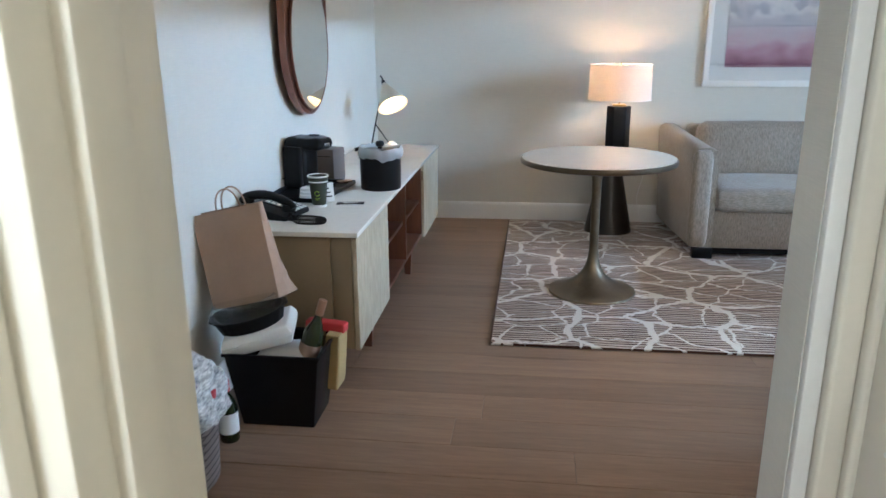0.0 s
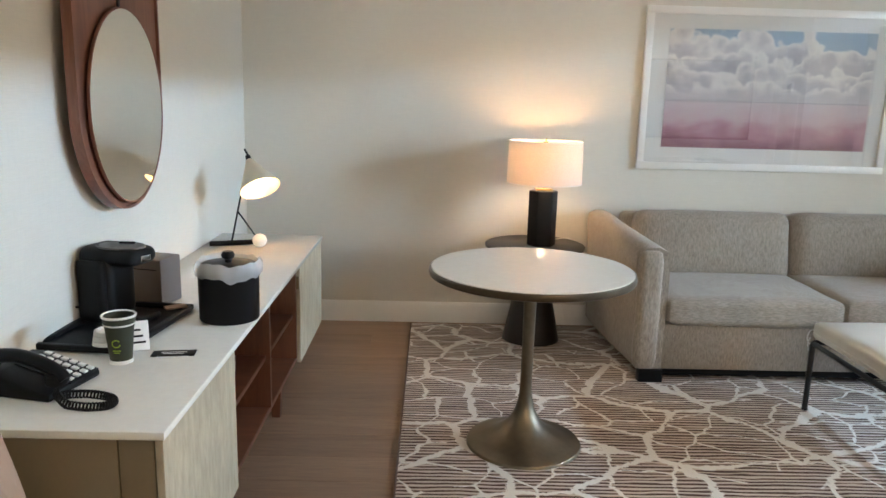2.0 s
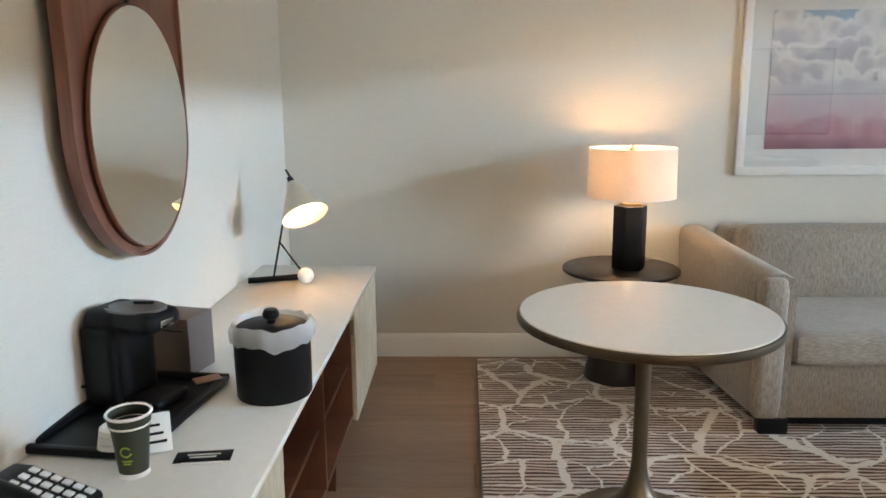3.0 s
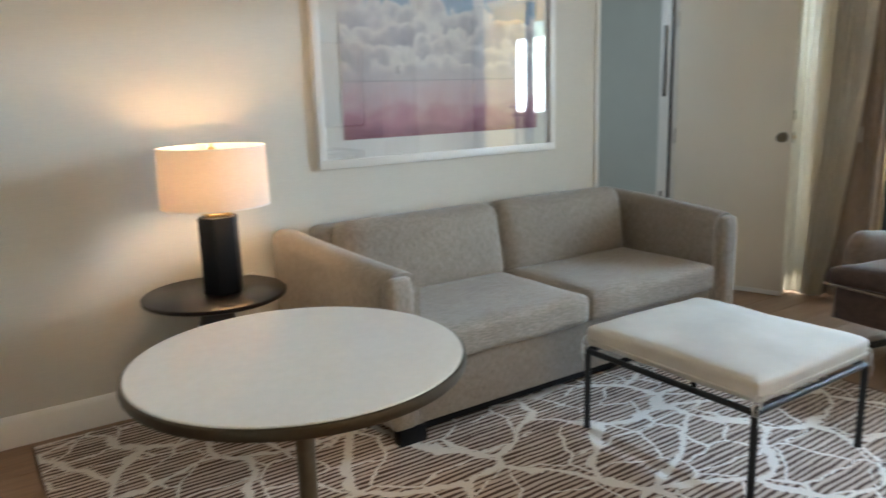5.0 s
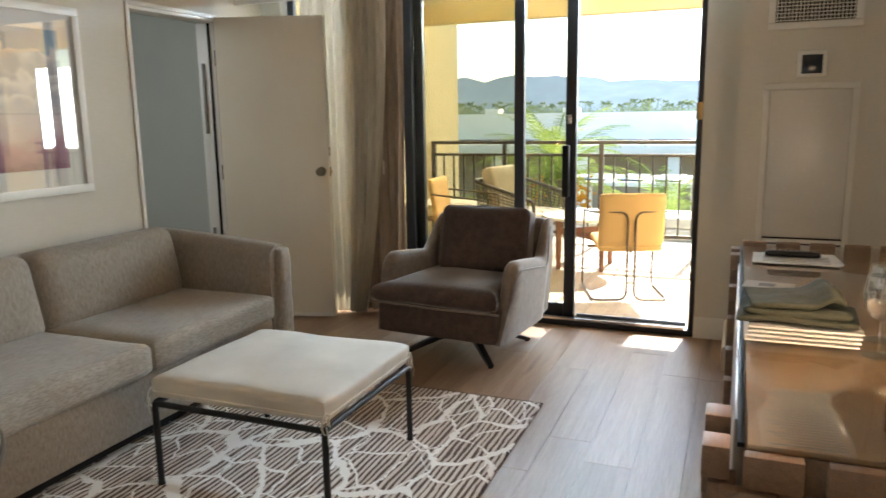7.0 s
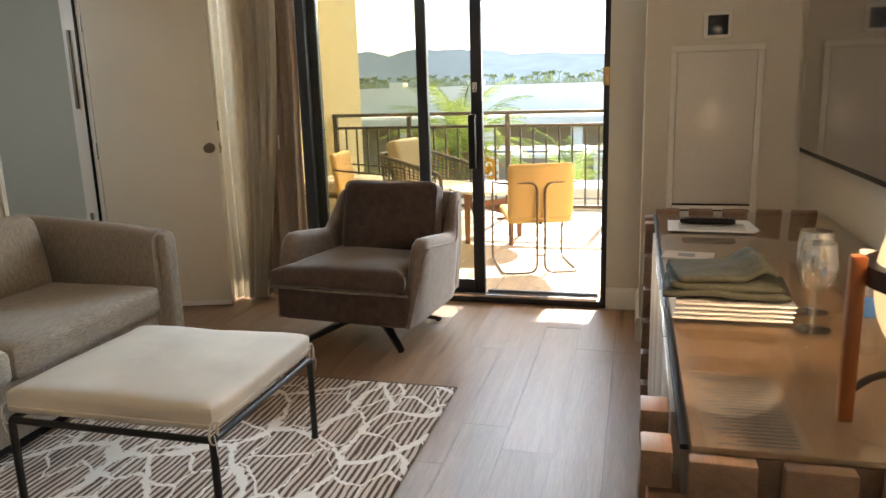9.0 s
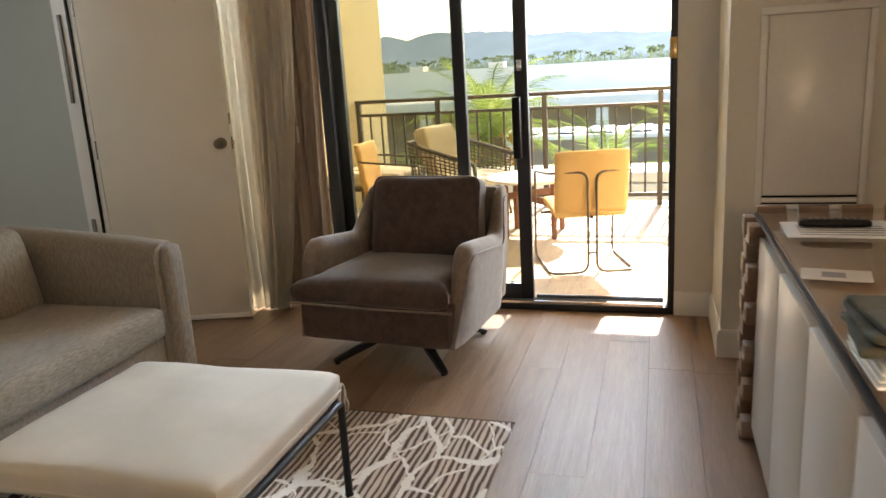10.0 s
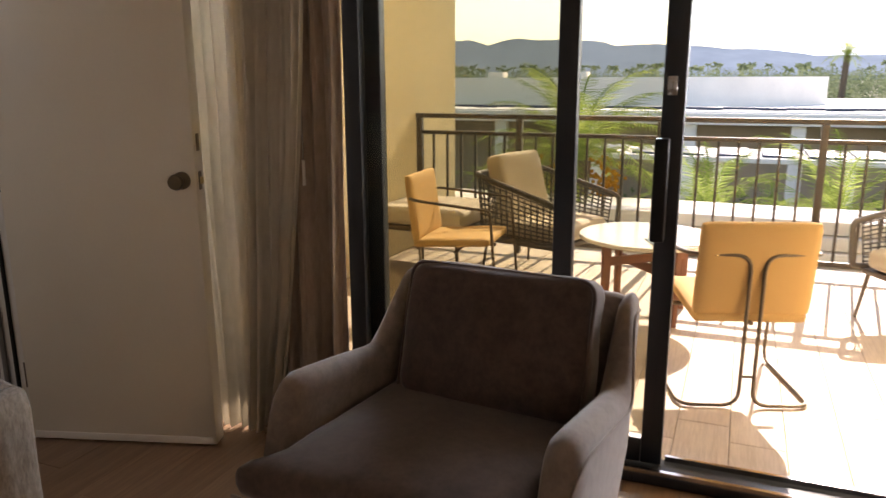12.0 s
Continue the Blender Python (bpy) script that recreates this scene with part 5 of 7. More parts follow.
# ---------------------------------------------------------------- by the sideboard
def waste_bin():
    b = thing("waste_bin", (-0.686, 2.562, 0), "black square waste bin filled with rubbish", "bin", turn=0)
    x, y, h = 0.150, 0.112, 0.285
    bm = bmesh.new()
    lo = [bm.verts.new((sx * (x - 0.018), sy * (y - 0.015), 0.0)) for sx, sy in ((-1, -1), (1, -1), (1, 1), (-1, 1))]
    hi = [bm.verts.new((sx * (x + 0.02), sy * (y + 0.018), h)) for sx, sy in ((-1, -1), (1, -1), (1, 1), (-1, 1))]
    hi2 = [bm.verts.new((sx * (x + 0.012), sy * (y + 0.010), h)) for sx, sy in ((-1, -1), (1, -1), (1, 1), (-1, 1))]
    lo2 = [bm.verts.new((sx * (x - 0.026), sy * (y - 0.023), 0.01)) for sx, sy in ((-1, -1), (1, -1), (1, 1), (-1, 1))]
    for a, c in ((lo, hi), (hi, hi2), (hi2, lo2)):
        for k in range(4):
            bm.faces.new((a[k], a[(k + 1) % 4], c[(k + 1) % 4], c[k]))
    bm.faces.new(lo[::-1])
    bm.faces.new(lo2)
    bmesh.ops.bevel(bm, geom=[e for e in bm.edges if abs(e.verts[0].co.z - e.verts[1].co.z) > 0.1], offset=0.006, segments=2, profile=0.5, affect="EDGES")
    part("body", bm, M_BLACK, b)
    lip = 0.004
    for k in (-1, 1):
        part("rim", boxed(((k * (x + 0.021), -y - 0.019, h - 0.010), (k * (x + 0.021 + lip), y + 0.019, h + 0.003)), bev=0.0015), M_BLACK, b, "rolled black rim")
        part("rim", boxed(((-x - 0.025, k * (y + 0.0195), h - 0.010), (x + 0.025, k * (y + 0.0195 + lip), h + 0.003)), bev=0.0015), M_BLACK, b, "rolled black rim")
    w = thing("crumpled_wrapper", (-0.655, 2.562, 0.185), "crumpled white plastic wrapping inside the bin", "rubbish")
    bm = pillow(0.22, 0.18, 0.15, 0.02, 7, 0.05, 0.03, 3)
    part("film", bm, M_BAG, w, "", pose(0, 0, 0.02))
    c = thing("takeaway_carton", (-0.755, 2.560, 0.292), "white clamshell takeaway carton on the rubbish", "carton", turn=12)
    tip = pose(0, 0, 0, 3, -13, 0)
    for name, z0, z1, k0, k1 in (("lower_tray", 0.0, 0.036, 0.90, 1.0), ("lid", 0.038, 0.068, 1.0, 0.88)):
        bm = boxed(((-0.13, -0.105, z0), (0.13, 0.105, z1)))
        for v in bm.verts:
            k = k0 if v.co.z < (z0 + z1) / 2 else k1
            v.co.x, v.co.y = v.co.x * k, v.co.y * k
        bmesh.ops.bevel(bm, geom=bm.edges[:], offset=0.007, segments=2, profile=0.5, affect="EDGES")
        part(name, bm, M_MAT, c, "", tip)
    part("hinge_flap", boxed(((-0.06, -0.109, 0.030), (0.05, -0.104, 0.044)), bev=0.002), M_MAT, c, "", tip)
    f = thing("food_container", (-0.790, 2.560, 0.345), "black ribbed food tray with a clear domed lid", "food container", turn=8)

    def oval(profile, ribs):
        bm = lathe(profile, 72, (1.12, 0.92))
        for v in bm.verts:
            if ribs and v.co.z > 0.004:
                a = math.atan2(v.co.y, v.co.x)
                g = 1 + 0.022 * math.cos(18 * a)
                v.co.x, v.co.y = v.co.x * g, v.co.y * g
        return bm
    tip = pose(0, 0, 0, 2, -12, 0)
    part("tray", oval([(0, 0), (0.100, 0.0), (0.116, 0.054), (0.128, 0.058), (0.128, 0.062), (0.112, 0.062), (0.097, 0.030), (0, 0.028)], True), M_BLACK, f, "ribbed black tray", tip)
    part("lid", oval([(0.127, 0.063), (0.121, 0.070), (0.108, 0.100), (0.094, 0.108), (0.03, 0.110), (0, 0.110)], False), M_DOME, f, "clear dome lid", tip)
    part("lid_rib", oval([(0.104, 0.1015), (0.100, 0.1065), (0.096, 0.1085), (0.099, 0.104)], False), M_DOME, f, "moulded lid edge", tip)
    p = thing("paper_bag", (-0.798, 2.620, 0.428), "brown kraft paper carrier bag leaning on the wall", "bag", turn=6)
    lean = pose(0, 0, 0, -3, -11, 0)
    bm = bmesh.new()
    cols = []
    for k in range(15):
        u = k / 14
        deep = 0.066 - 0.040 * u ** 1.4
        ring = [(-0.135, -deep), (-0.05, -deep - 0.004), (0.03, -deep - 0.003), (0.108, -deep)]
        for q, w in ((-0.6, 0.022), (-0.2, 0.040), (0.2, 0.036), (0.6, 0.016)):         # the crumpled side fold
            fold = w * (1 - u) ** 1.3 - 0.030 * u * (1 - abs(q))
            ring.append((0.110 + fold + 0.022 * noise.noise(Vector((q * 4, u * 7, 1.5))) * (1 - 0.6 * u), deep * q + 0.016 * noise.noise(Vector((q * 5, u * 6, 8.5)))))
        ring += [(0.108, deep), (0.0, deep + 0.003), (-0.135, deep), (-0.128, 0.0)]
        wave = 0.004 * math.sin(u * 5)
        cols.append([bm.verts.new((x, y + wave, 0.34 * u)) for x, y in ring])
    for a, c in zip(cols, cols[1:]):
        for j in range(12):
            bm.faces.new((a[j], a[(j + 1) % 12], c[(j + 1) % 12], c[j]))
    bm.faces.new(cols[0][::-1])
    part("bag_body", bm, M_KRAFT, p, "", lean, angle=25)
    for s in (-1, 1):
        part("twisted_handle", tube(rounded([(-0.045, s * 0.030, 0.30), (-0.04, s * 0.032, 0.39), (0.0, s * 0.03, 0.42), (0.04, s * 0.032, 0.39), (0.045, s * 0.030, 0.30)], 0.05), 0.003, 8), M_KRAFT, p, "twisted paper handle", lean)
    w = thing("wine_bottle", (-0.610, 2.52, 0.165), "empty dark green wine bottle with gold foil in the bin", "bottle", turn=0)
    tilt = pose(0, 0, 0, -6, 17, 0)
    part("glass_body", lathe([(0, 0), (0.034, 0), (0.037, 0.006), (0.037, 0.17), (0.033, 0.19), (0.017, 0.225), (0.0145, 0.24), (0.0145, 0.25)], 32), M_BOTTLE, w, "dark green glass", tilt)
    part("foil", lathe([(0.0145, 0.248), (0.0152, 0.25), (0.0152, 0.305), (0, 0.306)], 24), M_FOIL, w, "copper gold foil", tilt)
    part("label", lathe([(0.0374, 0.05), (0.0378, 0.05), (0.0378, 0.14), (0.0374, 0.14)], 32), M_KRAFT, w, "buff paper label", tilt)
    g = thing("snack_box", (-0.515, 2.655, 0.075), "crushed tan and red snack box beside the bin", "box", turn=-6)
    part("carton", pillow(0.055, 0.09, 0.23, 0.0, 5, 0.008, 0.006, 4), M_TAN, g, "", pose(0, 0, 0.115, 3, 7, 0))
    part("second_carton", pillow(0.05, 0.05, 0.15, 0.0, 5, 0.006, 0.004, 9), M_TAN, g, "", pose(-0.075, 0.02, 0.15, 0, 4, 0))
    part("red_flap", pillow(0.15, 0.05, 0.035, 0.0, 5, 0.008, 0.008, 6), M_RED, g, "red printed flap", pose(-0.035, 0.01, 0.238, 0, 5, 0))


M_BAG = plain("white_film", (0.72, 0.72, 0.72), 0.35, vary=0.05)
M_BOTTLE = plain("bottle_glass", (0.018, 0.024, 0.008), 0.08, vary=0.05, relief=0)
M_FOIL = plain("copper_foil", (0.50, 0.30, 0.19), 0.4, 0.6, vary=0.08)
M_TAN = plain("tan_card", (0.42, 0.31, 0.13), 0.6, vary=0.12)
M_RED = plain("red_card", (0.42, 0.03, 0.035), 0.5, vary=0.15)
waste_bin()


def basket():
    b = thing("storage_basket", (-0.845, 2.09, 0), "grey woven basket with red leather tabs", "basket", turn=4)
    part("body", lathe([(0, 0), (0.095, 0), (0.105, 0.01), (0.122, 0.29), (0.124, 0.30), (0.114, 0.30), (0.10, 0.012), (0, 0.012)], 8 * 5, (0.85, 1.25)), M_WICKER, b)
    part("rim", lathe([(0.114, 0.295), (0.126, 0.295), (0.128, 0.305), (0.124, 0.312), (0.114, 0.308)], 40, (0.85, 1.25)), M_TAUPE, b, "bound rim")
    for deg, z in ((-52, 0.20), (-8, 0.25), (70, 0.24)):
        a = radians(deg)
        part("tab", boxed(((-0.003, -0.012, 0.0), (0.006, 0.012, 0.085)), bev=0.003), M_TAB, b, "coral red leather tab", pose(0.107 * math.cos(a), 0.157 * math.sin(a), z, 0, 6, deg))
    t = thing("knit_blanket", (-0.845, 2.09, 0.27), "grey and white marled throw heaped in the basket", "blanket")
    bm = pillow(0.215, 0.285, 0.14, 0.04, 11, 0.07, 0.0, 2)
    bmesh.ops.subdivide_edges(bm, edges=bm.edges[:], cuts=2, use_grid_fill=True)
    for v in bm.verts:
        p = v.co.copy()
        f = noise.noise(p * 9 + Vector((3, 1, 7))) * 0.026 + abs(noise.noise(p * 15 + Vector((0, p.x * 20, 0)))) * 0.018 + abs(noise.noise(Vector((p.x * 60, p.y * 24, p.z * 60)))) * 0.006
        v.co += p.normalized() * f
        if p.x > 0.05 and p.y < 0.06:
            v.co.z -= 0.045 * min(1, (p.x - 0.05) / 0.07) * (0.6 + 0.4 * math.sin(p.y * 14))
            v.co.x += 0.015
    part("cloth", bm, M_KNIT, t, "", pose(0.005, 0, 0.03), angle=80)
    c = thing("small_bottle", (-0.821, 2.356, 0), "small green wine bottle standing on the floor", "bottle")
    part("glass_body", lathe([(0, 0), (0.030, 0), (0.033, 0.005), (0.033, 0.125), (0.026, 0.15), (0.012, 0.175), (0.012, 0.21)], 28), M_BOTTLE, c)
    part("capsule", lathe([(0.0122, 0.185), (0.0135, 0.186), (0.0135, 0.225), (0, 0.226)], 20), M_TAB, c, "red capsule")
    part("label", lathe([(0.0334, 0.035), (0.0338, 0.035), (0.0338, 0.11), (0.0334, 0.11)], 28), M_MAT, c, "white label")


def wicker_weave(name, light, dark, scale):
    m, n, l, b = nodes(name)
    w1, w2 = n.new("ShaderNodeTexWave"), n.new("ShaderNodeTexBrick")
    w2.inputs["Scale"].default_value = scale
    w2.inputs["Color1"].default_value, w2.inputs["Color2"].default_value, w2.inputs["Mortar"].default_value = (*light, 1), (*tone(light, 0.8), 1), (*dark, 1)
    w2.inputs["Mortar Size"].default_value = 0.03
    tc, mp = n.new("ShaderNodeTexCoord"), n.new("ShaderNodeMapping")
    l.new(tc.outputs["Object"], mp.inputs[0])
    mp.inputs["Rotation"].default_value = (radians(90), 0, radians(40))
    l.new(mp.outputs[0], w2.inputs["Vector"])
    l.new(w2.outputs["Color"], b.inputs["Base Color"])
    b.inputs["Roughness"].default_value = 0.7
    bump(n, l, b, w2.outputs["Fac"], -0.6, 0.003)
    n.remove(w1)
    return m


M_WICKER = wicker_weave("grey_weave", (0.30, 0.26, 0.25), (0.09, 0.08, 0.08), 14)
M_TAB = plain("coral_leather", (0.55, 0.05, 0.06), 0.45, vary=0.1)
M_KNIT = fabric("marled_knit", (0.82, 0.82, 0.80), (0.17, 0.18, 0.20), 480, (1, 0.3, 1), 0.9)
basket()


# ---------------------------------------------------------------- television wall
def wall_fixtures():
    x = 3.94
    v = thing("air_vent", (x, 2.155, 1.89), "white metal air vent with an egg-crate grille", "vent")
    for a, b in (((-0.014, -0.205, -0.14), (-0.001, 0.205, -0.108)), ((-0.014, -0.205, 0.108), (-0.001, 0.205, 0.14)), ((-0.014, -0.205, -0.107), (-0.001, -0.173, 0.107)), ((-0.014, 0.173, -0.107), (-0.001, 0.205, 0.107))):
        part("frame_bar", boxed((a, b), bev=0.003), M_TRIM, v)
    # a black sheet stands in for the shade inside the duct
    part("duct_shade", boxed(((-0.004, -0.172, -0.107), (-0.001, 0.172, 0.107))), M_BLACK, v, "black sheet for the shade in the duct")
    for k in range(21):
        y = -0.165 + 0.33 * k / 20
        part("slat", boxed(((-0.0105, y - 0.0016, -0.106), (-0.005, y + 0.0016, 0.106))), M_TRIM, v)
    for k in range(13):
        z = -0.10 + 0.20 * k / 12
        part("slat", boxed(((-0.0125, -0.171, z - 0.0016), (-0.0107, 0.171, z + 0.0016))), M_TRIM, v)
    t = thing("thermostat", (x, 2.155, 1.584), "white square thermostat with a dark screen", "thermostat")
    part("case", boxed(((-0.024, -0.065, -0.062), (-0.001, 0.065, 0.062)), bev=0.006), M_MAT, t)
    part("screen", boxed(((-0.026, -0.045, -0.047), (-0.0242, 0.045, 0.042)), bev=0.001), M_SCREEN, t, "dark blue-black screen")
    p = thing("access_panel", (x, 2.15, 1.10), "white painted access panel with louvres below", "panel")
    h0, h1, w = -0.97, 0.395, 0.21
    for a, b in (((-0.016, -w, h1 - 0.03), (-0.001, w, h1)), ((-0.016, -w, h0), (-0.001, w, h0 + 0.03)), ((-0.016, -w, h0 + 0.031), (-0.001, -w + 0.028, h1 - 0.031)), ((-0.016, w - 0.028, h0 + 0.031), (-0.001, w, h1 - 0.031))):
        part("frame_bar", boxed((a, b), bev=0.003), M_PAINT, p)
    part("door", boxed(((-0.011, -w + 0.031, -0.365), (-0.001, w - 0.031, h1 - 0.034)), bev=0.002), M_SATIN, p, "glossy white door")
    # shade behind the louvres, made as a thin black sheet
    part("louvre_shade", boxed(((-0.003, -w + 0.029, h0 + 0.032), (-0.001, w - 0.029, -0.367))), M_BLACK, p)
    for k in range(19):
        z = -0.385 - 0.029 * k
        part("louvre", boxed(((-0.013, -w + 0.03, z - 0.010), (-0.0035, w - 0.03, z + 0.010)), bev=0.002), M_PAINT, p)


M_SCREEN = plain("thermostat_screen", (0.012, 0.018, 0.03), 0.12, vary=0.05, relief=0)
M_SATIN = plain("satin_paint", (0.74, 0.72, 0.68), 0.25, vary=0.03, relief=0.02)
wall_fixtures()


def television():
    t = thing("television", (2.95, 1.80, 1.44), "large black flat television on a wall arm", "television")
    part("panel", boxed(((-0.735, -0.018, -0.43), (0.735, 0.012, 0.43)), bev=0.004), M_BLACK, t, "black casing")
    part("screen", boxed(((-0.722, 0.0125, -0.41), (0.722, 0.0145, 0.417))), M_TVGLASS, t, "dark glossy screen")
    part("wall_arm", boxed(((-0.16, -0.0445, -0.12), (0.16, -0.0185, 0.12)), bev=0.004), M_BLACKMETAL, t)


M_TVGLASS = plain("tv_glass", (0.02, 0.02, 0.022), 0.1, vary=0.0, relief=0)
tv = M_TVGLASS.node_tree.nodes["Principled BSDF"]
tv.inputs["IOR"].default_value, tv.inputs["Coat Weight"].default_value, tv.inputs["Coat Roughness"].default_value = 2.5, 1.0, 0.02
television()


def media_console():
    """A low cabinet with stacked-block corners under a smoked glass top."""
    c = thing("media_console", (2.25, 2.105, 0.0), "wooden media console with block-jointed corners and a glass top", "console")
    hx, hy, z1 = 1.055, 0.325, 0.780
    part("carcass", boxed(((-hx + 0.02, -hy, 0.06), (hx - 0.02, hy - 0.012, z1 - 0.004)), bev=0.003), M_OAKRED, c)
    part("plinth", boxed(((-hx + 0.05, -hy + 0.02, 0.0), (hx - 0.05, hy - 0.06, 0.059))), M_BLACK, c)
    part("glass_top", boxed(((-hx - 0.004, -hy, z1 + 0.010), (hx + 0.004, hy - 0.01, z1 + 0.02)), bev=0.002), M_GLASSTOP, c, "clear plate glass top")
    part("top_board", boxed(((-hx + 0.02, -hy, z1 - 0.003), (hx - 0.02, hy - 0.013, z1 + 0.008)), bev=0.002), M_OAKTOP, c, "reddish oak top under the glass")
    # blocks up the front corners, staggered like a box joint, and along the near end
    blk = finish("block", boxed(((-0.033, -0.024, -0.031), (0.033, 0.024, 0.031)), bev=0.004), M_OAKRED)
    sblk = finish("block", boxed(((-0.014, -0.048, -0.031), (0.014, 0.048, 0.031)), bev=0.004), M_OAKRED)
    for end in (-1, 1):
        for zi in range(12):
            z = z1 - 0.028 - 0.068 * zi
            for k in range(3):
                if (zi + k) % 2 == 0 or k == 0:
                    o = new("block", blk)
                    o.parent, o.matrix_basis = c, pose(end * (hx - 0.035 - 0.072 * k), hy + (0.002 if end > 0 else 0.026) + (0.012 if (zi + k) % 2 == 0 else 0.0), z)
            for k in range(5):
                o = new("block", sblk)
                o.parent, o.matrix_basis = c, pose(end * (hx + (0.006 if end < 0 else 0.020)), hy - 0.055 - 0.132 * k + (0.036 if zi % 2 else 0.0), z + (0.024 if end > 0 and zi == 0 else 0.0))
    # doors between the corners
    n = 4
    w = (2 * hx - 0.44) / n
    for k in range(n):
        x = -hx + 0.22 + w * k
        part("door", boxed(((x + 0.003, hy - 0.012, 0.09), (x + w - 0.003, hy + 0.008, z1 - 0.03)), bev=0.003), M_LACQUER, c, "pale lacquered door")
    part("edge_strip", boxed(((-hx + 0.02, hy - 0.009, z1 + 0.0), (hx - 0.02, hy + 0.004, z1 + 0.0095)), bev=0.001), M_BLACK, c, "dark edge seal")
    return c


M_OAKRED = wood("red_oak", (0.34, 0.225, 0.155), (0.24, 0.15, 0.10), 0.5, 0, 2.5, 0.25, 0.2)
M_OAKTOP = wood("red_oak_top", (0.47, 0.285, 0.155), (0.38, 0.225, 0.12), 0.4, 0, 1.4, 0.08, 0.0)
M_LACQUER = plain("pale_lacquer", (0.50, 0.46, 0.405), 0.34, vary=0.04, relief=0)
M_GLASSTOP = clear_glass("plate_glass", (0.95, 0.96, 0.95), 0.08, 0.0, 0.02)
media_console()
ZK = 0.8005


def console_lamp():
    """A globe of opal glass held by a dark band on four wooden legs, with a bent wood handle."""
    p = (1.325, 2.035, ZK)
    t = thing("lantern_lamp", p, "lit opal glass lantern in a bentwood frame", "lamp", turn=-45)
    prof = [(0, 0.088)]
    for k in range(1, 20):
        a = math.pi * k / 20
        prof.append((0.120 * math.sin(a) ** 0.6, 0.225 - 0.130 * math.cos(a)))
    prof = [q for q in prof if q[1] < 0.352] + [(0.048, 0.354), (0.048, 0.364), (0, 0.364)]
    part("globe", lathe(prof, 48), M_OPAL, t, "glowing opal glass globe")
    part("band", lathe([(0.119, 0.222), (0.138, 0.222), (0.138, 0.252), (0.119, 0.252), (0.119, 0.222)], 48), M_DARKBAND, t, "dark leather band")
    for k in range(4):
        a = radians(45 + 90 * k)
        x, y = 0.148 * math.cos(a), 0.148 * math.sin(a)
        part("leg", boxed(((-0.011, -0.011, 0.0), (0.011, 0.011, 0.266)), bev=0.003), M_CHERRY, t, "square cherrywood leg", pose(x, y, 0, 0, 0, 45 + 90 * k))
        part("brace", tube(rounded([(x, y, 0.045), (x * 0.7, y * 0.7, 0.085), (0, 0, 0.086)], 0.05), 0.006, 8), M_DARKBAND, t)
    part("handle", tube([(0.0, 0.150 * math.cos(math.pi * k / 24), 0.25 + 0.245 * math.sin(math.pi * k / 24)) for k in range(25)], 0.017, 12, None, 0.28), M_CHERRY, t, "bent cherrywood handle", pose(0, 0, 0, 0, 0, 135))
    # fill lamp added above the globe, stronger than the globe's own glow
    bulb("lantern_fill", (p[0], p[1], p[2] + 0.42), 8.5, 0.04, (1.0, 0.72, 0.47))


def opal_material():
    m, n, l, b = nodes("opal_glass")
    b.inputs["Base Color"].default_value = (0.36, 0.32, 0.26, 1)
    b.inputs["Roughness"].default_value = 0.25
    b.inputs["Emission Color"].default_value = (1.0, 0.66, 0.32, 1)
    b.inputs["Emission Strength"].default_value = 0.33
    return m


M_OPAL = opal_material()
M_DARKBAND = plain("dark_leather", (0.035, 0.022, 0.015), 0.45, vary=0.15)
M_CHERRY = wood("cherrywood", (0.34, 0.12, 0.04), (0.23, 0.075, 0.025), 0.35, 2, 2.0, 0.06, 0.05)
console_lamp()


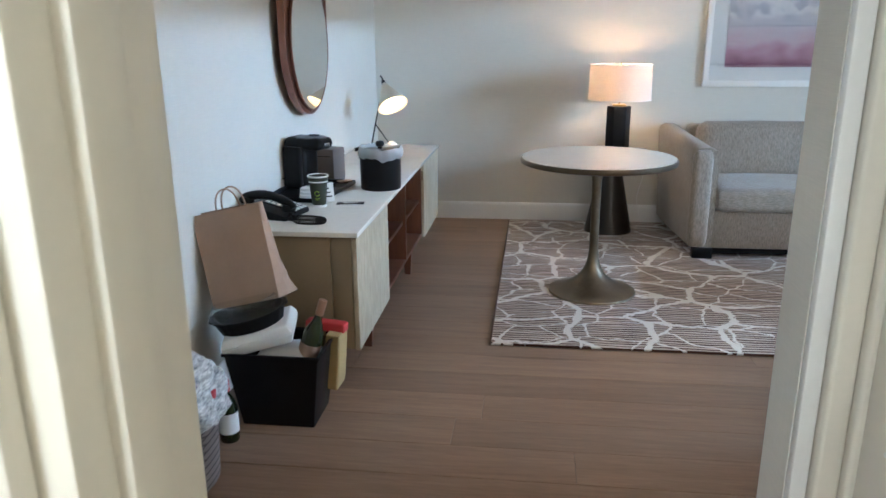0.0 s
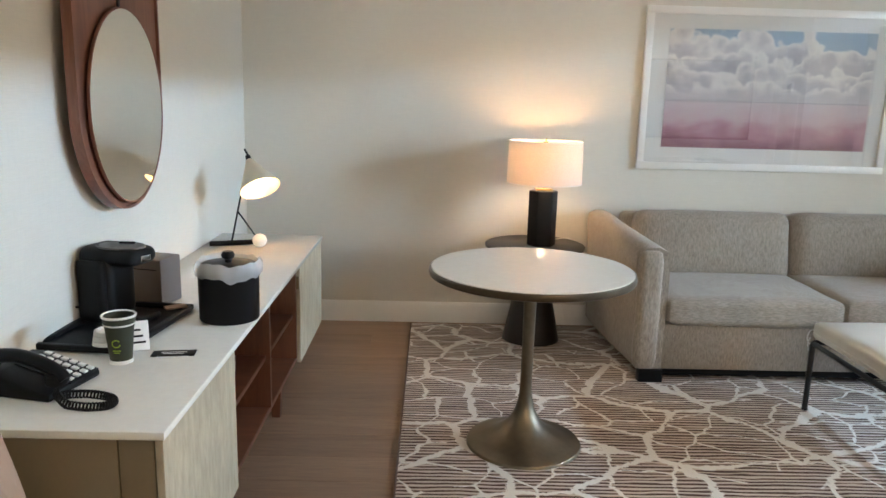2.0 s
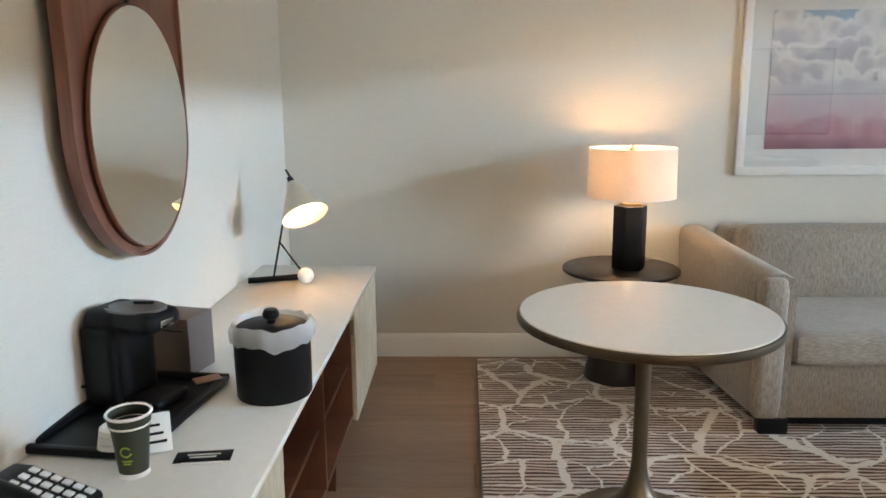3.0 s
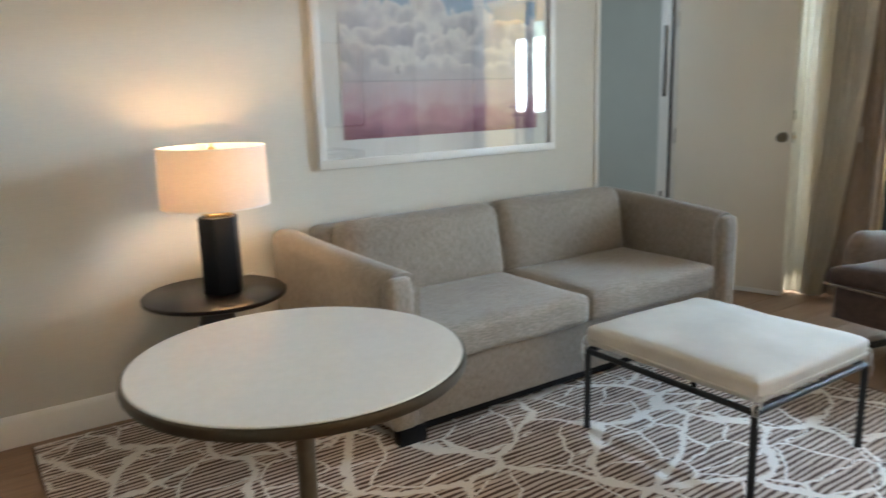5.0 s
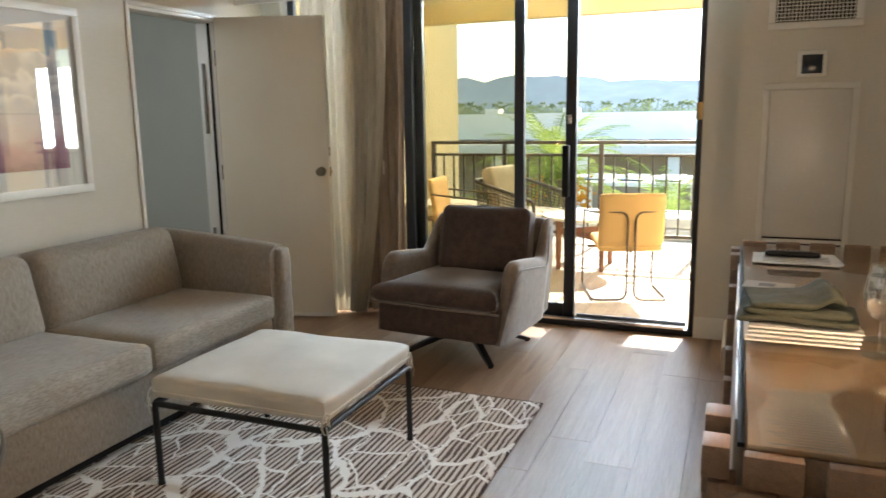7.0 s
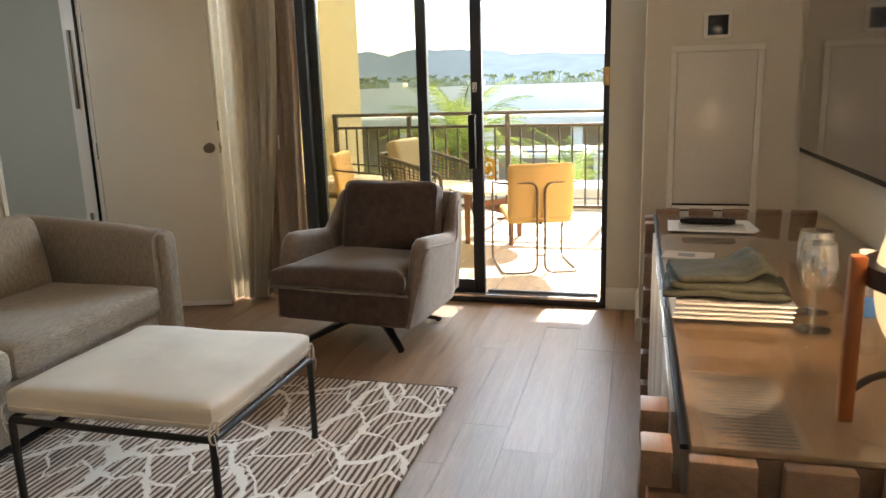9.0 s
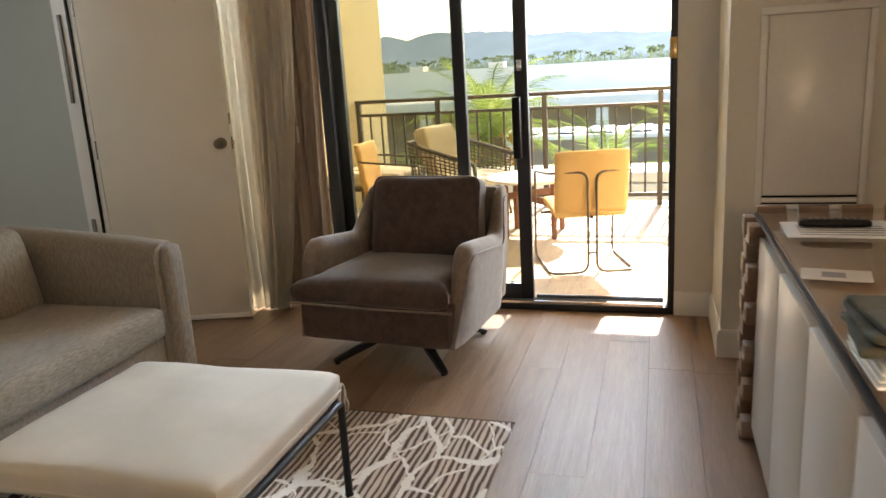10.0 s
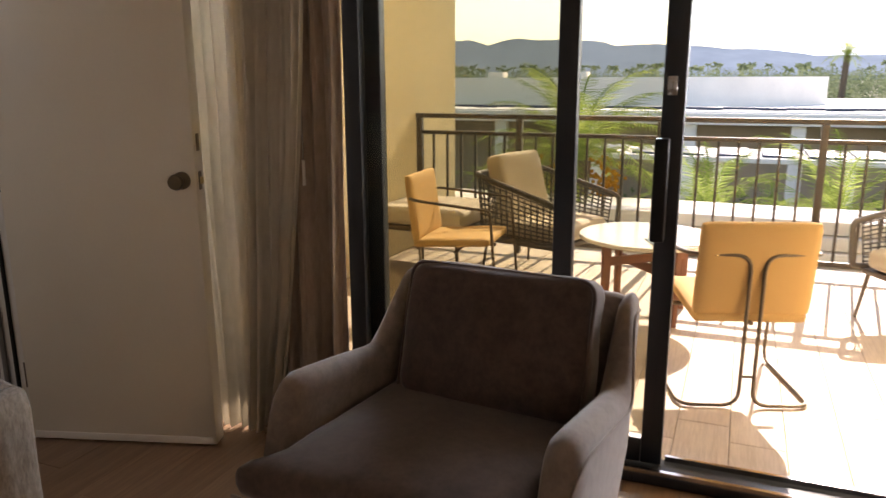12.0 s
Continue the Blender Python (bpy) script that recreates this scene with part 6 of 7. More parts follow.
def dishes():
    p = thing("plate_stack", (1.91, 2.295, ZK), "stack of white square plates", "plates")
    for k in range(4):
        z = 0.0105 * k
        part("plate", pillow(0.21, 0.255, 0.0065, 0.0, 5, 0.006, 0.0, 1), M_CHINA, p, "", pose(0.002 * k, -0.003 * k, z + 0.005))
    n = thing("napkin_stack", (1.925, 2.30, ZK + 0.0435), "folded sage green cloth napkins on the plates", "napkins", turn=-4)
    for k in range(3):
        bm = pillow(0.215 - 0.01 * k, 0.275 - 0.03 * k, 0.017, 0.003, 8, 0.009, 0.0, 3)
        for v in bm.verts:
            v.co.z += 0.012 * noise.noise(Vector((v.co.x * 14, v.co.y * 7, k * 3.1))) + (0.026 * math.exp(-((v.co.y + 0.08) / 0.03) ** 2) if k == 2 else 0)
        part("napkin", bm, M_SAGE, n, "", pose(0.004 * k, 0.006 * k, 0.010 + 0.018 * k, 0, 0, 5 * k), angle=80)
    for k, (x, y) in enumerate(((1.78, 2.135), (1.915, 2.11))):
        g = thing("wine_glass", (x, y, ZK), "clear stemmed wine glass beside the plates", "glass", "wine glasses")
        part("bowl", lathe([(0.004, 0.085), (0.020, 0.092), (0.036, 0.115), (0.040, 0.145), (0.034, 0.19), (0.0325, 0.19), (0.0385, 0.145), (0.0345, 0.117), (0.018, 0.095), (0, 0.089)], 36), M_CRYSTAL, g)
        part("stem", lathe([(0, 0.004), (0.006, 0.006), (0.0035, 0.03), (0.0035, 0.07), (0.0045, 0.085), (0, 0.086)], 20), M_CRYSTAL, g)
        part("foot", lathe([(0, 0), (0.036, 0), (0.0365, 0.0015), (0.012, 0.004), (0, 0.005)], 36), M_CRYSTAL, g)
    b = thing("water_bottle", (1.661, 2.075, ZK), "clear plastic water bottle with a blue label", "bottle")
    part("shell", lathe([(0, 0), (0.029, 0.001), (0.032, 0.008), (0.031, 0.03), (0.032, 0.05), (0.031, 0.07), (0.032, 0.10), (0.031, 0.14), (0.013, 0.18), (0.013, 0.195)], 32), M_CRYSTAL, b)
    part("label", lathe([(0.0325, 0.078), (0.033, 0.078), (0.033, 0.118), (0.0325, 0.118)], 32), M_BLUELABEL, b, "blue and white label")
    part("cap", lathe([(0.0135, 0.186), (0.015, 0.186), (0.015, 0.202), (0, 0.203)], 20), M_MAT, b, "white cap")
    m = thing("menu_sheets", (2.96, 2.24, ZK), "printed sheets lying on the glass", "papers", turn=-2)
    for k in range(3):
        part("sheet", boxed(((-0.105, -0.148, 0.0012 * k), (0.105, 0.148, 0.0012 * k + 0.0008))), M_MAT, m, "", pose(0.006 * k, -0.004 * k, 0, 0, 0, 3 * k))
    for k in range(5):
        part("print_bar", boxed(((-0.08 + 0.03 * k, -0.12, 0.0034), (-0.07 + 0.03 * k, 0.11, 0.0037))), M_GREYPLASTIC, m)
    f = thing("directory_sheet", (1.37, 2.325, 0.7883), "printed sheet lying under the glass top", "paper", turn=2)
    part("sheet", boxed(((-0.155, -0.075, 0), (0.155, 0.075, 0.0006))), M_CARDGREY, f)
    for k in range(22):
        part("print_bar", boxed(((-0.142 + 0.013 * k, -0.062, 0.0007), (-0.136 + 0.013 * k, 0.062 - 0.011 * (k * 7 % 4), 0.0009))), M_GREYPLASTIC, f)
    r = thing("remote_control", (3.0, 2.245, ZK + 0.0045), "black television remote on the sheets", "remote", turn=88)
    part("case", pillow(0.195, 0.046, 0.02, 0.002, 5, 0.008, 0.0, 1), M_BLACK, r, "", pose(0, 0, 0.0105))
    for k in range(8):
        part("button", boxed(((-0.08 + 0.02 * k, -0.012, 0.021), (-0.07 + 0.02 * k, 0.012, 0.0235)), bev=0.001), M_GREYPLASTIC, r)
    q = thing("note_card", (2.47, 2.345, ZK), "small white printed card on the glass", "card", turn=-10)
    part("card", boxed(((-0.05, -0.075, 0), (0.05, 0.075, 0.001))), M_LACQUER, q)
    part("grey_square", boxed(((-0.022, -0.02, 0.0011), (0.022, 0.03, 0.0015))), M_GREYPLASTIC, q)


M_CARDGREY = plain("printed_stock", (0.37, 0.255, 0.165), 0.6, vary=0.04)
M_CHINA = plain("china", (0.80, 0.79, 0.76), 0.15, vary=0.01, relief=0)
M_SAGE = fabric("sage_cotton", (0.082, 0.083, 0.060), (0.062, 0.063, 0.045), 300, (1, 1, 1), 0.3, 0.0)
M_CRYSTAL = clear_glass("thin_crystal", (0.95, 0.96, 0.96), 0.1, 0.0, 0.28)
M_BLUELABEL = plain("blue_label", (0.06, 0.17, 0.42), 0.4, vary=0.2, fine=40)
dishes()


# ---------------------------------------------------------------- balcony furniture
def soft(name, colour, **k):
    return plain(name, colour, 0.8, vary=0.06, fine=260, relief=0.25, spec=0.25, **k)


M_SLING = soft("tan_sling", (0.62, 0.40, 0.17))
M_CUSHION = soft("stone_cushion", (0.60, 0.53, 0.43))
M_ROPE = plain("grey_rope", (0.13, 0.12, 0.115), 0.75, vary=0.2, fine=200, relief=0.3)
M_TEAK = wood("teak", (0.30, 0.13, 0.075), (0.21, 0.085, 0.05), 0.5, 2, 2.0, 0.1, 0.1)
M_STEEL = plain("bronze_tube", (0.16, 0.13, 0.10), 0.35, 0.8, vary=0.1)


def sling_chair(place, turn):
    c = thing("sling_chair", place, "tan sling dining chair on a bent metal tube frame", "chair", "balcony chairs", turn)
    for s in (-1, 1):
        pts = rounded([(0.30, s * 0.275, 0.62), (-0.10, s * 0.275, 0.655), (-0.205, s * 0.25, 0.665), (-0.215, s * 0.028, 0.665), (-0.20, s * 0.028, 0.012), (-0.20, s * 0.27, 0.012), (0.36, s * 0.275, 0.012), (0.31, s * 0.275, 0.60), (0.30, s * 0.275, 0.62)], 0.07)
        part("tube_frame", tube(pts, 0.0085, 10), M_STEEL, c, "bent bronze tube")
    part("backrest", pillow(0.045, 0.47, 0.40, 0.0, 6, 0.02, 0.002, 2), M_SLING, c, "tan padded backrest", pose(-0.185, 0, 0.60, 0, -8, 0))
    part("seat", pillow(0.48, 0.46, 0.05, 0.006, 6, 0.022, 0.002, 3), M_SLING, c, "tan padded seat", pose(0.06, 0, 0.405, 0, -4, 0))
    part("seat_rail", tube([(-0.19, 0, 0.37), (0.28, 0, 0.365)], 0.010), M_STEEL, c)
    part("cross_bar", tube([(0.10, -0.275, 0.365), (0.10, 0.275, 0.365)], 0.010), M_STEEL, c)
    part("spacer", tube([(-0.2, -0.028, 0.14), (-0.2, 0.028, 0.14)], 0.006), M_STEEL, c)
    return c


first = sling_chair((5.452, 3.213, 0.0), 18.5)
copy_thing(first, pose(6.3, 4.87, 0.0, 0, 0, -86))


def rope_chair(place, turn):
    """Low lounge chair: a rounded frame rail over woven rope sides, seat and back cushions."""
    c = thing("rope_lounge_chair", place, "grey woven rope lounge chair with stone cushions", "chair", "balcony lounge chairs", turn)
    # plan of the rail: straight side, rounded corner, straight back, and the same again
    half = [(0.34 - 0.54 * k / 11, -0.37) for k in range(12)]
    half += [(-0.20 - 0.17 * math.sin(radians(15 * k)), -0.20 - 0.17 * math.cos(radians(15 * k))) for k in range(1, 7)]
    half += [(-0.37, -0.15), (-0.37, -0.10), (-0.37, -0.05)]
    plan = half + [(-0.37, 0.0)] + [(x, -y) for x, y in half[::-1]]
    rail = [Vector((x, y, 0.565 + 0.15 * min(1.0, (0.34 - x) / 0.62))) for x, y in plan]
    foot = [Vector((x * 0.94, y * 0.93, 0.30)) for x, y in plan]
    part("top_rail", tube(rail, 0.019, 10), M_ROPE, c, "rope-wrapped rail")
    part("seat_rail", tube(foot, 0.015, 10), M_ROPE, c)
    for e in (0, -1):
        part("arm_post", tube(rounded([rail[e], rail[e] + Vector((0.055, 0, -0.014)), foot[e] + Vector((0.075, 0, 0.0)), foot[e]], 0.05), 0.017, 10), M_ROPE, c)
    for f, r in zip(foot, rail):
        part("rope", tube([f, r], 0.0058, 5), M_ROPE, c)
    for j in range(1, 11):
        part("rope", tube([f.lerp(r, j / 11) for f, r in zip(foot, rail)], 0.005, 5), M_ROPE, c)
    part("seat_frame", boxed(((-0.30, -0.33, 0.265), (0.34, 0.33, 0.295)), bev=0.006), M_STEEL, c)
    part("seat_cushion", pillow(0.60, 0.60, 0.12, 0.012, 6, 0.04, 0.003, 4), M_CUSHION, c, "stone seat cushion", pose(0.045, 0, 0.357))
    part("back_cushion", pillow(0.14, 0.48, 0.46, 0.0, 6, 0.03, 0.008, 6), M_CUSHION, c, "stone back cushion", pose(-0.20, 0, 0.62, 0, -17, 0))
    for x, y in ((0.31, 0.30), (0.31, -0.30), (-0.27, 0.27), (-0.27, -0.27)):
        part("leg", tube([(x, y, 0.275), (x * 1.12, y * 1.08, 0.0)], 0.013, 8, 0.009), M_STEEL, c)
    return c


chair = rope_chair((7.08, 4.50, 0.0), -108)
copy_thing(chair, pose(6.68, 2.10, 0.0, 0, 0, 118))


def coffee_table():
    t = thing("coffee_table", (6.42, 3.71, 0.0), "round pale stone coffee table on teak legs", "table")
    part("tabletop", lathe([(0, 0.452), (0.37, 0.452), (0.385, 0.458), (0.385, 0.472), (0.38, 0.477), (0, 0.477)], 64), M_QUARTZ, t)
    for k in range(4):
        a = radians(40 + 90 * k)
        bm = prism([(-0.026, 0.451), (0.026, 0.451), (0.017, 0.0), (-0.017, 0.0)], 0.03, 0.003)
        part("leg", bm, M_TEAK, t, "tapered teak leg", pose(0.27 * math.cos(a), 0.27 * math.sin(a), 0, 0, 0, 40 + 90 * k))
    for a in (40, 130):
        part("stretcher", boxed(((-0.27, -0.012, 0.31), (0.27, 0.012, 0.36)), bev=0.004), M_TEAK, t, "", pose(0, 0, 0.002 if a > 90 else -0.05, 0, 0, a))
    m = thing("magazine", (6.24, 3.55, 0.4775), "pale blue magazine lying on the table", "magazine", turn=24)
    part("pages", boxed(((-0.10, -0.13, 0), (0.10, 0.13, 0.006)), bev=0.001), plain("magazine_cover", (0.40, 0.52, 0.60), 0.3, vary=0.1), m)


coffee_table()


def bench():
    b = thing("outdoor_footstool", (7.13, 5.33, 0.0), "low outdoor footstool with a stone cushion", "footstool", turn=-4)
    for x in (-0.33, 0.33):
        for y in (-0.33, 0.33):
            part("leg", tube([(x, y, 0), (x, y, 0.33)], 0.014), M_STEEL, b)
    part("frame", boxed(((-0.35, -0.36, 0.30), (0.35, 0.36, 0.335)), bev=0.006), M_STEEL, b)
    part("cushion", pillow(0.72, 0.74, 0.12, 0.012, 6, 0.04, 0.003, 7), M_CUSHION, b, "stone cushion", pose(0, 0, 0.396))


bench()


# ---------------------------------------------------------------- beyond the railing
def leaf_material(name, a, b_col, through=0.35):
    m = bpy.data.materials.new(name)
    m.use_nodes = True
    n, l = m.node_tree.nodes, m.node_tree.links
    n.clear()
    out, mx = n.new("ShaderNodeOutputMaterial"), n.new("ShaderNodeMixShader")
    df, tr, geo = n.new("ShaderNodeBsdfDiffuse"), n.new("ShaderNodeBsdfTranslucent"), n.new("ShaderNodeNewGeometry")
    c = ramp(n, l, geo.outputs["Random Per Island"], [(0.0, a), (1.0, b_col)])
    l.new(c, df.inputs[0])
    l.new(c, tr.inputs[0])
    mx.inputs[0].default_value = through
    l.new(df.outputs[0], mx.inputs[1])
    l.new(tr.outputs[0], mx.inputs[2])
    l.new(mx.outputs[0], out.inputs[0])
    return m


M_FROND = leaf_material("palm_leaf", (0.20, 0.28, 0.06), (0.42, 0.48, 0.14), 0.6)
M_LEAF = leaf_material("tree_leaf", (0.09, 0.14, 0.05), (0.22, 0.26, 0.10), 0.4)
# paler copy of the tree leaf, with distance haze put into its green
M_HAZE_LEAF = leaf_material("haze_leaf", (0.13, 0.18, 0.10), (0.27, 0.31, 0.18), 0.4)
M_TRUNK = plain("palm_trunk", (0.20, 0.145, 0.10), 0.9, vary=0.25, big=4, fine=30, relief=0.8, stretch=(1, 1, 6), depth=0.02)
M_FRUIT = leaf_material("palm_fruit", (0.50, 0.22, 0.03), (0.62, 0.36, 0.06), 0.2)
M_WHITEWALL = plain("white_render", (0.93, 0.87, 0.78), 0.85, vary=0.05, big=0.4, fine=8, relief=0.1)
M_TANWALL = plain("tan_render", (0.46, 0.36, 0.26), 0.9, vary=0.08, big=0.4, fine=8, relief=0.1)
M_ROOF = plain("flat_roof", (0.84, 0.83, 0.80), 0.8, vary=0.06, big=0.3, fine=4, relief=0.1)
M_SOLAR = plain("dark_louvre", (0.035, 0.05, 0.085), 0.35, vary=0.1)
M_EARTH = plain("planted_ground", (0.12, 0.125, 0.06), 0.95, vary=0.35, big=0.08, fine=1.5, relief=0.3)


def frond(bm, root, heading, rise, length, rnd, pairs=34, wide=0.34):
    """One feathered leaf: a bent spine and narrow leaflets on both sides."""
    out = Vector((math.cos(heading), math.sin(heading), 0))
    side = Vector((-out.y, out.x, 0))
    pts, p, ang = [], Vector(root), rise
    step = length / pairs
    for k in range(pairs + 1):
        pts.append(p.copy())
        p = p + (out * math.cos(ang) + Vector((0, 0, math.sin(ang)))) * step
        ang -= (1.15 + rnd.uniform(-0.1, 0.25)) / pairs * (0.5 + 1.2 * k / pairs)
    for k in range(1, pairs):
        d = (pts[k + 1] - pts[k - 1]).normalized()
        up = side.cross(d).normalized()
        ln = wide * length * 0.5 * math.sin(math.pi * (0.12 + 0.83 * k / pairs)) ** 0.7
        for s in (-1, 1):
            tip = pts[k] + side * s * ln * 0.8 + d * ln * 0.65 + up * ln * rnd.uniform(-0.05, 0.28) - Vector((0, 0, ln * 0.2))
            w = d * 0.013 * length * 0.5
            v = [bm.verts.new(pts[k] - w), bm.verts.new(pts[k] + w), bm.verts.new(pts[k].lerp(tip, 0.6) + w * 0.7), bm.verts.new(tip)]
            bm.faces.new(v)
    for a, b in zip(pts, pts[1:]):
        w = side * 0.008 * length
        bm.faces.new([bm.verts.new(a - w), bm.verts.new(a + w), bm.verts.new(b + w * 0.8), bm.verts.new(b - w * 0.8)])


def palm(x, y, crown_z, ground, length, fronds, seed, label, fruit=True, group="palms below the balcony", trunk_r=0.2):
    rnd = random.Random(seed)
    t = thing("palm_tree", (x, y, ground), label, "palm tree", group)
    h = crown_z - ground
    pts = [(0.12 * math.sin(k * 0.5 + seed), 0.1 * math.sin(k * 0.4 + seed * 2), h * k / 10) for k in range(11)]
    part("trunk", tube(pts, trunk_r * 1.25, 14, trunk_r), M_TRUNK, t, "ringed trunk")
    top = Vector(pts[-1])
    bm = bmesh.new()
    for k in range(fronds):
        u = k / fronds
        frond(bm, top + Vector((0, 0, rnd.uniform(-0.1, 0.1))), k * 2.39996 + rnd.uniform(-0.2, 0.2), radians(84 - 88 * u + rnd.uniform(-8, 8)), length * rnd.uniform(0.85, 1.1), rnd)
    part("crown", bm, M_FROND, t, "feathered green fronds")
    if fruit:
        bm = bmesh.new()
        for q in range(4):
            a = rnd.uniform(0, 6.28)
            for k in range(70):
                c = top + Vector((math.cos(a), math.sin(a), 0)) * (0.35 + 0.2 * rnd.random()) + Vector((rnd.gauss(0, 0.10), rnd.gauss(0, 0.10), -0.25 + rnd.gauss(0, 0.16)))
                bmesh.ops.create_cube(bm, size=0.035, matrix=Matrix.Translation(c) @ Euler((rnd.random() * 3, rnd.random() * 3, 0)).to_matrix().to_4x4())
        tagged(part("fruit", bm, M_FRUIT, t), "hanging orange fruit", "", "", "stuff")


GROUND = -7.0
bm = bmesh.new()
bmesh.ops.create_grid(bm, x_segments=8, y_segments=8, size=4200)
structure("ground", bm, M_EARTH, "dry planted ground reaching to the hills").location = (0, 0, GROUND)

NEAR = "tall feather palm with green fronds below the balcony"
palm(11.8, 5.34, 0.30, GROUND, 1.6, 52, 3, "tall feather palm with orange fruit below the balcony")
palm(14.2, 3.55, -0.85, GROUND, 1.7, 30, 8, NEAR, False)
palm(12.4, 1.95, -0.45, GROUND, 1.6, 28, 21, NEAR, False)
palm(13.6, 0.1, -0.7, GROUND, 1.8, 28, 31, NEAR, False)
palm(16.5, 7.2, -1.6, GROUND, 2.0, 28, 27, NEAR, False)
palm(18.0, 2.6, -2.6, GROUND, 2.1, 26, 35, NEAR, False)
palm(88, -5.8, 3.5, GROUND, 2.4, 40, 41, "lone tall palm far off beyond the white building", False, "distant palms", 0.30)


def white_building():
    h = thing("white_building", (45, 11.2, GROUND), "long low white building with a curved roof parapet", "building")
    z0 = 0.0
    part("lower_wall", boxed(((3, -40, z0), (3.5, 55, 5.95))), M_TANWALL, h, "tan recessed wall")
    part("canopy", boxed(((-0.8, -42, 5.93), (12, 56, 6.55)), bev=0.05), M_WHITEWALL, h, "white flat canopy")
    part("roof", boxed(((-0.5, -41, 6.56), (30, 55, 6.62))), M_ROOF, h, "pale flat roof")
    for k in range(17):
        part("column", boxed(((-0.3, -38 + 5.4 * k, 0), (0.3, -37.3 + 5.4 * k, 5.92)), bev=0.03), M_WHITEWALL, h, "white column")
    # the parapet: a wall that bends away at its south end
    rows = []
    for k in range(40):
        u = k / 39
        y = -13.0 + 60 * u
        x = 5.0 + 8.0 * max(0, 1 - u / 0.16) ** 2 + 2.5 * (u - 0.4) ** 2
        rows.append((x, y))
    grid = [[Vector((x, y, z)) for x, y in rows] for z in (6.6, 8.28, 8.35, 8.45)]
    bm = bmesh.new()
    vs = [[bm.verts.new(p) for p in r] for r in grid]
    ws = [[bm.verts.new(p + Vector((0.5, 0, 0))) for p in r] for r in grid]
    for a, b in zip(vs, vs[1:]):
        for k in range(39):
            bm.faces.new((a[k], a[k + 1], b[k + 1], b[k]))
    for k in range(39):
        bm.faces.new((vs[-1][k], vs[-1][k + 1], ws[-1][k + 1], ws[-1][k]))
        bm.faces.new((ws[0][k], ws[0][k + 1], ws[-1][k + 1], ws[-1][k]))
    part("parapet", bm, M_WHITEWALL, h, "curved white parapet")
    for k in range(14):
        part("roof_light", boxed(((1.6, -20 + 3.3 * k, 6.63), (2.3, -18.6 + 3.3 * k, 6.78)), bev=0.02), M_SOLAR, h, "low dark roof light")
    part("gutter", boxed(((2.6, -26, 6.63), (3.0, 50, 6.75))), M_SOLAR, h, "dark roof edge line")
    for y in (14.5, 7.2, 1.6):
        part("roof_vent", boxed(((5.2, y, 8.45), (6.4, y + 1.0, 8.8)), bev=0.03), M_WHITEWALL, h, "roof vent housing")
    p = thing("shade_pergola", (29, 0.0, GROUND), "white shade pergola with dark louvre panels", "pergola")
    part("slab", boxed(((0, -9, 5.55), (3.6, 9, 5.72)), bev=0.02), M_WHITEWALL, p)
    for k in range(12):
        part("louvre_panel", boxed(((0.4, -8.6 + 1.45 * k, 5.73), (3.2, -7.6 + 1.45 * k, 5.80)), bev=0.01), M_SOLAR, p, "dark louvre panel")
    for k in range(5):
        part("post", boxed(((0.3, -8.5 + 4.1 * k, 0), (0.6, -8.2 + 4.1 * k, 5.54))), M_WHITEWALL, p)
    e = thing("lower_eave", (10.3, 2.0, -1.1), "white grooved eave of the storey below", "eave")
    for k in range(6):
        part("band", boxed(((0.05 * k, -12, 1.02 - 0.16 * (k + 1)), (0.9 + 0.0 * k, 12, 1.02 - 0.16 * k - 0.02)), bev=0.015), M_WHITEWALL, e, "", pose(0.25 - 0.10 * k, 0, 0))


white_building()


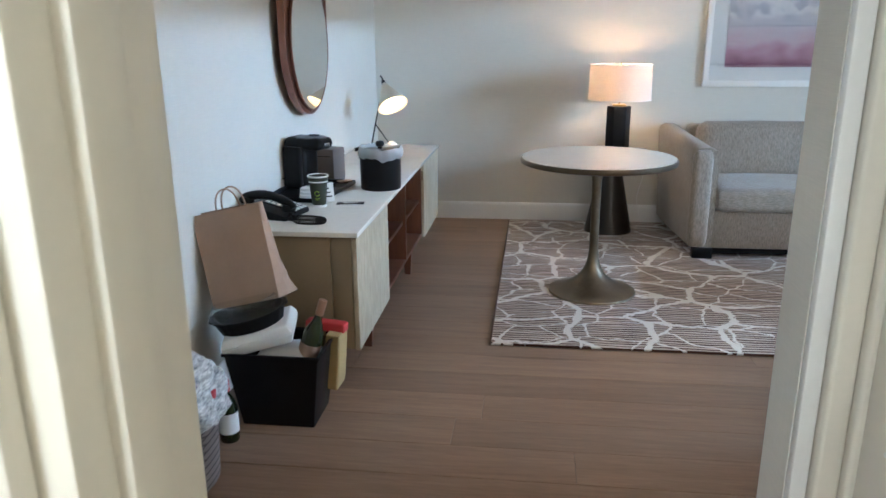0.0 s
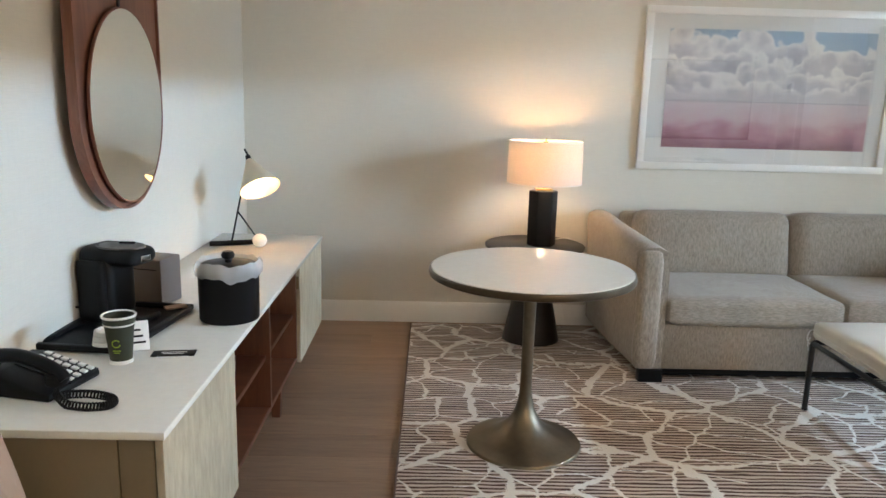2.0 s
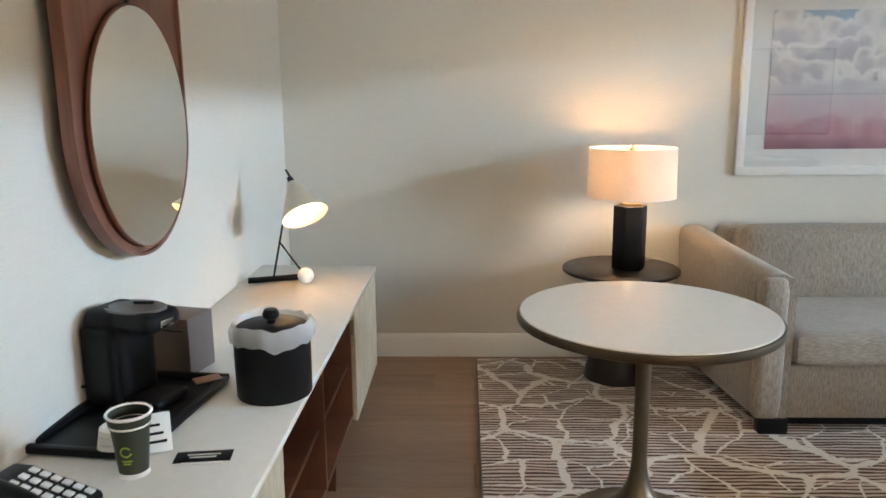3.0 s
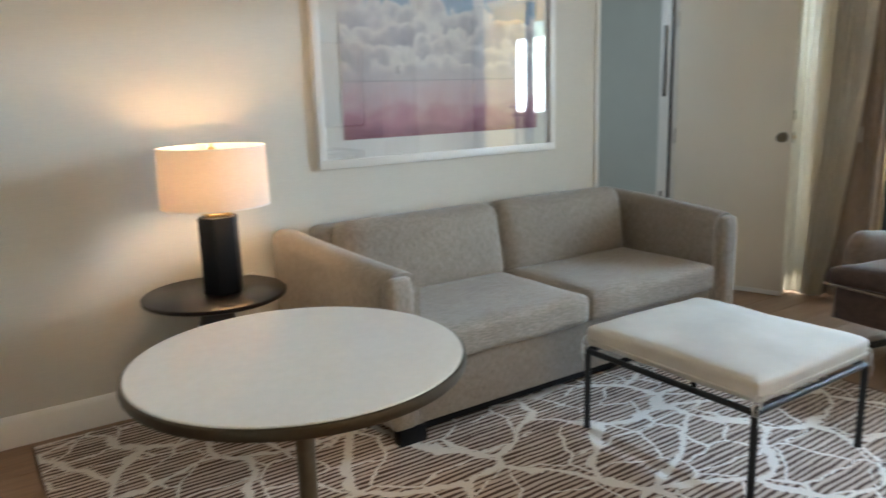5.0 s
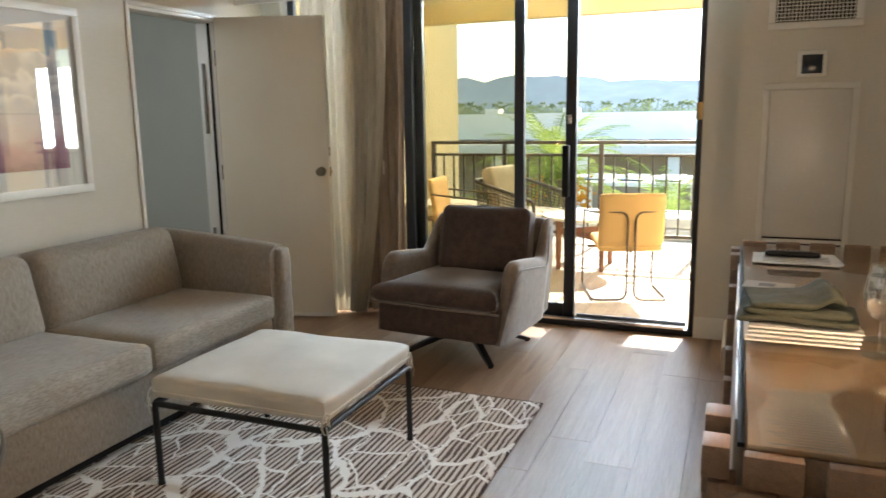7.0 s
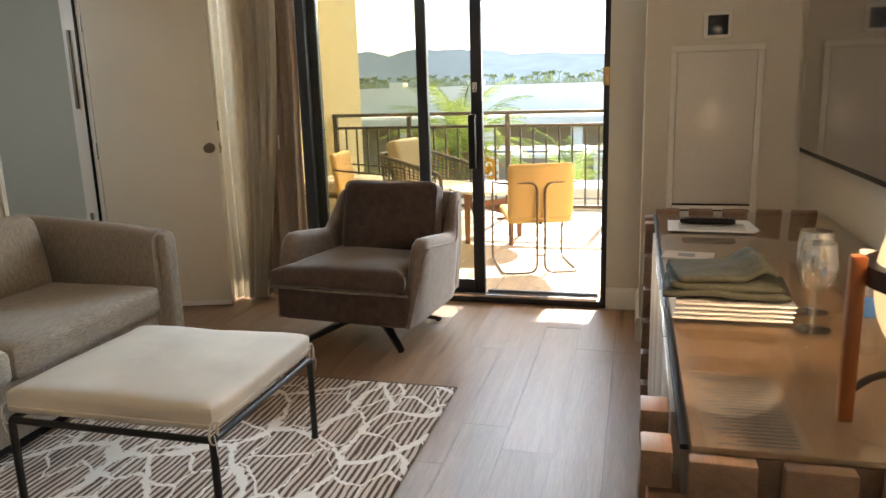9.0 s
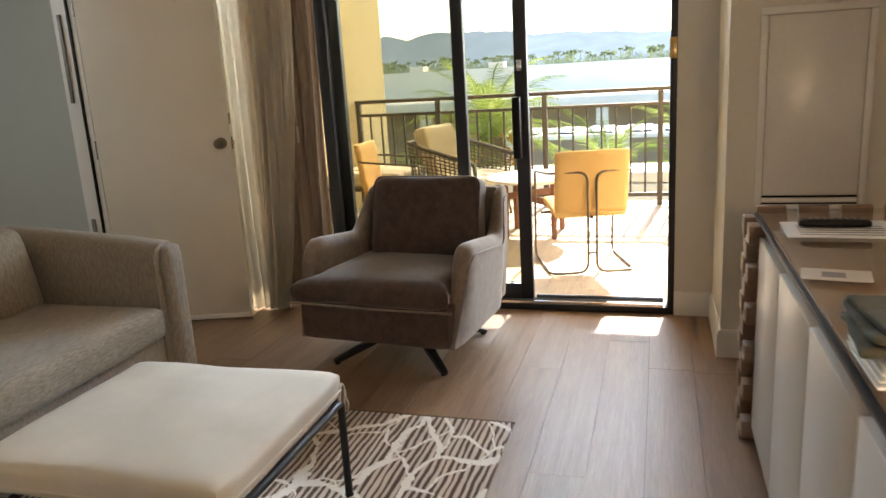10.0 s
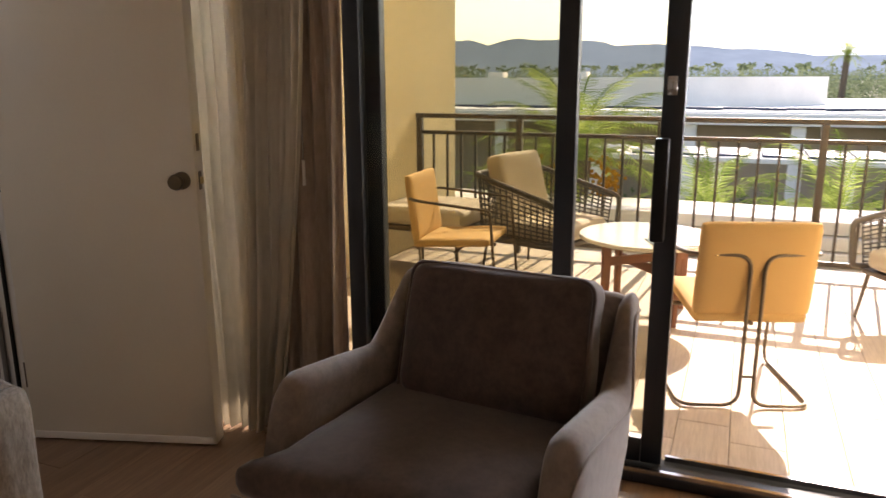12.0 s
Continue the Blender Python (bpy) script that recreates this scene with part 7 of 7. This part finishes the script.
def far_woods():
    rnd = random.Random(77)
    bm = bmesh.new()

    def clump(x, y, z, r, n):
        for _ in range(n):
            d = Vector((rnd.gauss(0, 1), rnd.gauss(0, 1), rnd.gauss(0, 0.8))).normalized() * r * rnd.uniform(0.4, 1)
            s = r * rnd.uniform(0.07, 0.15)
            a, b = Vector((rnd.gauss(0, 1), rnd.gauss(0, 1), rnd.gauss(0, 1))).normalized() * s, Vector((rnd.gauss(0, 1), rnd.gauss(0, 1), rnd.gauss(0, 1))).normalized() * s
            c = Vector((x, y, z)) + d
            bm.faces.new([bm.verts.new(c - a), bm.verts.new(c + b), bm.verts.new(c + a)])

    for _ in range(460):
        x = rnd.uniform(90, 190)
        y = 3 + (x - 2) * rnd.uniform(-0.36, 0.52)
        top = 1.37 + (x - 2) * rnd.uniform(0.0035, 0.0125)
        r = rnd.uniform(0.9, 2.2)
        for q in range(3):
            clump(x + rnd.uniform(-2, 2), y + rnd.uniform(-3, 3), top - r * (0.7 + q * 0.9), r, 70)
    for _ in range(150):
        x = rnd.uniform(110, 230)
        y = 3 + (x - 2) * rnd.uniform(-0.36, 0.52)
        top = 1.37 + (x - 2) * rnd.uniform(0.010, 0.0175)
        for k in range(16):
            a = k * 2.4
            o = Vector((x, y, top))
            e = o + Vector((math.cos(a), math.sin(a), rnd.uniform(-0.7, 0.5))) * rnd.uniform(0.6, 1.05)
            w = Vector((0, 0, 0.16))
            bm.faces.new([bm.verts.new(o), bm.verts.new(o.lerp(e, 0.6) + w), bm.verts.new(e), bm.verts.new(o.lerp(e, 0.6) - w)])
        w = Vector((0, 0.10, 0))
        b = Vector((x, y, GROUND))
        bm.faces.new([bm.verts.new(b - w), bm.verts.new(b + w), bm.verts.new(Vector((x, y, top)) + w), bm.verts.new(Vector((x, y, top)) - w)])
    me = bpy.data.meshes.new("far_woods")
    bm.to_mesh(me)
    bm.free()
    me.materials.append(M_HAZE_LEAF)
    tagged(new("far_woods", me), "distant belt of green trees and small palms", "trees", "", "stuff")


far_woods()


def shrubs():
    """Planting under and behind the palms."""
    rnd = random.Random(5)
    bm = bmesh.new()
    for _ in range(150):
        x, y = rnd.uniform(14, 42), rnd.uniform(-16, 20)
        r = rnd.uniform(0.7, 1.5)
        z = GROUND + rnd.uniform(0.5, 2.8)
        for _ in range(40):
            c = Vector((x, y, z)) + Vector((rnd.gauss(0, 1), rnd.gauss(0, 1), rnd.gauss(0, 0.8))).normalized() * r * rnd.uniform(0.4, 1)
            s = rnd.uniform(0.12, 0.28)
            a, b = Vector((rnd.gauss(0, 1), rnd.gauss(0, 1), rnd.gauss(0, 1))).normalized() * s, Vector((rnd.gauss(0, 1), rnd.gauss(0, 1), rnd.gauss(0, 1))).normalized() * s
            bm.faces.new([bm.verts.new(c - a), bm.verts.new(c + b), bm.verts.new(c + a)])
    me = bpy.data.meshes.new("shrubs")
    bm.to_mesh(me)
    bm.free()
    me.materials.append(M_LEAF)
    tagged(new("shrubs", me), "green shrubs planted below the balcony", "shrubs", "", "stuff")


shrubs()


def hills():
    """Two ridges, with the haze put into their blue colours and a glow."""
    for name, d, lo, amp, seed, col, haze_glow in (("far_ridge", 3900, 0.034, 0.010, 4.0, (0.66, 0.73, 0.82), 1.45), ("near_ridge", 3000, 0.031, 0.047, 9.0, (0.16, 0.20, 0.25), 0.62)):
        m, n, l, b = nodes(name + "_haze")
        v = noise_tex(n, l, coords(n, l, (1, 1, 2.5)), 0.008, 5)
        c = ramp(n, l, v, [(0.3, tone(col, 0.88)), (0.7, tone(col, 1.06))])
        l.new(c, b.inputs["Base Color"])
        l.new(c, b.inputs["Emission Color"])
        b.inputs["Emission Strength"].default_value = haze_glow
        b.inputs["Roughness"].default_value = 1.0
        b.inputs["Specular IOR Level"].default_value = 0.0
        bm = bmesh.new()
        rows = []
        for k in range(161):
            s = -0.75 + 1.5 * k / 160
            fall = 1.0 if seed == 4.0 else max(0.0, min(1.0, (s + 0.08) / 0.42)) ** 0.6
            h = d * (lo + amp * fall * (0.62 + 0.28 * noise.noise(Vector((s * 5, seed, 0))) + 0.2 * noise.noise(Vector((s * 19, seed, 3))) + 0.08 * noise.noise(Vector((s * 60, seed, 5)))))
            rows.append([bm.verts.new((d + 600 * (1 - q), d * s, GROUND + (h - GROUND) * (1 - q))) if q == 1 else bm.verts.new((d + 500 * (1 - q), d * s, GROUND + (h - GROUND) * (1 - q) + (0 if q in (0, 1) else 12 * noise.noise(Vector((s * 40, q * 4, seed)))))) for q in (0, 0.3, 0.6, 1)])
        for a, c2 in zip(rows, rows[1:]):
            for k in range(3):
                bm.faces.new((a[k], a[k + 1], c2[k + 1], c2[k]))
        structure("backdrop_" + name, bm, m, "mountain ridge on the horizon, blue haze put into its colour")


hills()


# ---------------------------------------------------------------- pieces of the floors
def planks(parent_name, x0, x1, y0, y1, width, lengths, thick, top, material, seed, label, edge, bevel=0.0004):
    rnd = random.Random(seed)
    root = tagged(new(parent_name, finish(parent_name, boxed(((x0, y0, top - 0.03), (x1, y1, top - 0.02))), M_JOINT)), label, "", "", "structure")
    y = edge
    while y > y0:
        y -= width
    while y < y1:
        x = x0 - rnd.uniform(0, lengths[1])
        while x < x1:
            ln = rnd.uniform(*lengths)
            a, b, c, d = max(x, x0), min(x + ln, x1), max(y, y0), min(y + width, y1)
            x += ln
            if b - a < 0.03 or d - c < 0.02:
                continue
            bm = bmesh.new()
            box(bm, ((a - b) / 2 + 0.0008, (c - d) / 2 + 0.0008, -thick), ((b - a) / 2 - 0.0008, (d - c) / 2 - 0.0008, 0), bevel, 1)
            ob = new("plank", finish("plank", bm, material, smooth=False))
            ob.parent, ob.matrix_basis = root, pose((a + b) / 2, (c + d) / 2, top + rnd.uniform(-0.0004, 0.0004))
        y += width
    return root


planks("floor", X0, X1 - 0.02, -1.7, YF, 0.188, (1.2, 2.1), 0.014, 0.0, M_PLANK, 11, "brushed oak plank floor", 3.157)
planks("balcony_floor", X1 + 0.125, 7.92, -0.6, 5.72, 0.20, (1.18, 1.2), 0.02, 0.0, M_DECK, 5, "wood-look porcelain plank tiles", 3.0, 0.0025)
